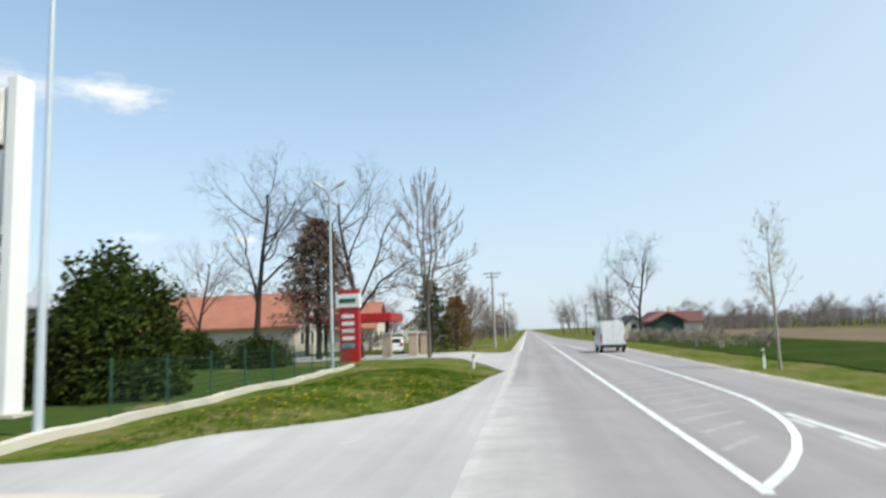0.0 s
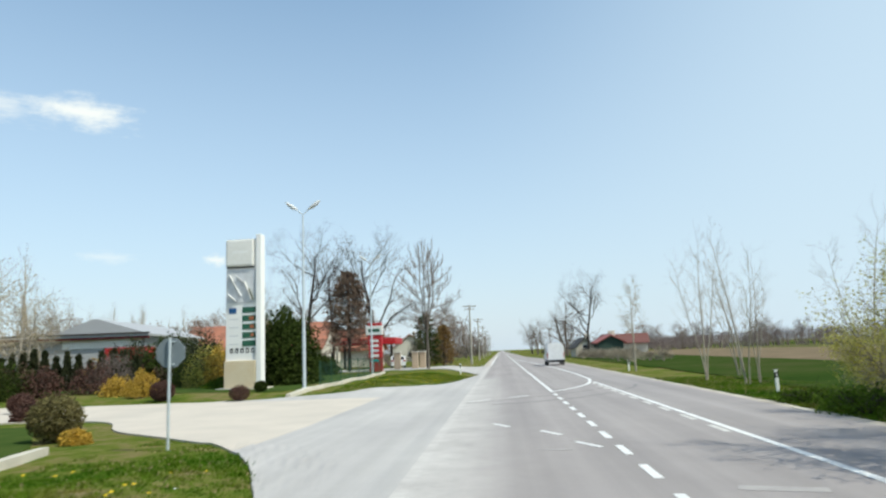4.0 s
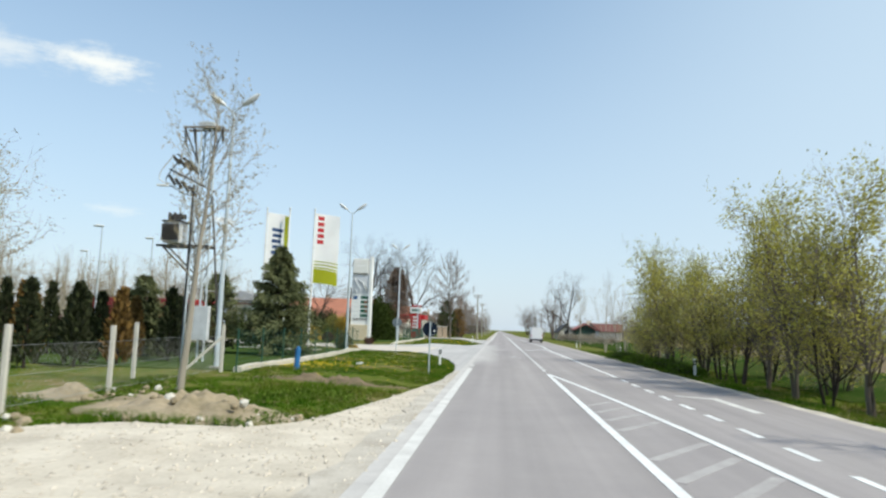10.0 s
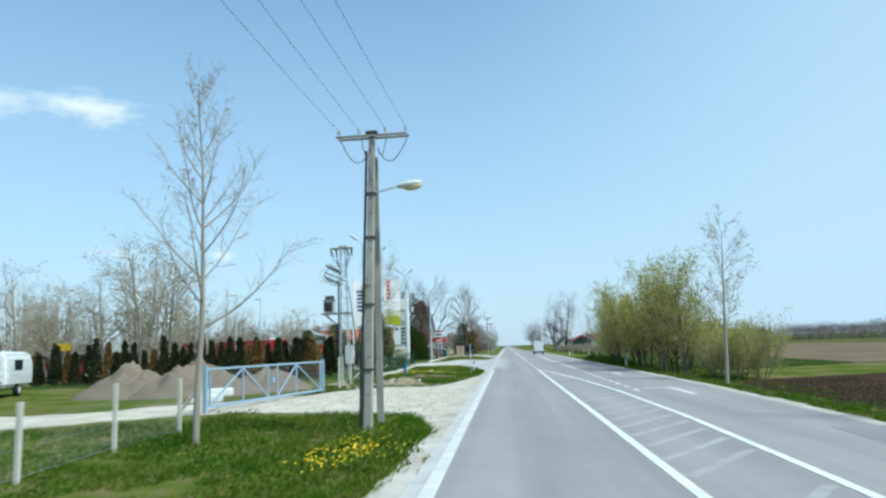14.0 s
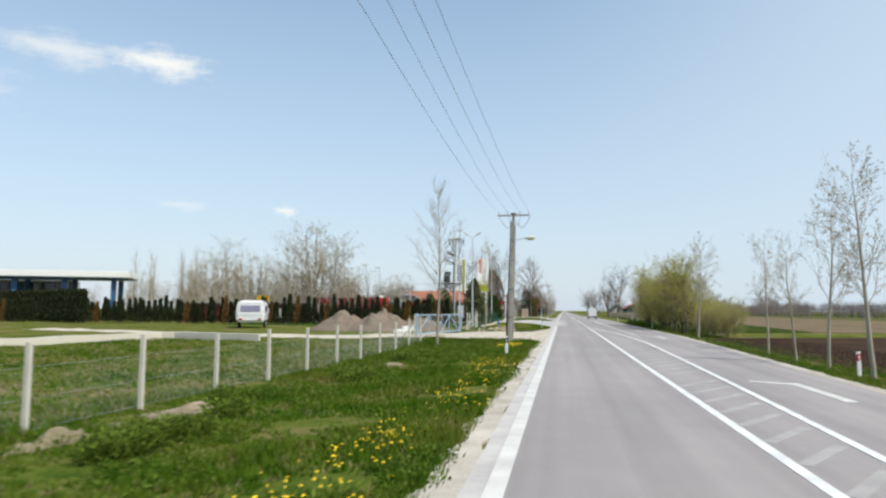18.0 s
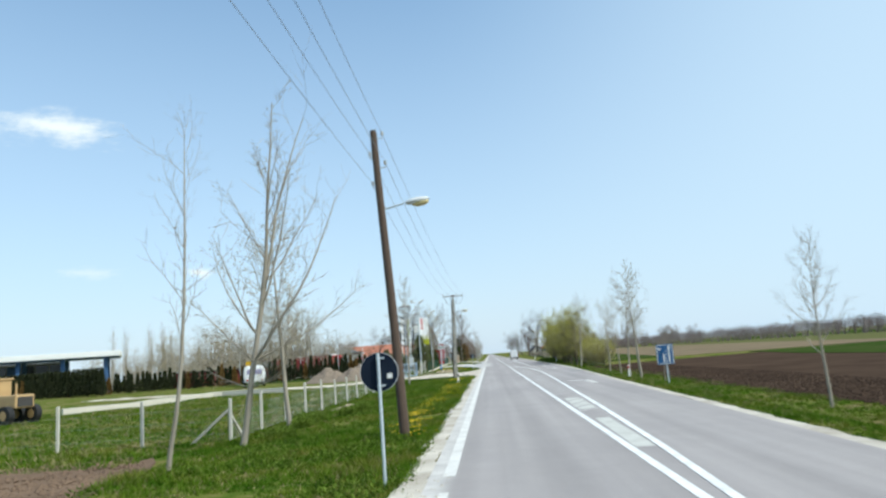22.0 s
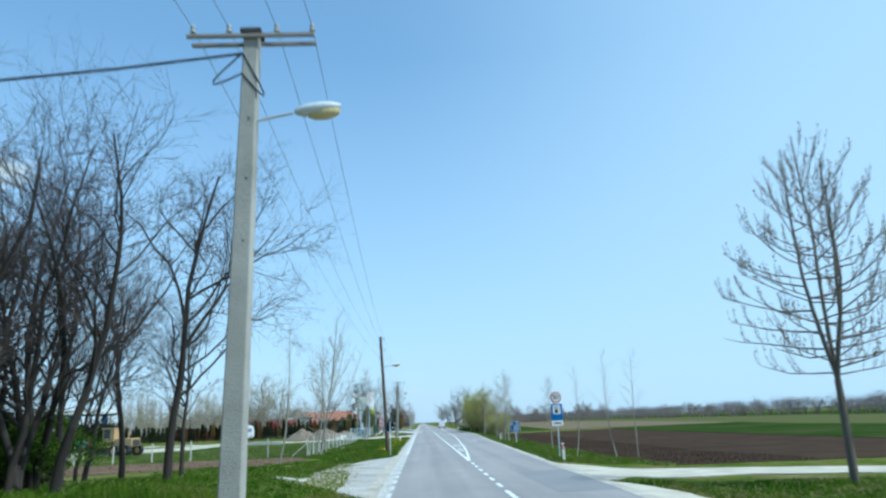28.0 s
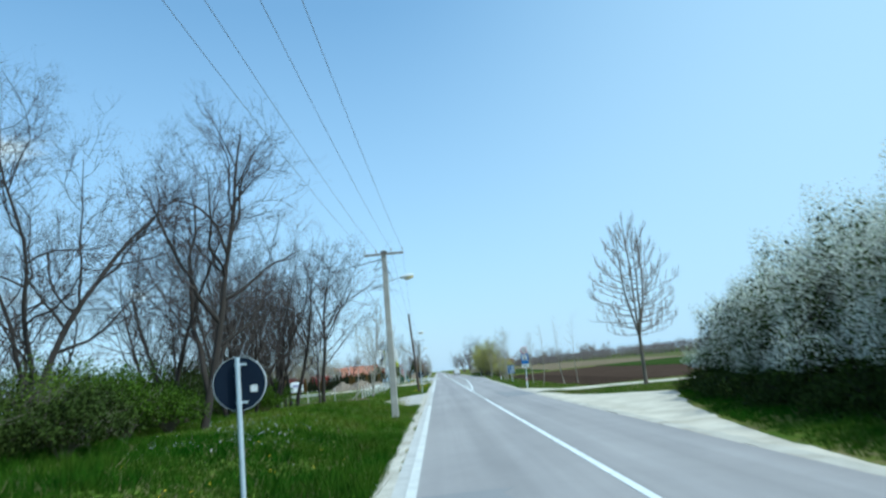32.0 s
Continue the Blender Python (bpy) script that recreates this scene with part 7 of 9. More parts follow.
part("drawbar", rods(((-0.4, 1.2, 1.05), (0, 3.7, 1.2), 0.09), ((0.4, 1.2, 1.05), (0, 3.7, 1.2), 0.09)), MACHINE_OCHRE, gr)
part("front_axle", boxes((-1.0, 1.0, 3.4, 3.6, 0.55, 0.8), (-0.2, 0.2, 3.4, 3.7, 0.7, 1.5), bevel=0.03), MACHINE_OCHRE, gr)
for s in (-1, 1):
    part("lift_strut", rods(((s * 0.35, 0.9, 1.7), (s * 0.9, 1.3, 0.8), 0.06)), STEEL_DARK, gr)
    for y in (-3.0, -1.55, 3.5):
        wheel(gr, s * 1.0, y, 0.62, 0.4, rim=MACHINE_OCHRE)
ex = thing("excavator", -43.1, -76.1, height(-43.1, -76.1), 114, "teal and white tracked excavator beside a gravel pile", "construction machine", scale=1.12)
for s in (-1, 1):
    part("track", boxes((s * 1.0 - 0.28, s * 1.0 + 0.28, -1.7, 1.7, 0.0, 0.8), bevel=0.25), RUBBER, ex)
up_ = part("upper_body", boxes((-1.25, 1.25, -2.1, 0.5, 0.95, 1.7), bevel=0.12), MACHINE_TEAL, ex)
part("counterweight", boxes((-1.2, 1.2, -2.4, -1.95, 0.95, 1.85), bevel=0.15), MACHINE_TEAL, up_)
cb = part("cab", boxes((-1.3, -0.3, -0.3, 1.5, 1.0, 1.5), (-1.3, -0.3, -0.3, -0.12, 1.45, 2.8), (-1.3, -0.3, 0.45, 0.6, 1.45, 2.75), (-1.3, -0.3, 1.4, 1.5, 1.45, 2.75), (-1.32, -0.28, -0.35, 1.55, 2.72, 2.86), bevel=0.04), VAN_WHITE, ex, "white driver's cab")
part("window", boxes((-1.27, -0.33, -0.2, 1.46, 1.5, 2.72)), WINDOW_DARK, cb)
bm = bmesh.new()
beam(bm, (0.2, 0.6, 1.3), (0.2, 2.5, 2.35), 0.42, 0.9)
beam(bm, (0.2, 2.2, 2.35), (0.2, 7.4, 2.75), 0.38, 0.72)
part("boom", bm, MACHINE_TEAL, ex)
part("boom_cylinder", rods(((0.2, 0.9, 1.0), (0.2, 2.9, 2.1), 0.09)), STEEL_DARK, ex)
bm = bmesh.new()
beam(bm, (0.2, 7.2, 2.9), (0.2, 7.9, 0.8), 0.3, 0.42)
arm = part("dipper_arm", bm, MACHINE_TEAL, ex)
part("bucket", boxes((-0.25, 0.65, 7.5, 8.2, 0.1, 0.95), bevel=0.14), STEEL_DARK, arm)
tk = thing("tipper_truck", -47.6, -77.2, height(-47.6, -77.2), 116, "dull red tipper truck parked beside the excavator", "truck", scale=1.1)
part("chassis", boxes((-0.45, 0.45, -3.2, 3.6, 0.7, 1.0), bevel=0.03), STEEL_DARK, tk)
bed = part("tipper_body", boxes((-1.2, 1.2, -3.2, 1.3, 1.05, 2.05), bevel=0.05), MACHINE_RED, tk)
for k in range(5):
    part("rib", boxes((1.19, 1.27, -3.0 + k * 0.98, -2.9 + k * 0.98, 1.05, 2.05), bevel=0.01), MACHINE_RED, bed)
tc = part("cab", boxes((-1.15, 1.15, 1.6, 3.6, 0.9, 2.6), bevel=0.12), MACHINE_RED, tk)
part("window", boxes((-1.17, 1.17, 2.1, 3.2, 1.75, 2.4)), WINDOW_DARK, tc)
for s in (-1, 1):
    for y in (-2.4, -1.2, 2.7):
        wheel(tk, s * 0.98, y, 0.52, 0.35, rim=STEEL_DARK)
for k, (x, y, tn) in enumerate(((-38.2, -86.6, 62), (-39.4, -87.3, 64), (-40.7, -87.6, 60), (-39.9, -86.0, 66))):
    bm = bmesh.new()
    ring_ = bmesh.ops.create_cone(bm, cap_ends=False, segments=24, radius1=0.46, radius2=0.46, depth=1.3)
    bmesh.ops.solidify(bm, geom=bm.faces[:], thickness=0.1)
    pp = part("concrete_pipe", bm, POST_CONCRETE)
    pp.matrix_basis = pose(x, y, height(x, y) + 0.44, 90, 0, tn)
    tagged(pp, "pale grey concrete drain pipe lying on the grass", "pipe", "concrete drain pipes")
sk = thing("steel_container", -43.2, -71.6, height(-43.2, -71.6), 25, "dark maroon steel container behind the machines", "container")
part("body", boxes((-2.9, 2.0, -1.2, 1.2, 0.15, 2.3), bevel=0.04), MAROON, sk)
for k in range(7):
    part("rib", boxes((-2.7 + 0.7 * k, -2.6 + 0.7 * k, -1.26, -1.19, 0.25, 2.2)), MAROON, sk)
part("roof", boxes((-3.0, 2.1, -1.3, 1.3, 2.3, 2.4), bevel=0.02), MAROON, sk)
tp = thing("block_stack", -39.4, -79.6, height(-39.4, -79.6), 25, "pallet of pale concrete blocks beside the gravel pile", "block stack")
for k in range(8):
    part("block", boxes((-0.9 + 0.46 * (k % 4), -0.48 + 0.46 * (k % 4), -0.4, 0.4, 0.02 + 0.36 * (k // 4), 0.36 + 0.36 * (k // 4)), bevel=0.015), PLASTER, tp)
wall_ = ribbon("low_wall", PLASTER, [(-38, -66), (-30, -53.5), (-22.5, -55.2)], [(-38.3, -65.8), (-30.2, -53.2), (-22.5, -54.9)], across=1, step=1, lift=0.45, skirt=0.6, label="low pale foundation wall in the meadow", category="low wall")

# canopy of the machine hall
cn = thing("canopy_hall", -80, -6, height(-80, -6), 27, "white flat-roofed canopy on dark blue pillars across the meadow", "canopy")
roof = part("roof", boxes((-12.2, 12.2, -5, 5, 6.35, 7.25), bevel=0.05), WHITE_PAINT, cn)
part("soffit", boxes((-11.9, 11.9, -4.7, 4.7, 6.15, 6.35)), CANOPY_BLUE, roof)
for k in range(4):
    for yy in (-3.4, 3.4):
        part("pillar", boxes((-10 + k * 6.6 - 0.35, -10 + k * 6.6 + 0.35, yy - 0.35, yy + 0.35, -0.3, 6.2), bevel=0.03), CANOPY_BLUE, cn)
kiosk = part("kiosk", boxes((-11, 2.8, 4.2, 9, 0, 6.1), bevel=0.05), PLASTER_GREY, cn)
for k in range(6):
    part("kiosk_window", boxes((-10.6 + k * 2.2, -8.6 + k * 2.2, 4.12, 4.2, 1.0, 5.7)), WINDOW_DARK if k % 4 != 2 else CANOPY_BLUE, kiosk)
part("far_roof", boxes((-18, -12.6, 4, 12, 5.2, 5.9), bevel=0.05), WHITE_PAINT, cn)


# ---- buildings ----
def house(x, y, turn, w, d, wall_h, roof_h, label, wall=PLASTER, roof=ROOF_TILE, windows=3, over=0.5):
    ob = thing("house", x, y, height(x, y), turn, label, "house", "houses beyond the trees")
    bm = bmesh.new()
    prism(bm, [(-w / 2, -0.3), (w / 2, -0.3), (w / 2, wall_h), (0, wall_h + roof_h * 0.98), (-w / 2, wall_h)], -d / 2, d / 2)
    part("wall", bm, wall, ob)
    for s in (-1, 1):
        bm = bmesh.new()
        k = over / (w / 2)
        a, b = (s * (w / 2 + over), wall_h - roof_h * k), (0, wall_h + roof_h)
        prism(bm, [a, b, (b[0], b[1] + 0.2), (a[0], a[1] + 0.2)], -d / 2 - over, d / 2 + over)
        part("roof_slope", bm, roof, ob)
    part("chimney", boxes((0.6, 1.2, -0.4, 0.3, wall_h, wall_h + roof_h + 0.9), bevel=0.02), PLASTER, ob)
    for k in range(windows):
        xx = -w / 2 + w * (k + 0.7) / (windows + 0.4)
        wi = part("window", boxes((xx - 0.55, xx + 0.55, -d / 2 - 0.05, -d / 2 + 0.02, 1.0, 2.3)), WHITE_PAINT, ob)
        part("pane", boxes((xx - 0.46, xx + 0.46, -d / 2 - 0.07, -d / 2 - 0.045, 1.08, 2.22)), WINDOW_DARK, wi)
    for k in range(2):
        yy = -d / 4 + k * d / 2
        wi = part("window", boxes((w / 2 - 0.02, w / 2 + 0.05, yy - 0.55, yy + 0.55, 1.0, 2.3)), WHITE_PAINT, ob)
        part("pane", boxes((w / 2 + 0.045, w / 2 + 0.07, yy - 0.46, yy + 0.46, 1.08, 2.22)), WINDOW_DARK, wi)
    return ob


house(-34.8, 76, 90, 11, 19, 3.0, 3.3, "old house with a steep orange tiled roof behind bare trees")
house(-26, 90, 90, 8, 10, 2.8, 2.9, "low house with a red-orange tiled roof")
house(-24, 150, 5, 9, 10, 3, 3.2, "distant house with an orange roof")
house(23, 150, 8, 5.2, 6, 2.6, 1.9, "small shed with a dull red roof in the field", wall=PLASTER_GREY, roof=ROOF_RED, windows=1)
house(17.3, 110, 4, 4.4, 4.0, 2.6, 1.1, "small dark green shed with a red roof beside the field", wall=SHED_GREEN, roof=ROOF_PINK, windows=0)
house(13.6, 119, 10, 3.4, 3.8, 2.0, 1.5, "small white weekend house with a dark roof", wall=PLASTER, roof=STEEL_DARK, windows=1)
house(30, 160, 80, 6, 9, 2.6, 2.0, "long low shed with a dull red roof", roof=ROOF_RED, windows=2)

wh = thing("warehouse", -42, 48, height(-42, 48), 8, "long grey metal warehouse with a shallow roof and red trim", "warehouse")
part("wall", boxes((-16, 7.5, -7, 9, -0.2, 4.2), bevel=0.03), CLAD_GREY, wh)
bm = bmesh.new()
prism(bm, [(-0.5, 4.15), (8.0, 4.15), (8.0, 4.35), (3.6, 5.75), (3.2, 5.75), (-0.5, 4.4)], -7.6, 9.4)
part("gable_roof", bm, CLAD_GREY, wh)
part("eaves_trim", boxes((-16.5, 8.1, -7.7, -7.58, 4.36, 4.5)), STEEL_DARK, wh)
part("flat_roof", boxes((-16.4, -0.4, -7.4, 9.3, 4.2, 4.45), bevel=0.03), GREY_PANEL, wh)
part("red_trim", boxes((-16.45, 8.0, -7.5, -7.38, 3.95, 4.2)), DARK_RED, wh)
for k in range(7):
    part("cladding_rib", boxes((-15 + k * 3.2, -14.9 + k * 3.2, -7.06, -7.0, 0, 3.95)), GREY_PANEL, wh)
gable = part("gable_panel", boxes((0.4, 7.2, -7.08, -7.0, 3.2, 4.1)), WHITE_PAINT, wh)

tr = thing("lorry", -38.5, 23.5, height(-38, 23), 4, "red articulated lorry with a curtain-sided trailer parked in the yard", "lorry")
part("trailer", boxes((-10.5, 1.6, -1.25, 1.25, 1.15, 3.75), bevel=0.06), DARK_RED, tr)
cabn = part("cab", boxes((2.3, 4.4, -1.2, 1.2, 0.9, 3.7), bevel=0.18), TRUCK_RED, tr)
part("windscreen", boxes((4.36, 4.44, -1.05, 1.05, 2.1, 3.1), bevel=0.02), WINDOW_DARK, cabn)
part("side_window", boxes((3.3, 4.1, -1.23, -1.19, 2.2, 2.95)), WINDOW_DARK, cabn)
part("spoiler", boxes((2.2, 3.2, -1.15, 1.15, 3.7, 4.1), bevel=0.1), WHITE_PAINT, cabn)
part("chassis", boxes((-10, 4, -0.5, 0.5, 0.7, 1.15)), STEEL_DARK, tr)
for xx in (-9.0, -7.7, -6.4, 2.2, 3.6):
    for s in (-1, 1):
        t = part("wheel", rods(((xx, s * 1.05 - 0.17, 0.5), (xx, s * 1.05 + 0.17, 0.5), 0.5), sides=18), RUBBER, tr)
        part("rim", rods(((xx, s * 1.05 - 0.19, 0.5), (xx, s * 1.05 + 0.19, 0.5), 0.28), sides=14), LAMP_SHELL, t)
rb = thing("red_container", -31.5, 36, height(-31, 36), 5, "bright red machine under a shelter beside the warehouse", "container")
part("body", boxes((-1.5, 1.5, -1.2, 1.2, 0.2, 3.0), bevel=0.08), TRUCK_RED, rb)
part("skid", boxes((-1.4, 1.4, -1.0, 1.0, -0.1, 0.2)), STEEL_DARK, rb)
rs = thing("long_red_shed", -52, -8, height(-52, -8), 12, "long low dark red shed behind the thuja hedge", "shed")
part("wall", boxes((-3, 16, -3, 3, -0.2, 2.2), bevel=0.03), DARK_RED, rs)
part("roof", boxes((-3.4, 16.4, -3.4, 3.4, 2.2, 2.42), bevel=0.03), STEEL_DARK, rs)
part("white_door", boxes((8, 11.5, -3.06, -3.0, 0.3, 1.7)), WHITE_PAINT, rs)

# second station totem and gate beside the far drive
tt = thing("station_totem", -14.4, 50.5, height(-14.4, 50.5), -4, "red fuel station totem with a white head and price bars", "sign pylon")
part("body", boxes((-0.72, 0.62, -0.2, 0.2, -0.1, 4.75), bevel=0.03), TRUCK_RED, tt)
hp = part("head_panel", boxes((-0.95, 0.7, -0.26, 0.26, 3.55, 4.45), bevel=0.03), SIGN_WHITE, tt)
part("logo_bar", boxes((-0.7, 0.45, -0.275, -0.258, 3.85, 4.15)), DISPLAY_GREEN, hp)
for k in range(5):
    part("price_bar", boxes((-0.55, 0.3, -0.22, -0.2, 2.85 - k * 0.48, 3.1 - k * 0.48)), (SIGN_WHITE, SIGN_WHITE, GREY_PANEL, SIGN_WHITE, MACHINE_TEAL)[k], tt)
for x, y in ((-13.3, 57.0), (-11.6, 58.8), (-10.9, 60.0)):
    p = thing("gate_pillar", x, y, height(x, y), 0, "stone-faced gate pillar with a flat cap", "gate pillar", "gate pillars of the far drive")
    part("shaft", boxes((-0.32, 0.32, -0.32, 0.32, -0.1, 1.75), bevel=0.02), BRICK_PILLAR, p)
    part("cap", boxes((-0.4, 0.4, -0.4, 0.4, 1.75, 1.87), bevel=0.02), POST_CONCRETE, p)
car = thing("parked_car", -14.6, 66, height(-14, 66), 10, "white hatchback car parked behind the gate pillars", "car")
bm = bmesh.new()
prism(bm, [(-2.0, 0.3), (2.0, 0.3), (2.05, 0.75), (1.5, 0.95), (0.9, 1.45), (-1.2, 1.48), (-1.9, 0.98)], -0.85, 0.85, "yz")
bmesh.ops.bevel(bm, geom=bm.edges[:], offset=0.08, segments=2, affect="EDGES")
part("body", bm, VAN_WHITE, car)
part("rear_window", boxes((-0.66, 0.66, -1.86, -1.3, 1.0, 1.36), bevel=0.03), WINDOW_DARK, car)
for s in (-1, 1):
    for yy in (-1.25, 1.3):
        wheel(car, s * 0.75, yy, 0.31, 0.2)
    part("tail_lamp", boxes((s * 0.7 - 0.12, s * 0.7 + 0.12, -2.03, -1.9, 0.8, 0.98), bevel=0.01), TAIL_RED, car)
ac = thing("station_canopy", -19.0, 70, height(-19, 70), 0, "low red fuel station canopy behind the gate", "canopy")
part("roof", boxes((-4, 4, -3, 3, 2.9, 3.7), bevel=0.05), TRUCK_RED, ac)
for s in (-1, 1):
    part("pillar", boxes((s * 3 - 0.15, s * 3 + 0.15, -0.15, 0.15, 0, 2.9)), STEEL_DARK, ac)
yl = thing("yellow_sign_box", -38, -21, height(-38, -21), 10, "small yellow sign box on a post above the hedge", "sign")
part("box", boxes((-0.7, 0.7, -0.2, 0.2, 2.7, 3.3), bevel=0.03), material("sign_yellow", (0.75, 0.45, 0.02), 0.5, bump=0), yl)
part("post", rods(((0, 0, -0.1), (0, 0, 2.7), 0.06)), STEEL_DARK, yl)


# ---- trees and shrubs ----
POPLAR_LABEL = "young slender poplar with bare pale branches on the verge"
buds = (BUD, 2600, 0.06, 0.5, 0.03, (2, 3))
tree_a = plant_tree("poplar_tree", -9.95, -33.6, 7.6, YOUNG_POPLAR, 0.10, 12, POPLAR_LABEL, BARK_PALE, TWIG_PALE, ways=((0.02, 0.02, 1),), leaf=buds, group="young poplars along the road", split_level=2)
tree_b = plant_tree("poplar_tree", 8.2, -66.3, 6.9, YOUNG_POPLAR, 0.08, 23, POPLAR_LABEL, BARK_PALE, TWIG_PALE, leaf=(BUD, 1800, 0.055, 0.5, 0.03, (2, 3)), group="young poplars along the road")
tree_c = plant_tree("poplar_tree", -10.55, -115.9, 8.0, SPARSE_POPLAR, 0.058, 37, POPLAR_LABEL, BARK_PALE, TWIG_PALE, group="young poplars along the road", ways=((0.2, 0.02, 1),))
SPLIT_LIMBS = [(2.1, 30, 78, 8.8, 0.065), (2.3, 0, 46, 6.0, 0.05), (2.4, 20, 18, 4.2, 0.034), (4.0, -20, 60, 5.0, 0.04), (2.1, 180, 36, 2.8, 0.03), (3.2, 160, 50, 3.0, 0.03), (3.1, 250, 50, 3.6, 0.034), (5.0, 100, 56, 3.2, 0.03), (5.4, 200, 58, 2.6, 0.026), (6.4, 10, 62, 2.8, 0.026), (7.2, 300, 62, 2.4, 0.024), (2.6, 320, 34, 3.6, 0.034), (4.6, 30, 52, 3.6, 0.03),
               (1.7, 172, 6, 2.2, 0.018), (1.9, 200, 10, 1.9, 0.017), (1.8, -8, 4, 2.3, 0.018), (2.0, 22, 10, 2.0, 0.017), (1.7, 95, 8, 1.8, 0.016), (2.0, 270, 6, 2.0, 0.016), (1.6, 340, 0, 1.9, 0.016), (2.1, 145, 16, 2.0, 0.016)]
SPLIT_SPEC = [(14, 0.025, 0.015, 6, 0.62, 40, 0.2, 0.4, 0.12), (9, 0.06, 0.09, 12, 0.18, 40, 0.24, 0.34, 0.2), (4, 0.14, 0.08, 4, 0.3, 38, 0.5, 0.6, 0.4), (2, 0.2, 0.05, 0, 0, 0, 0, 0, 0.5)]
tree_d = limbed_tree("poplar_tree", -10.6, -99.6, 11.4, (0.17, 0.02, 1), 0.11, SPLIT_LIMBS, SPLIT_SPEC, 43, "large bare poplar with a forked pale trunk and low dead twigs", BARK_PALE, TWIG_PALE, (BUD, 1100, 0.055), "young poplars along the road")
tree_e = limbed_tree("poplar_tree", -10.4, -56.0, 9.5, (0.02, 0.02, 1), 0.095, [(2.6 + 0.36 * k, 137.5 * k + 20, 34 + 1.1 * k, 3.4 - 0.12 * k, 0.03 - 0.001 * k) for k in range(19)], SPLIT_SPEC, 45, "tall slender poplar with wide bare pale branches beside the gate", BARK_PALE, TWIG_PALE, (BUD, 900, 0.05), "young poplars along the road")
slim = plant_tree("poplar_tree", 8.7, 22.0, 7.8, SPARSE_POPLAR, 0.055, 44, "bare many-stemmed poplar at the field edge", BARK_PALE, TWIG_PALE, stems=3, ways=((0.03, 0.05, 1), (0.12, 0.1, 1), (-0.12, 0.0, 1)), spread=0.4, group="young poplars along the road")
again(tree_c, -10.0, -105.9, 350, 1.0, 1.02)
again(tree_a, -11.0, -93.1, 200, 1.1, 1.0)
for x, y, t, s in ((8.0, -39.4, 10, 1.0), (8.1, -58.1, 140, 0.86), (8.4, -61.6, 260, 0.8), (8.15, -70.6, 190, 1.0), (8.3, -76.6, 20, 0.4), (8.05, 37.6, 70, 0.85)):
    again((tree_a, tree_b)[int(t) % 20 == 0], x, y, t, s)
again(tree_e, 8.4, -97.6, 80, 0.58)
again(tree_c, 7.6, -110.3, 10, 0.72)
again(tree_c, 8.9, -115.2, 150, 0.75)
again(tree_c, 10.1, -115.4, 250, 0.75)
for x, y, t, s in ((9.3, 17.2, 90, 0.95), (10.1, 17.9, 200, 0.7), (12.2, 12.0, 300, 0.9), (11.4, 24.5, 120, 0.75)):
    again(slim, x, y, t, s)

candle_label = "bare round-crowned poplar with upright brown catkin twigs"
candle = upright_poplar("poplar_tree", 10.5, -135.2, 11.3, 52, candle_label, 3.2)
again(candle, -9.6, 53.5, 120, 1.2, 1.0)

# willows with new leaves along the right verge
WL = "leafing willow with fresh yellow-green leaves at the road edge"
wl_a = plant_tree("willow_tree", 9.0, -28.4, 7.2, WILLOW, 0.085, 61, WL, BARK_GREY, TWIG_GREY, stems=3, lean=0.12, spread=0.4, leaf=(LEAF_SPRING, 5600, 0.11, 0.55, 0.1, (2, 3)), group="willows beside the road")
wl_b = plant_tree("willow_tree", 8.8, -15.0, 5.6, WILLOW, 0.065, 67, WL, BARK_DARK, TWIG_GREY, stems=4, lean=0.22, spread=0.5, leaf=(LEAF_SPRING, 5400, 0.105, 0.55, 0.12, (2, 3)), group="willows beside the road")
wl_c = plant_tree("willow_tree", 11.0, -31.8, 3.6, WILLOW, 0.04, 64, "low bushy willow with pale yellow-green leaves", BARK_GREY, TWIG_PALE, stems=7, lean=0.5, spread=0.9, leaf=(LEAF_SPRING, 4500, 0.09, 0.5, 0.14, (2, 3)), group="willows beside the road")
for x, y, t, s, src in ((7.7, -23.6, 100, 0.98, wl_a), (7.9, -20.0, 220, 1.0, wl_a), (7.8, -25.8, 40, 0.95, wl_b), (7.7, -17.6, 160, 1.02, wl_b), (7.9, -12.0, 280, 1.05, wl_b), (7.7, -9.0, 330, 0.98, wl_b), (7.9, -6.4, 90, 0.98, wl_a), (7.9, -3.0, 200, 0.9, wl_a), (8.3, -0.6, 250, 0.8, wl_b), (8.4, 2.0, 15, 0.72, wl_b), (9.6, -22.0, 130, 0.95, wl_b), (9.8, -15.5, 60, 0.95, wl_b), (9.6, -8.0, 310, 0.95, wl_b), 
                        (8.8, -30.6, 20, 0.9, wl_c), (10.6, -29.0, 140, 1.1, wl_c), (10.9, -32.6, 250, 0.9, wl_c), (9.2, 4.5, 190, 0.9, wl_c), (11.4, -19.0, 300, 1.1, wl_c), (11.2, -12.0, 10, 1.1, wl_c), (10.8, -4.5, 120, 1.0, wl_c), (10.4, 8.5, 220, 0.75, wl_c)):
    again(src, x + (1.1 if y < -10 else 0.5), y, t, s)

for i in range(11):
    y = 6.5 - 2.1 * i
    shrub("undergrowth", 7.4 + 0.35 * math.sin(i * 2.3), y, 0.45 + 0.12 * (i % 3), 1.15, 160 + i, "low dark green undergrowth below the willows", LEAF_GREEN, 1500, 0.09)

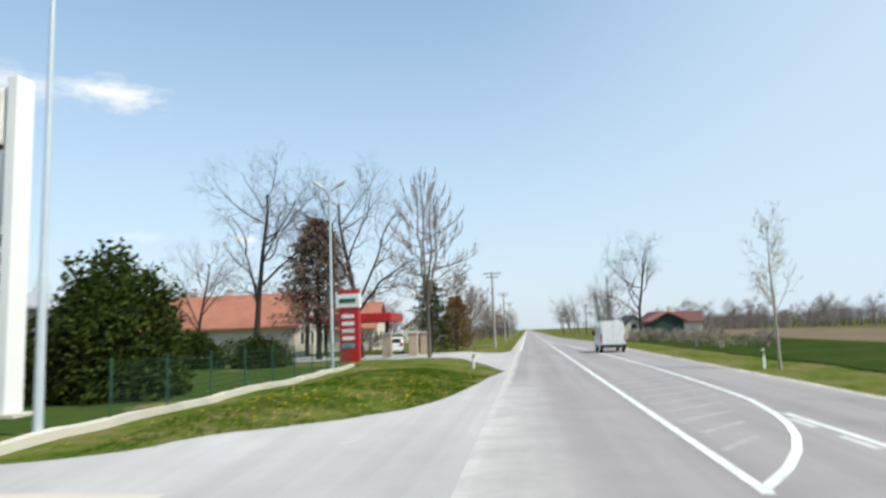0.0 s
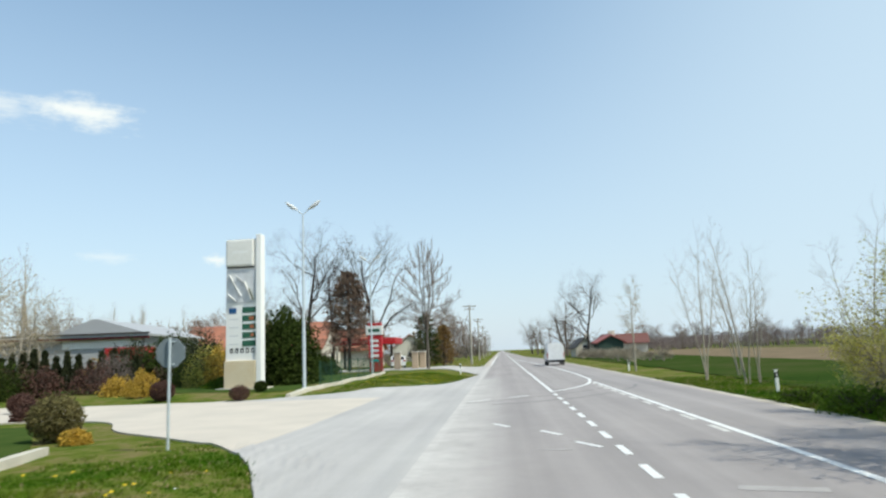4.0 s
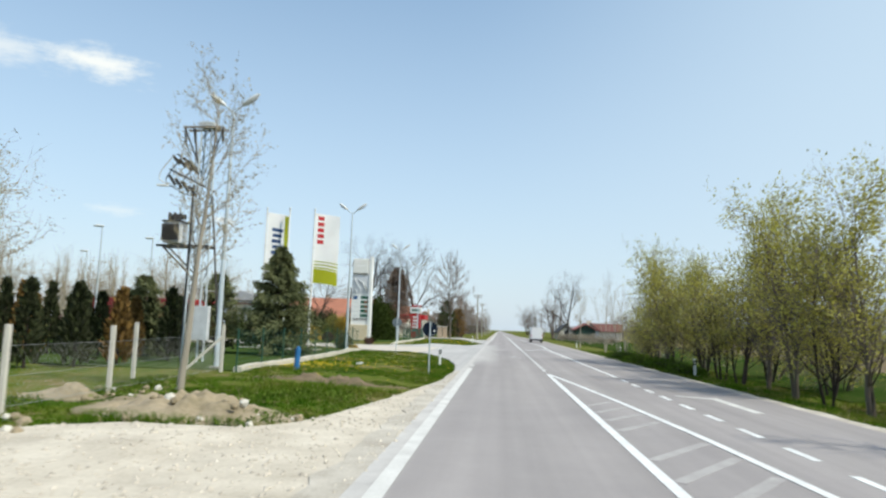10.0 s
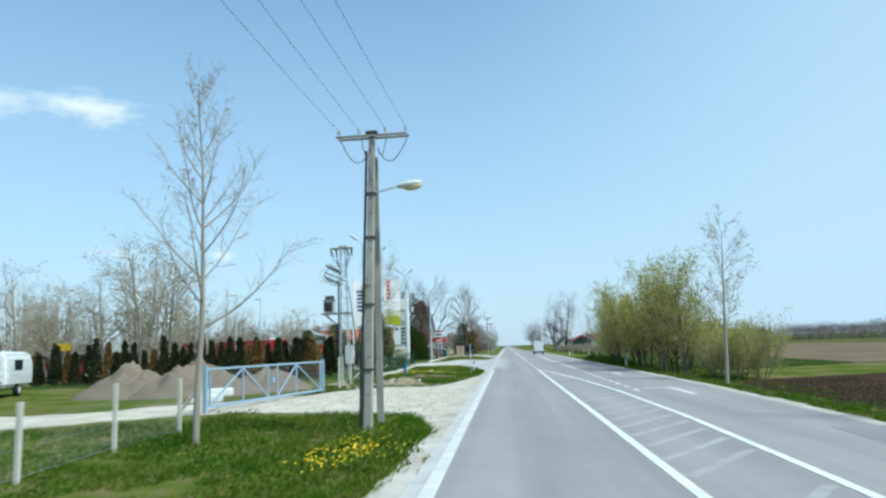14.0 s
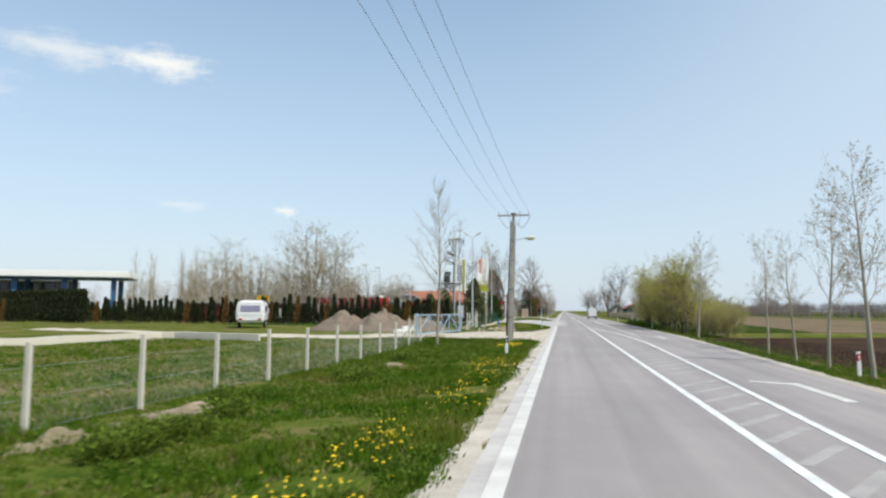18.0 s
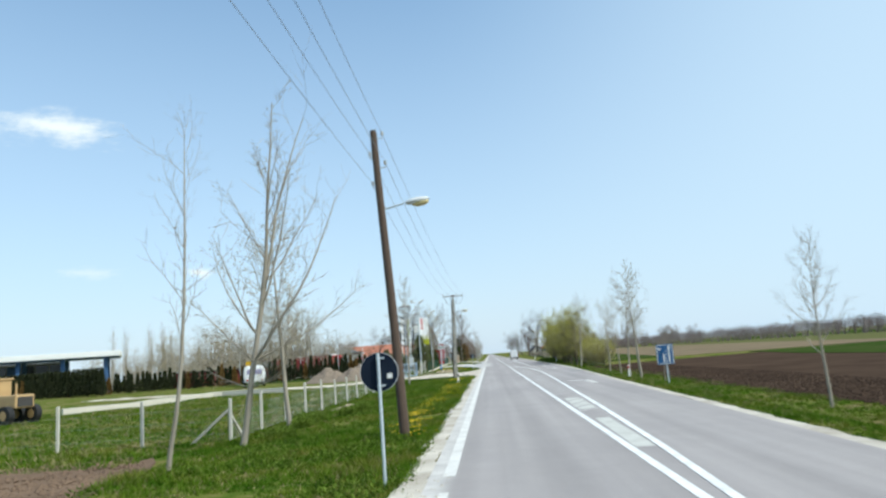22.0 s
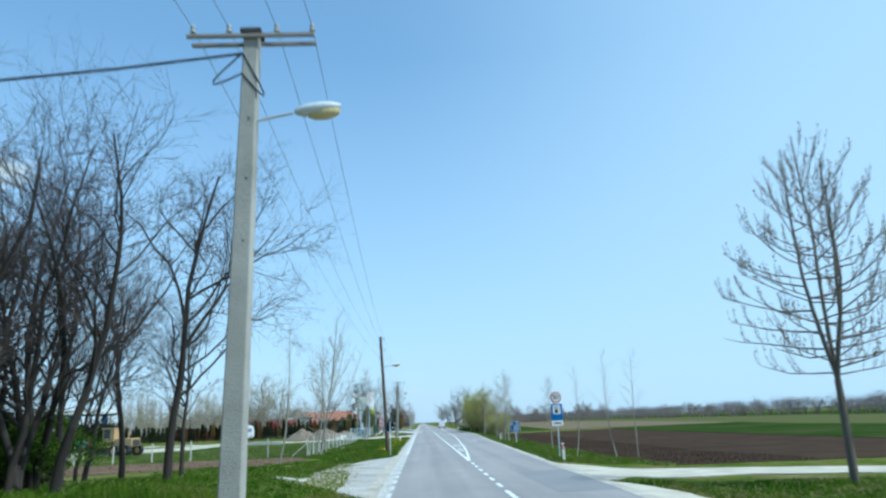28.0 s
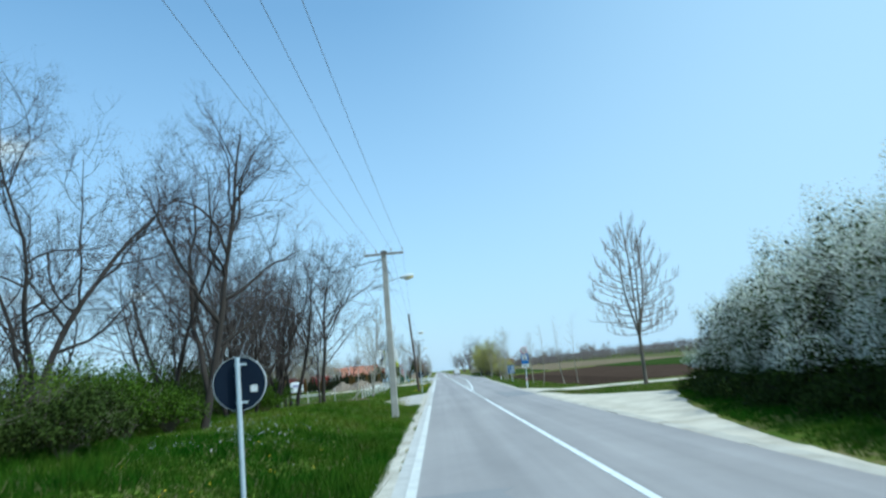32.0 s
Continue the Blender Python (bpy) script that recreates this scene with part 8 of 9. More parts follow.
# bare thicket on the left at the south end
RL = "tall bare dark tree with crooked branches in the roadside thicket"
ROB_STEM = [(13, 0.06, 0.02, 5, 0.55, 45, 0.22, 0.4, 0.2)] + ROBINIA[1:]
rob_a = limbed_tree("robinia_tree", -11.6, -154.1, 12.0, (0.17, 0.1, 1), 0.165, ((1.2, 205, 66, 8.6, 0.12), (1.5, 60, 50, 5.0, 0.08), (2.6, 30, 40, 4.4, 0.06), (3.4, 195, 52, 6.2, 0.1), (4.4, 20, 50, 5.0, 0.08), (5.0, 120, 52, 4.4, 0.07), (5.6, 290, 54, 4.8, 0.07), (6.2, 185, 56, 4.8, 0.07), (6.8, 15, 48, 4.2, 0.06), (7.6, 90, 56, 3.6, 0.05), (8.0, 230, 56, 3.6, 0.05), (8.8, 30, 56, 3.0, 0.04), (9.4, 190, 56, 2.6, 0.035)), ROB_STEM, 71, RL, BARK_DARK, TWIG_DARK, None, "bare trees of the thicket")
rob_b = plant_tree("robinia_tree", -15.7, -157.4, 12.0, ROBINIA, 0.14, 78, RL, BARK_DARK, TWIG_DARK, stems=3, ways=((-0.06, 0.1, 1), (0.14, -0.1, 1), (-0.3, 0.1, 1)), spread=0.4, group="bare trees of the thicket", split_level=3)
rob_d = limbed_tree("robinia_tree", -10.6, -133.3, 10.4, (0.09, 0.05, 1), 0.15, ((2.6, 25, 40, 4.6, 0.045), (3.2, 200, 52, 3.0, 0.04), (3.6, 35, 26, 5.0, 0.045), (3.0, 0, 30, 4.4, 0.04), (4.0, 30, 58, 5.6, 0.07), (4.4, 20, 34, 5.6, 0.055), (4.8, 190, 62, 5.0, 0.06), (5.4, 100, 52, 3.4, 0.05), (5.8, 10, 40, 5.2, 0.05), (6.2, 280, 50, 3.4, 0.045), (7.0, 200, 44, 3.2, 0.04), (7.4, 40, 46, 2.8, 0.035), (8.2, 150, 50, 2.4, 0.03)), ROB_STEM, 84, RL, BARK_DARK, TWIG_DARK, None, "bare trees of the thicket")
again(rob_d, -11.6, -129.0, 130, 0.62)
again(rob_d, -13.6, -129.6, 250, 0.8)
rob_c = plant_tree("robinia_tree", -13.2, -136.5, 10.2, THICKET, 0.14, 83, "bare bushy tree of many dark stems", BARK_DARK, TWIG_DARK, stems=4, lean=0.16, spread=2.6, group="bare trees of the thicket")
for x, y, t, s, src in ((-11.8, -138.6, 210, 0.9, rob_c), (-14.6, -131.5, 300, 0.7, rob_c), (-14.2, -141.0, 150, 1.0, rob_c), (-12.8, -145.0, 75, 0.85, rob_c), (-16.5, -134.0, 10, 0.9, rob_c), (-20.0, -136.5, 100, 0.95, rob_c), (-26.0, -141.0, 45, 0.95, rob_c), (-31.0, -147.0, 160, 1.0, rob_c),
                        (-17.5, -167.5, 40, 0.55, rob_a), (-14.6, -149.0, 255, 0.8, rob_b), (-19.6, -163.0, 310, 0.72, rob_b), (-27.5, -150.0, 10, 0.9, rob_b), (-30.0, -165.0, 75, 0.95, rob_a)):
    again(src, x, y, t, s)
# back rows and every third front bush take dark leaves to paint deep shade
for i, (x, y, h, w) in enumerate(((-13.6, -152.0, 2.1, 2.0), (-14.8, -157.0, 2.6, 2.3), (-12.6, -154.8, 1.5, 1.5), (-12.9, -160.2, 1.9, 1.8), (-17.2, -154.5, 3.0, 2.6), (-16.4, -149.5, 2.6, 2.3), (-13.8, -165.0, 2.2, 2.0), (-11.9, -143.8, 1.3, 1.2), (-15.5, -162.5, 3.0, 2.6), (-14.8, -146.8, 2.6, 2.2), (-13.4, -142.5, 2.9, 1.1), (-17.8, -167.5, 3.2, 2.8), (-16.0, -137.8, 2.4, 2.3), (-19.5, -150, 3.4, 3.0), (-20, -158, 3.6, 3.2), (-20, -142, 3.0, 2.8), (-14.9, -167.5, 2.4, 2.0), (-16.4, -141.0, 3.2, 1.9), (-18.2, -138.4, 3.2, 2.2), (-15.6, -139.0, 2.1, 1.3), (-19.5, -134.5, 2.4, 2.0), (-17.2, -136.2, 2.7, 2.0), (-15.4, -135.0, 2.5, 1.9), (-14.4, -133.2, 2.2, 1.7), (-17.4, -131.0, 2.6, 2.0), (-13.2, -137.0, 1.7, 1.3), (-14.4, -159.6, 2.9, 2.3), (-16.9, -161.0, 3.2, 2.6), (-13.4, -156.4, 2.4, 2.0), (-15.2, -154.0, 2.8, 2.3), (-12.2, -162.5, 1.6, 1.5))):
    shrub("bush", x, y, h, w, 100 + i, ("green leafing bush with bare arching stems below" if x > -15.3 else "dense dark green bush whose leaf colour carries the inner shade") if h != 2.9 else "fresh green leafing bush", (LEAF_GREEN if x > -15.3 and i % 3 else LEAF_DARK) if h != 2.9 else BUSH_FRESH, (11000 if x > -15.3 else 9000) if h != 2.9 else 4200, 0.1, leafy=1.1, stems=22, stem_mat=BARK_GREY if x > -15.3 else None, hollow=0.45 if x > -15.3 else 0.0)
shrub("bush", -17.6, -142.6, 4.8, 2.0, 131, "tall thin grey-green leafing bush in the thicket", THUJA, 3200, 0.12, stems=18)

# blossoming plum thicket on the right
def plum(x, y, h, w, seed):
    """A wide wild plum: many dark stems, dark leaves that paint the shade below and inside, white blossom over the
    outside of the crown.
    """
    rng = np.random.default_rng(seed)
    ob = thing("plum_bush", x, y, height(x, y), rng.uniform(0, 360), "wild plum thicket covered in white blossom", "blossoming bush", "plum thicket")
    segs = []
    for i in range(42):
        a, r = rng.uniform(0, 6.28), w * rng.uniform(0.2, 0.95)
        p = np.array([rng.normal() * 0.35 * w, rng.normal() * 0.35 * w, -0.05])
        m = p + np.array([math.cos(a) * r * 0.35, math.sin(a) * r * 0.35, h * 0.45])
        e = np.array([math.cos(a) * r, math.sin(a) * r, h * (0.95 - 0.35 * (r / w) ** 2)])
        segs += [(p, m, 0.035, 0.022), (m, e, 0.022, 0.006)]
        for k in range(5):
            q = m + (e - m) * rng.uniform(0, 1)
            segs.append((q, q + rng.normal(size=3) * [0.3, 0.3, 0.35] + [0, 0, 0.15], 0.009, 0.004))
    v, fc = tubes(segs, 4)
    arrays("trunk", v, fc, BARK_DARK, ob)

    def shell(n, lo, hi, zlo):
        d = rng.normal(size=(n * 2, 3))
        d /= np.linalg.norm(d, axis=1)[:, None]
        d[:, 2] = np.abs(d[:, 2])
        d = d[d[:, 2] > zlo][:n]
        lump = np.array([1 + 0.34 * noise.noise(Vector(k * 1.9) + Vector((seed, 0, 0))) + 0.26 * noise.noise(Vector(k * 5.2) + Vector((0, seed, 0))) for k in d])
        return d * (lump * (lo + (hi - lo) * rng.uniform(0, 1, len(d)) ** 0.6))[:, None] * [w, w, h]
    v, fc = cards(shell(24000, 0.74, 1.08, 0.22), 0.055, rng, wide=0.8)
    arrays("blossom", v, fc, BLOSSOM, ob)
    v, fc = cards(shell(5000, 0.8, 1.07, 0.15), 0.06, rng, wide=0.5)
    arrays("young_leaves", v, fc, BUSH_FRESH, ob)
    # inner leaves coloured dark to give the crown its shade
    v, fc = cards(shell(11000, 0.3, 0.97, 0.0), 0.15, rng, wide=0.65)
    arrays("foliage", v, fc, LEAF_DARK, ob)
    return ob


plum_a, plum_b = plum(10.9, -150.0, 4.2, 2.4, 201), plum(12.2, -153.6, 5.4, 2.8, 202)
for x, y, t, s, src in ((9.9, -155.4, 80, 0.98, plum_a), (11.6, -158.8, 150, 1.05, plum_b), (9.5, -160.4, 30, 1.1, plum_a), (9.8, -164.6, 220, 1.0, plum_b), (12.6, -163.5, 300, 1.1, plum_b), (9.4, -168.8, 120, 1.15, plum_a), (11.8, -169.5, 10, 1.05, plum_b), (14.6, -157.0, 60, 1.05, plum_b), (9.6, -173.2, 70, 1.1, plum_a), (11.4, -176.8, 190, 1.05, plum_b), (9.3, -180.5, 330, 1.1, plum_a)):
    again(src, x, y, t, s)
# low bushes in dark leaf colour, added as the shade under the plums
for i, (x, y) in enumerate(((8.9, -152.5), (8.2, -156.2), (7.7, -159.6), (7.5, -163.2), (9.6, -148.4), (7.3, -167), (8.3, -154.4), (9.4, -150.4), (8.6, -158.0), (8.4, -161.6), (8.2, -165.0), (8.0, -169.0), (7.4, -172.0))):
    shrub("bush", x, y, 0.95, 1.6, 240 + i, "low undergrowth below the plum thicket, darkened for its shade", LEAF_DARK, 3600, 0.1)

# garden evergreens
for i in range(12):
    u = i / 11
    x, y = -38 + 19.5 * u, 26.5 + 4.5 * math.sin(u * 3)
    shrub("garden_shrub", x, y, 1.5 + 0.7 * ((i * 7) % 5) / 5, 1.35, 520 + i, "dense garden shrub in a mixed spring hedge", (LEAF_DARK, PURPLE_LEAF, SPRUCE_BROWN, LEAF_DARK, FORSYTHIA)[i % 5], 2600, 0.13)
for i, (x, y, h, w) in enumerate(((-22.6, 29.5, 3.4, 1.9), (-26.0, 31.5, 3.6, 2.2), (-19.6, 31.0, 3.2, 1.8), (-29.5, 33.0, 3.4, 2.3), (-18.6, 45.5, 1.8, 1.4), (-23.0, 46.0, 2.2, 1.6))):
    shrub("evergreen_bush", x, y, h, w, 280 + i, "tall dark evergreen shrub in the garden hedge", LEAF_DARK if i % 3 else THUJA, 6000, 0.17, deep=1.1)
shrub("evergreen_bush", -19.5, 25.2, 2.7, 1.2, 292, "bronze green leafing shrub beside the drive", FORSYTHIA, 3200, 0.12)
shrub("round_bush", -14.8, 16.0, 0.75, 0.5, 293, "clipped rusty red round bush beside the drive", PURPLE_LEAF, 2600, 0.06, ball=1.0)
conifer("cedar_tree", -13.2, -16.6, 5.6, 2.1, 301, "bushy blue-green cedar on the lawn behind the fence", count=30000, size=0.17, power=0.82)
conifer("cedar_tree", -16.9, -15.2, 4.2, 1.75, 302, "smaller blue-green cedar on the lawn", count=8500, size=0.16, power=0.68)
conifer("cedar_tree", -14.8, -12.3, 1.9, 0.75, 303, "small round dark juniper on the lawn", mat=LEAF_DARK, count=3200, size=0.13, power=0.45)
conifer("cedar_tree", -17.6, -21.5, 3.6, 1.3, 304, "dark conifer beside the transformer mast", count=9000, size=0.16, power=0.7)
shrub("evergreen_bush", -16.0, 26.4, 4.5, 2.35, 305, "large rounded evergreen shrub behind the green fence", LEAF_DARK, 15000, 0.2)
for i, (x, y, h, w, mat, lab) in enumerate(((-13.9, 1.0, 1.2, 0.68, BOX_OLIVE, "clipped round boxwood beside the drive"), (-17.6, 1.8, 1.15, 0.65, BOX_OLIVE, "clipped round boxwood on the lawn"), (-19.1, 16.9, 1.0, 0.6, PURPLE_LEAF, "clipped round bush beside the drive"), (-20.5, 4.2, 0.85, 0.5, BOX_OLIVE, "clipped round boxwood on the lawn"), (-15.0, 19.5, 0.55, 0.33, LEAF_DARK, "small clipped boxwood below the pylon"), (-23.5, 12.8, 0.9, 0.55, PURPLE_LEAF, "clipped reddish bush beside the drive"), (-25.5, 5.5, 0.9, 0.55, BOX_OLIVE, "clipped round boxwood on the lawn"), (-21.2, 19.0, 1.3, 0.9, FORSYTHIA, "brownish round shrub beside the drive"), (-18.1, -2.6, 1.2, 1.05, FORSYTHIA, "yellow flowering forsythia on the lawn"), (-12.9, 0.3, 0.35, 0.35, FORSYTHIA, "tiny yellow flowering shrub at the drive"))):
    shrub("round_bush", x, y, h, w, 320 + i, lab, mat, 6500, 0.07, ball=1.0 if mat is not FORSYTHIA else 0.0)
for i, (x, y, h, w, mat) in enumerate(((-20.5, 25.5, 2.6, 1.6, LEAF_SPRING), (-18.8, 24.0, 0.6, 1.3, LEAF_GREEN), (-22.8, 27.5, 2.0, 1.3, LEAF_DARK), (-26, 22, 1.8, 1.3, PURPLE_LEAF), (-29, 20, 1.6, 1.3, LEAF_DARK), (-23.5, 20.5, 1.1, 0.9, FORSYTHIA), (-27, 26, 2.4, 1.6, TWIG_GREY), (-33, 16, 1.8, 1.4, PURPLE_LEAF), (-20, 8.5, 0.8, 0.6, PURPLE_LEAF))):
    shrub("garden_shrub", x, y, h, w, 340 + i, "garden shrub in spring colours beside the drive", mat, 2600, 0.1)


def thuja(x, y, h, seed, mat):
    rng = np.random.default_rng(seed)
    ob = thing("thuja", x, y, height(x, y), 0, "narrow dark thuja in a hedge row" if mat is THUJA else "narrow rusty brown thuja in a hedge row", "thuja", "thuja hedge")
    v, fc = tubes([((0, 0, -0.1), (0, 0, h * 0.9), 0.05, 0.01)], 6)
    arrays("trunk", v, fc, BARK_DARK, ob)
    n = 900
    t = rng.uniform(0, 1, n) ** 0.8
    a = rng.uniform(0, 6.283, n)
    r = 0.46 * np.minimum(1, (t + 0.12) * 4) * (1 - t) ** 0.95 * rng.uniform(0.55, 1.1, n) + 0.015
    at = np.stack([np.cos(a) * r, np.sin(a) * r, t * h * 0.95], 1)
    v, fc = cards(at, 0.24, rng, along=np.stack([np.cos(a) * 0.35, np.sin(a) * 0.35, np.full(n, 1.0)], 1), wide=0.42)
    arrays("foliage", v, fc, mat, ob)
    return ob


th_a, th_b = thuja(-16.5, -20.3, 2.6, 401, THUJA), thuja(-17.2, -22.8, 2.5, 402, THUJA_BROWN)
rng = np.random.default_rng(5)
for k in range(86):
    u = k / 86
    x, y = -17.0 - 62 * u, -21.6 - 6.0 * u + (10 * max(0, u - 0.35))
    src = th_b if rng.uniform() < (0.3 if k < 26 else 0.12) else th_a
    again(src, x + rng.normal() * 0.12, y + rng.normal() * 0.15, rng.uniform(0, 360), rng.uniform(0.95, 1.15), rng.uniform(0.9, 1.2))
for x, y, src in ((-15.9, -26.2, th_b), (-16.6, -27.6, th_a), (-17.4, -29.0, th_a), (-15.3, -23.6, th_a), (-18.2, -30.4, th_b), (-18.9, -31.8, th_a)):
    again(src, x, y, rng.uniform(0, 360), 1.15, 0.95)
for k in range(26):
    again(th_a, -26 - 0.9 * k, 27 + 0.15 * k, rng.uniform(0, 360), rng.uniform(0.9, 1.1), rng.uniform(0.85, 1.1))
for k in range(30):
    again(th_a, -58 - 1.0 * k, -26 + 0.5 * k, rng.uniform(0, 360), 1.5, 1.0)

for i in range(13):
    shrub("garden_shrub", -49 + 1.75 * i, 19.6 + 0.9 * math.sin(i * 1.7), 1.7 + 0.35 * (i % 3), 1.15, 380 + i, "dense garden shrub before the parked lorry", (PURPLE_LEAF, LEAF_DARK, THUJA_BROWN, LEAF_DARK)[i % 4], 1500, 0.15)

# trees round the house and beyond
wal = plant_tree("walnut_tree", -22.5, 54, 12.5, WALNUT, 0.27, 501, "large bare spreading walnut tree before the house", BARK_DARK, TWIG_DARK, lean=0.05, split_level=3)
again(wal, -33, 66, 30, 0.72)
again(wal, -22.5, 66, 300, 0.9)
again(wal, -15.6, 58, 210, 1.0, label="bare tree with a long crooked limb beside the drive")
sp_ = conifer("spruce_tree", -18.3, 56.0, 11.0, 3.4, 503, "broad brownish spruce with bare lower branches", mat=SPRUCE_BROWN, count=8500, size=0.3, power=0.5, low=0.2, droop=0.3)
conifer("spruce_tree", -11.2, 66, 6.4, 2.2, 504, "dark green conifer beside the drive", mat=LEAF_DARK, count=7000, size=0.2, power=0.5)
conifer("spruce_tree", -9.4, 70, 5.2, 1.8, 505, "rusty green conifer beside the road", mat=THUJA_BROWN, count=6000, size=0.2, power=0.5)
for i, (x, y) in enumerate(((-21, 50), (-23.5, 52), (-25, 47), (-18.5, 47.5))):
    shrub("evergreen_bush", x, y, 1.7, 1.3, 510 + i, "dark garden bush behind the fence", LEAF_DARK if i % 2 else LEAF_GREEN, 2400, 0.12)
again(wal, 13.2, 106, 75, 1.0, z=0, label="large bare spreading tree beside the road in the distance")
far_a = plant_tree("bare_tree", 13.0, 142, 12.5, FAR_TREE, 0.22, 520, "large bare tree beside the road in the distance", BARK_GREY, TWIG_GREY, stems=3, lean=0.3, spread=0.4, fine=2)
far_b = plant_tree("bare_tree", -34, 95, 9.0, FAR_TREE, 0.18, 521, "bare grey-brown tree in the distance", BARK_GREY, TWIG_GREY, stems=2, lean=0.25, leaf=(CATKIN, 900, 0.3, 0.5, 0.15, (2, 3)), fine=2)
far_c = plant_tree("bare_tree", -44, -14, 8.5, FAR_TREE, 0.14, 522, "pale bare tree with first yellowish leaves", BARK_PALE, TWIG_PALE, stems=3, lean=0.3, leaf=(BUD, 2200, 0.11, 0.5, 0.2, (2, 3)), fine=2)
far_d = plant_tree("bare_tree", -58, 60, 15, [(10, 0.03, 0.05, 22, 0.2, 24, 0.25, 0.4, 0.15), (5, 0.08, 0.12, 6, 0.2, 30, 0.4, 0.6, 0.3), (3, 0.12, 0.1, 0, 0, 0, 0, 0, 0.5)], 0.2, 523, "tall slender bare poplar in a distant row", BARK_PALE, TWIG_PALE, fine=1, split_level=1)
rng = np.random.default_rng(12)
for x, y, s in ((14, 158, 0.9), (17, 175, 1.0), (9, 190, 0.8), (13, 215, 1.0), (10, 250, 1.0), (15, 290, 1.1)):
    again(far_a, x, y, rng.uniform(0, 360), s * 0.9, z=0)
for k in range(30):
    again(far_b, rng.uniform(-12, -8) if k % 3 == 0 else rng.uniform(-34, -12), 80 + 9 * k + rng.uniform(0, 6), rng.uniform(0, 360), rng.uniform(0.55, 0.9), z=0)
for k in range(60):
    again(far_d, -62 - 0.4 * k + rng.normal() * 3, 130 - 3.0 * k + rng.normal() * 2 if k < 40 else rng.uniform(30, 130), rng.uniform(0, 360), rng.uniform(0.6, 0.9), z=0)
for x, y, s in ((-43.0, -19.0, 1.15), (-41.0, -17.0, 0.95), (-35.5, -20.0, 1.0), (-33.0, -17.5, 1.35), (-30.5, -19.0, 1.2), (-34.0, -14.0, 1.4), (-27.5, -20.5, 0.75), (-50, -5, 0.8), (-57, 2, 1.0), (-62, -9, 0.8), (-66, 14, 1.1), (-72, 25, 1.2), (-50, 12, 0.9), (-36, 30, 0.9), (-44, 27, 1.0)):
    again(far_c, x, y, rng.uniform(0, 360), s, z=0)
for k in range(22):
    again(far_b, rng.uniform(-90, -40), rng.uniform(58, 120), rng.uniform(0, 360), rng.uniform(0.7, 1.0), z=0)
for k in range(14):
    again(far_c, -110 + 6 * k, 45 + rng.uniform(-8, 8) - 1.5 * k, rng.uniform(0, 360), rng.uniform(0.8, 1.1), z=0)
# tree belt beyond the fields
def tree_belt(places, seed, label, mat=TWIG_GREY, size=0.55):
    rng = np.random.default_rng(seed)
    at, way, stems = [], [], []
    for x, y, h in places:
        n = 250
        d = rng.normal(size=(n, 3))
        d /= np.linalg.norm(d, axis=1)[:, None]
        d[:, 2] = np.abs(d[:, 2]) - 0.42
        r = rng.uniform(0, 1, n) ** 0.45
        at.append(np.array([x, y, h * 0.38]) + d * r[:, None] * [h * 0.52, h * 0.52, h * 0.6])
        way.append(d + [0, 0, 0.5])
        for k in range(3):
            stems.append(((x, y, -0.2), (x + rng.normal() * h * 0.15, y + rng.normal() * h * 0.15, h * 0.6), 0.12, 0.05))
    v1, f1 = cards(np.concatenate(at), size, rng, along=np.concatenate(way), wide=0.16)
    v2, f2 = tubes(stems, 4)
    fs = [list(q) for q in f1.tolist()] + [[a + len(v1) for a in q] for q in f2.tolist()]
    ob = arrays("tree_belt", np.concatenate([v1, v2]), fs, mat)
    return tagged(ob, label, "trees", kind="stuff")


rng = np.random.default_rng(31)
tree_belt([(116 + rng.normal() * 4 - (0.2 * y if y > 0 else 0), y, rng.uniform(5.0, 7.0)) for y in np.arange(-340, 330, 2.0)], 41, "low brown belt of bare trees beyond the fields", TWIG_HAZE)
tree_belt([(124 + rng.normal() * 5 - (0.2 * y if y > 0 else 0), y, rng.uniform(6.0, 8.2)) for y in np.arange(-340, 330, 3)], 42, "low brown belt of bare trees beyond the fields", TWIG_HAZE)
tree_belt([(rng.uniform(16, 70), 195 + rng.uniform(-15, 40), rng.uniform(4, 6.5)) for k in range(60)], 43, "brown orchard trees in the distance", TWIG_HAZE)
tree_belt([(rng.uniform(11, 17), 60 + rng.uniform(0, 60), rng.uniform(1.2, 2.4)) for k in range(34)], 44, "low bare scrub along the road", TWIG_PALE, 0.35)
tree_belt([(rng.uniform(-22, -9), 78 + 6 * k, rng.uniform(3, 6)) for k in range(46)], 45, "bare garden trees along the road in the distance")
tree_belt([(rng.uniform(-120, -60), rng.uniform(70, 170), rng.uniform(7, 11)) for k in range(90)], 46, "pale bare woods in the distance", TWIG_PALE, 0.7)
for k in range(16):
    again(far_b, 40 + rng.uniform(0, 60), 205 + rng.uniform(-12, 30), rng.uniform(0, 360), rng.uniform(0.6, 0.95), z=0)
for k in range(14):
    again(far_a, rng.uniform(-140, -40) if k % 2 else rng.uniform(25, 110), 420 + rng.uniform(0, 60), rng.uniform(0, 360), rng.uniform(0.8, 1.1), z=0)

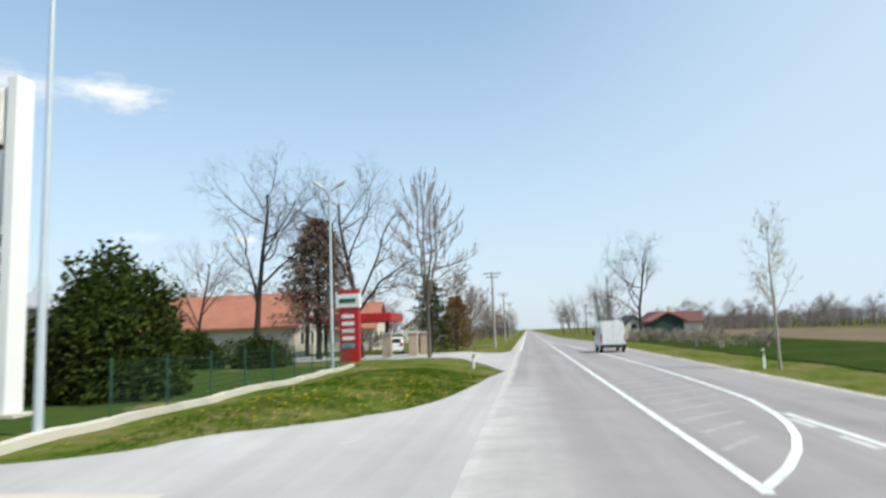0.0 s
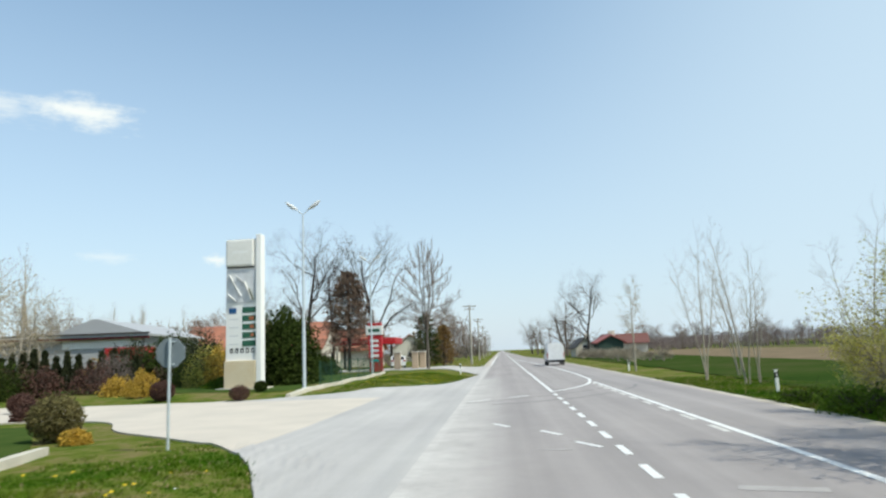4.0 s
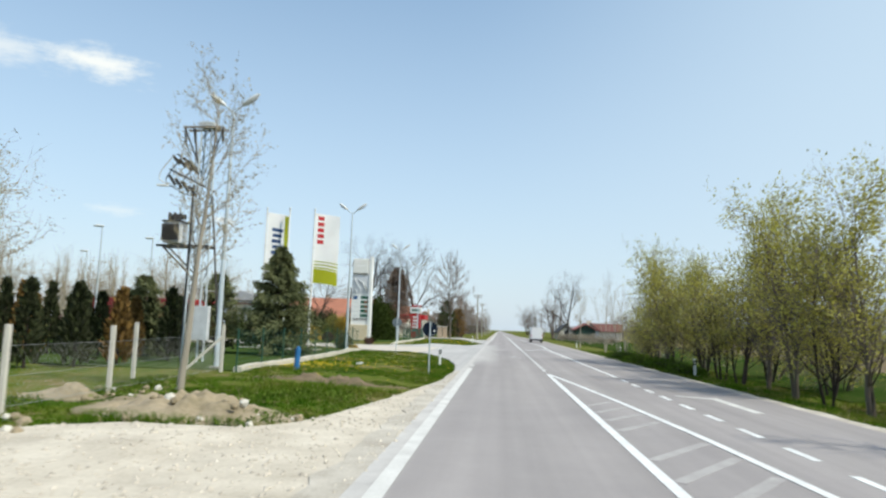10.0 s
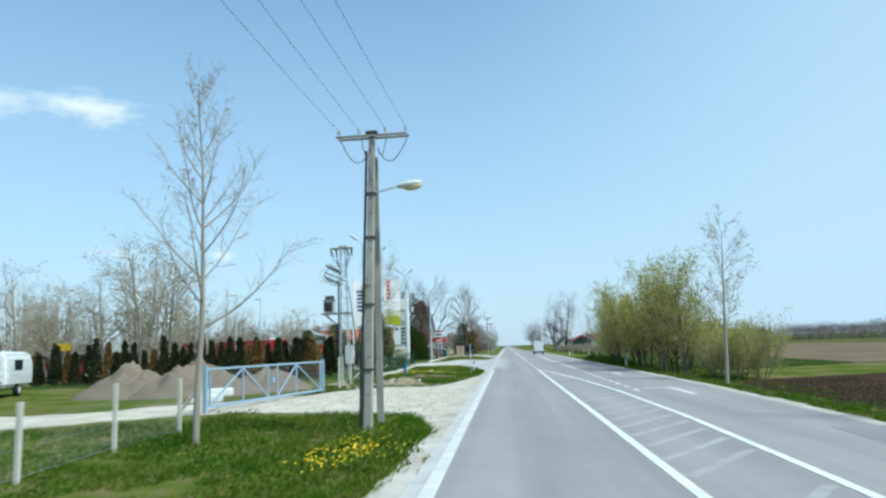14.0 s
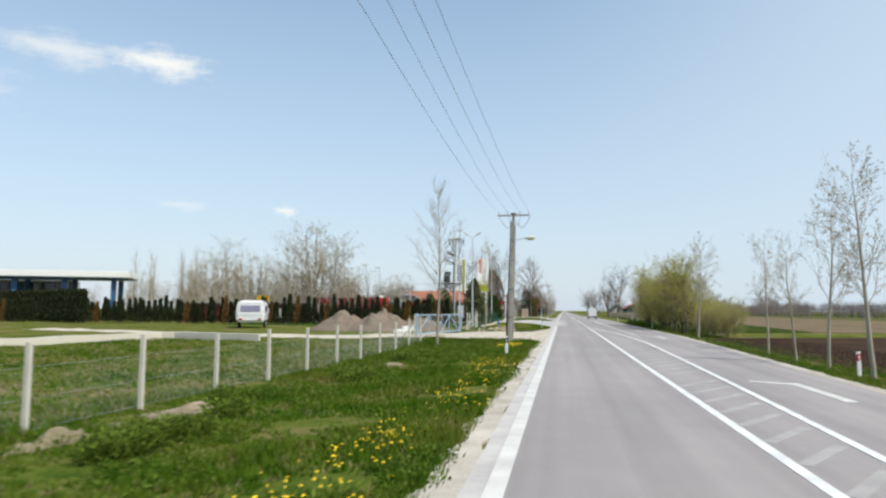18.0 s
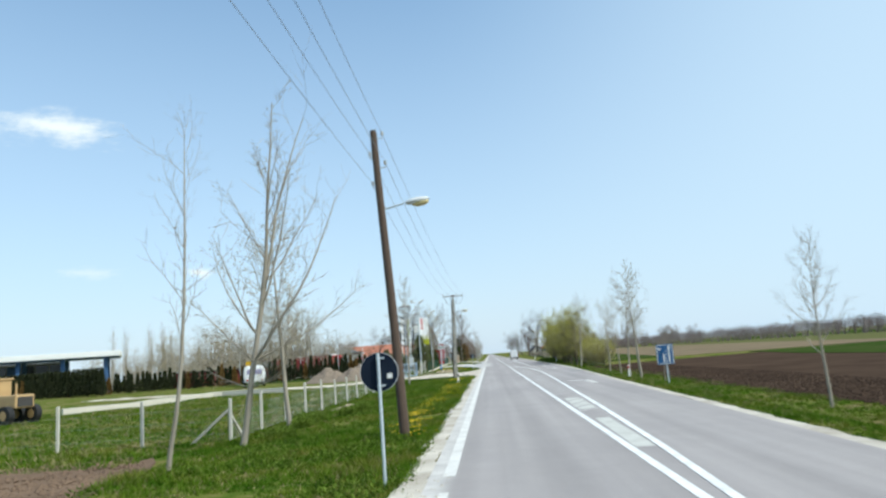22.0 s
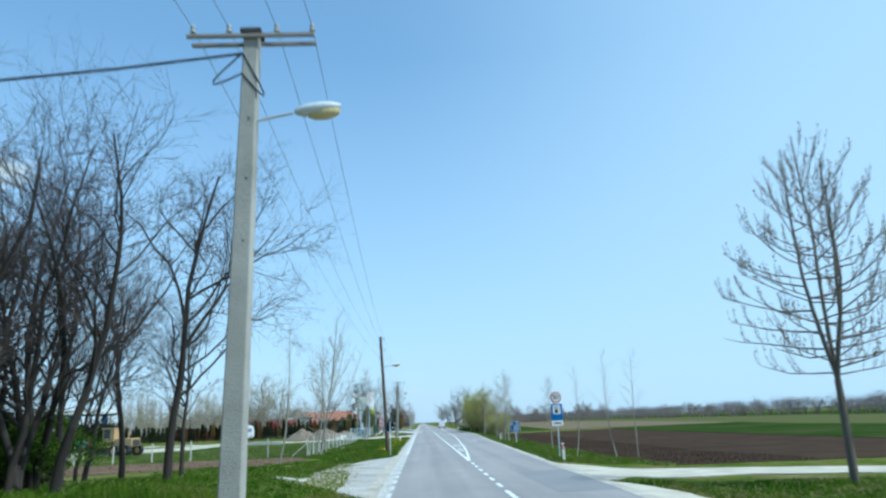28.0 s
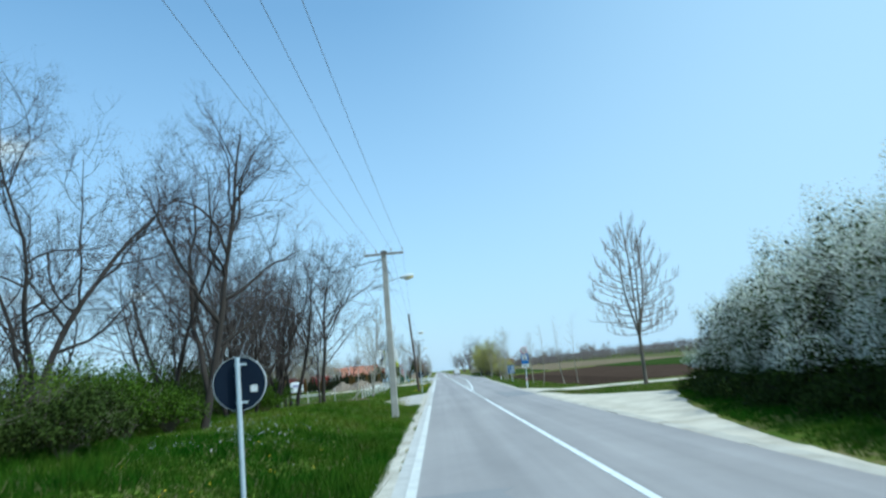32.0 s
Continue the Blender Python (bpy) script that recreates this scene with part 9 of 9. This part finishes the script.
# ---- grass ----
def tufts(name, n, where, blade, seed, mat, label, per=5, wide=0.016):
    """Grass blades as bent triangles scattered over the verge; where(u, v) gives a place and how tall it grows."""
    rng = np.random.default_rng(seed)
    pts = []
    while len(pts) < n:
        got = where(rng.uniform(), rng.uniform())
        if got:
            pts.append(got)
    p = np.array([(x, y, height(x, y) - 0.02) for x, y, _ in pts])
    tall = np.array([t for *_, t in pts])
    p = np.repeat(p, per, 0) + np.concatenate([rng.normal(size=(n * per, 2)) * 0.05, np.zeros((n * per, 1))], 1)
    tall = np.repeat(tall, per) * blade * rng.uniform(0.5, 1.3, n * per)
    a = rng.uniform(0, 6.283, n * per)
    side = np.stack([np.cos(a), np.sin(a), 0 * a], 1) * wide
    lean = rng.normal(size=(n * per, 3)) * 0.45
    lean[:, 2] = 1
    v = np.stack([p - side, p + side, p + lean * tall[:, None]], 1).reshape(-1, 3)
    return tagged(triangles(name, v, mat), label, "grass", kind="stuff")


def triangles(name, v, mat):
    """Loose triangles, three vertices each, as one mesh."""
    me = bpy.data.meshes.new(name)
    k = len(v)
    me.vertices.add(k), me.loops.add(k), me.polygons.add(k // 3)
    me.vertices.foreach_set("co", np.asarray(v, np.float32).ravel())
    me.loops.foreach_set("vertex_index", np.arange(k, dtype=np.int32))
    me.polygons.foreach_set("loop_start", np.arange(0, k, 3, dtype=np.int32))
    me.materials.append(mat)
    me.update(calc_edges=True)
    return new(name, me)


def inside(x, y, poly):
    c = False
    for (ax, ay), (bx, by) in zip(poly, poly[1:] + poly[:1]):
        if (ay > y) != (by > y) and x < (bx - ax) * (y - ay) / (by - ay) + ax:
            c = not c
    return c


GRAVEL_POLY = [p for p in gs if p[0] > -26] + [p for p in gnn if p[0] > -26][::-1]
DRIVE_POLY = south_curb + north_curb[::-1]
BAY_POLY = [(-3.5, -108.5), (-4.8, -111.5), (-6.0, -114.5), (-6.9, -119), (-7.2, -125), (-6.8, -130.5), (-4.9, -134), (-3.5, -138)]


def left_verge(u, v):
    y = -186 + 226 * v
    x = -4.25 - (8.0 if y > -110 else 11.0) * u ** 1.3
    if y > -30 and x < -10.8:
        return None
    if inside(x, y, GRAVEL_POLY) or inside(x, y, DRIVE_POLY) or inside(x, y, BAY_POLY) or (y > 40) or (-30.3 < y < -28.9 and -9 < x < -4.6):
        return None
    if -117 < y < -101.5 and x < -11.2 + 0.9 * math.exp(-((y + 110) / 3.5) ** 2):
        return None
    g = noise.noise((x * 0.35, y * 0.35, 2)) + 0.5 * noise.noise((x * 1.1, y * 0.9, 17))
    if g < (-0.36 if y < -32 else -0.42) and y > -138:
        return None
    k = 0.5 + 1.1 * max(0, g + 0.2)
    if -62 < y < -50 or -108 < y < -60:
        k *= 1.25
    if y < -138:
        k *= 2.0
    if y > -30:
        k *= 0.6
    return x, y, k


def right_verge(u, v):
    y = -175 + 200 * v
    x = lerp(y, EDGE_RIGHT) + 0.35 + 5.4 * u ** 1.2
    if y < -122 and (x < 8.2 or -134 < y < -124):
        return None
    return x, y, 0.6 + 0.7 * max(0, noise.noise((x * 0.4, y * 0.4, 8)) + 0.2)


def verge_north(u, v):
    got = left_verge(u, v)
    return got if got and got[1] > -157 else None


def verge_south(u, v):
    got = left_verge(u, 0.13 * v)
    return got if got and got[1] <= -157 else None


tufts("grass", 62000, verge_north, 0.145, 601, BLADES, "uneven green spring grass on the verge", per=7, wide=0.011)
tufts("grass", 17000, verge_south, 0.16, 608, LUSH_BLADES, "lush dark green grass before the thicket", per=7, wide=0.012)
tufts("grass", 30000, right_verge, 0.13, 602, BLADES, "short green grass along the far road edge", per=6, wide=0.014)
tufts("dry_grass", 2600, right_verge, 0.2, 609, DRY_BLADES, "dry straw stalks along the far road edge", per=4, wide=0.01)
def track_side(u, v):
    x, y = 3.4 + 10 * u, -150 + 17 * v
    edge = float(np.interp(y, [-150, -147, -144, -139.5, -135, -132], [7.6, 8.3, 7.3, 5.0, 4.4, 3.2]))
    if x < edge + 0.15 or (y > -133.4 - 0.3 * max(0, x - 9)):
        return None
    return x, y, 0.5 + 0.6 * max(0, noise.noise((x * 0.4, y * 0.4, 8)) + 0.3)


tufts("grass", 5200, track_side, 0.15, 606, BLADES, "short grass beside the farm track")
tufts("dry_grass", 1400, track_side, 0.15, 607, DRY_BLADES, "dry straw beside the farm track", per=4)


def thicket_side(u, v):
    y = -180 + 31 * v
    edge = float(np.interp(y, [-180, -168, -160, -152.5, -147], [3.3, 3.8, 4.9, 6.6, 8.2])) + 0.2
    x = edge + 4.6 * u
    return x, y, 0.5 + 0.8 * max(0, noise.noise((x * 0.5, y * 0.5, 8)) + 0.35)


tufts("grass", 6500, thicket_side, 0.17, 610, LUSH_BLADES, "dark green grass before the plum thicket", per=6, wide=0.013)


def meadow(u, v):
    x, y = -12.3 - 30 * u ** 1.4, -104 + 52 * v
    if inside(x, y, GRAVEL_POLY) or (x > -28 and y > -43):
        return None
    return x, y, 0.5 + 1.0 * max(0, noise.noise((x * 0.22, y * 0.22, 5)) + 0.2)


tufts("grass", 24000, meadow, 0.16, 604, BLADES, "meadow grass behind the wire fence", per=6, wide=0.02)
tufts("dry_grass", 4000, meadow, 0.2, 605, DRY_BLADES, "dry straw-coloured grass in the meadow", per=4, wide=0.02)
tufts("dry_grass", 9500, left_verge, 0.11, 603, DRY_BLADES, "dry straw-coloured grass among the green", per=4)


def weed_clumps(n, where, seed, mat, label, name="weeds", rise=0.16, size=0.08):
    """Broad-leaved weeds: rosettes of pointed leaves, in groups."""
    rng = np.random.default_rng(seed)
    at, way = [], []
    while len(at) < n:
        got = where(rng.uniform(), rng.uniform())
        if not got:
            continue
        x, y, k = got
        if y > -32 or noise.noise((x * 0.5, y * 0.33, 21)) < 0.02:
            continue
        a = rng.uniform(0, 6.28, 16)
        r = rng.uniform(0.02, 0.26, 16)
        z = height(x, y) + rng.uniform(0.0, rise, 16) * (1 - r * 2)
        at.append(np.stack([x + np.cos(a) * r, y + np.sin(a) * r, z], 1))
        way.append(np.stack([np.cos(a), np.sin(a), rng.uniform(0.3, 1.3, 16)], 1))
    v, fc = cards(np.concatenate(at), size, rng, along=np.concatenate(way), wide=0.45)
    return tagged(arrays(name, v, fc, mat), label, "weeds", kind="stuff")


def nettle_bank(u, v):
    x, y = -10.1 + 1.3 * (u - 0.5) + 0.5 * math.sin(v * 21), -98 + 33 * v
    return (x, y, 1.0) if noise.noise((x * 0.6, y * 0.35, 21)) > 0.05 else None


weed_clumps(1700, nettle_bank, 613, BUSH_FRESH, "green bank of nettles along the wire fence", rise=0.42, size=0.1)
weed_clumps(500, nettle_bank, 614, LEAF_GREEN, "dark green nettles along the wire fence", rise=0.3, size=0.08)
weed_clumps(2600, left_verge, 611, BUSH_FRESH, "clumps of broad-leaved green weeds in the verge")
weed_clumps(1800, left_verge, 612, LEAF_GREEN, "dark green clumps of weeds in the verge")


def loose_stones(n, poly, seed, label, mat=STONES, least=0.012, most=0.045, name="stones", category="gravel", far=-16):
    """Crushed stone or clods lying loose on the ground."""
    rng = np.random.default_rng(seed)
    xs, ys = [p[0] for p in poly], [p[1] for p in poly]
    v, f = [], []
    while len(f) < n * 8:
        x, y = rng.uniform(max(min(xs), far), max(xs)), rng.uniform(min(ys), max(ys))
        if not inside(x, y, poly):
            continue
        r, z, b = rng.uniform(least, most), height(x, y) + 0.024, len(v)
        c = r * rng.uniform(0.6, 1.4, 6)
        v += [(x + c[0], y, z), (x, y + c[1], z), (x - c[2], y, z), (x, y - c[3], z), (x, y, z + c[4] * 0.8), (x, y, z - r)]
        f += [(b + k, b + (k + 1) % 4, b + 4) for k in range(4)] + [(b + (k + 1) % 4, b + k, b + 5) for k in range(4)]
    return tagged(arrays(name, v, f, mat), label, category, kind="stuff")


loose_stones(3200, [(x, y) for x, y in GRAVEL_POLY if x > -14], 71, "loose crushed stone on the yard entrance")
loose_stones(1600, BAY_POLY, 72, "loose grit on the lay-by")
loose_stones(9000, [(-11.4, -117.0), (-10.7, -113), (-10.2, -109), (-11.5, -104), (-12.8, -101.6), (-32, -101.6), (-32, -118.5)], 73, "dry brown clods on the tilled patch", TILLED, 0.02, 0.085, "clods", "soil", -40)
loose_stones(12000, [(9.7, -123.5), (9.9, -35), (16, -35), (16, -124)], 74, "brown clods on the ploughed field", SOIL, 0.03, 0.11, "clods", "soil")


def clump_flowers(name, spots, mat, label, seed, size=0.026):
    rng = np.random.default_rng(seed)
    v, f = [], []
    for cx, cy, n, sx, sy in spots:
        for k in range(n):
            x, y = cx + rng.normal() * sx, cy + rng.normal() * sy
            if x > -4.2 or inside(x, y, GRAVEL_POLY) or inside(x, y, DRIVE_POLY):
                continue
            z = height(x, y) + rng.uniform(0.05, 0.16)
            b, r = len(v), size * rng.uniform(0.7, 1.3)
            v += [(x + r * math.cos(q * 1.047), y + r * math.sin(q * 1.047), z) for q in range(6)] + [(x, y, z + r * 0.7)]
            f += [(b + q, b + (q + 1) % 6, b + 6) for q in range(6)]
    return tagged(arrays(name, v, f, mat), label, "flowers", kind="stuff")


clump_flowers("dandelions", [(-5.65, -94.0, 110, 0.26, 0.5), (-5.3, -98.0, 60, 0.3, 0.8), (-5.6, -90.6, 60, 0.35, 0.9), (-5.45, -87.2, 80, 0.3, 0.9), (-5.1, -101.5, 50, 0.3, 0.8), (-5.25, -78.2, 70, 0.3, 1.2), (-5.1, -83, 50, 0.4, 1.5), (-5.4, -73, 120, 0.5, 2), (-5.6, -59.5, 240, 0.5, 1.2), (-7.5, -21, 110, 1.2, 3), (-9.5, -23.5, 170, 0.7, 1.6), (-7.4, -12, 30, 1.4, 3), (-8, 24, 160, 2, 3), (-7, 32, 140, 1, 4), (-6.5, -170, 60, 1.5, 4), (-7.5, -8, 22, 1.2, 2)], DANDELION, "yellow dandelions scattered in the verge grass", 7)
clump_flowers("daisies", [(-9.5, -160, 180, 1.2, 2.5), (-10.5, -152, 120, 1.5, 3), (-8.2, -11, 22, 1.5, 3)], WHITE_FLOWER, "small white wild flowers in the grass", 8)
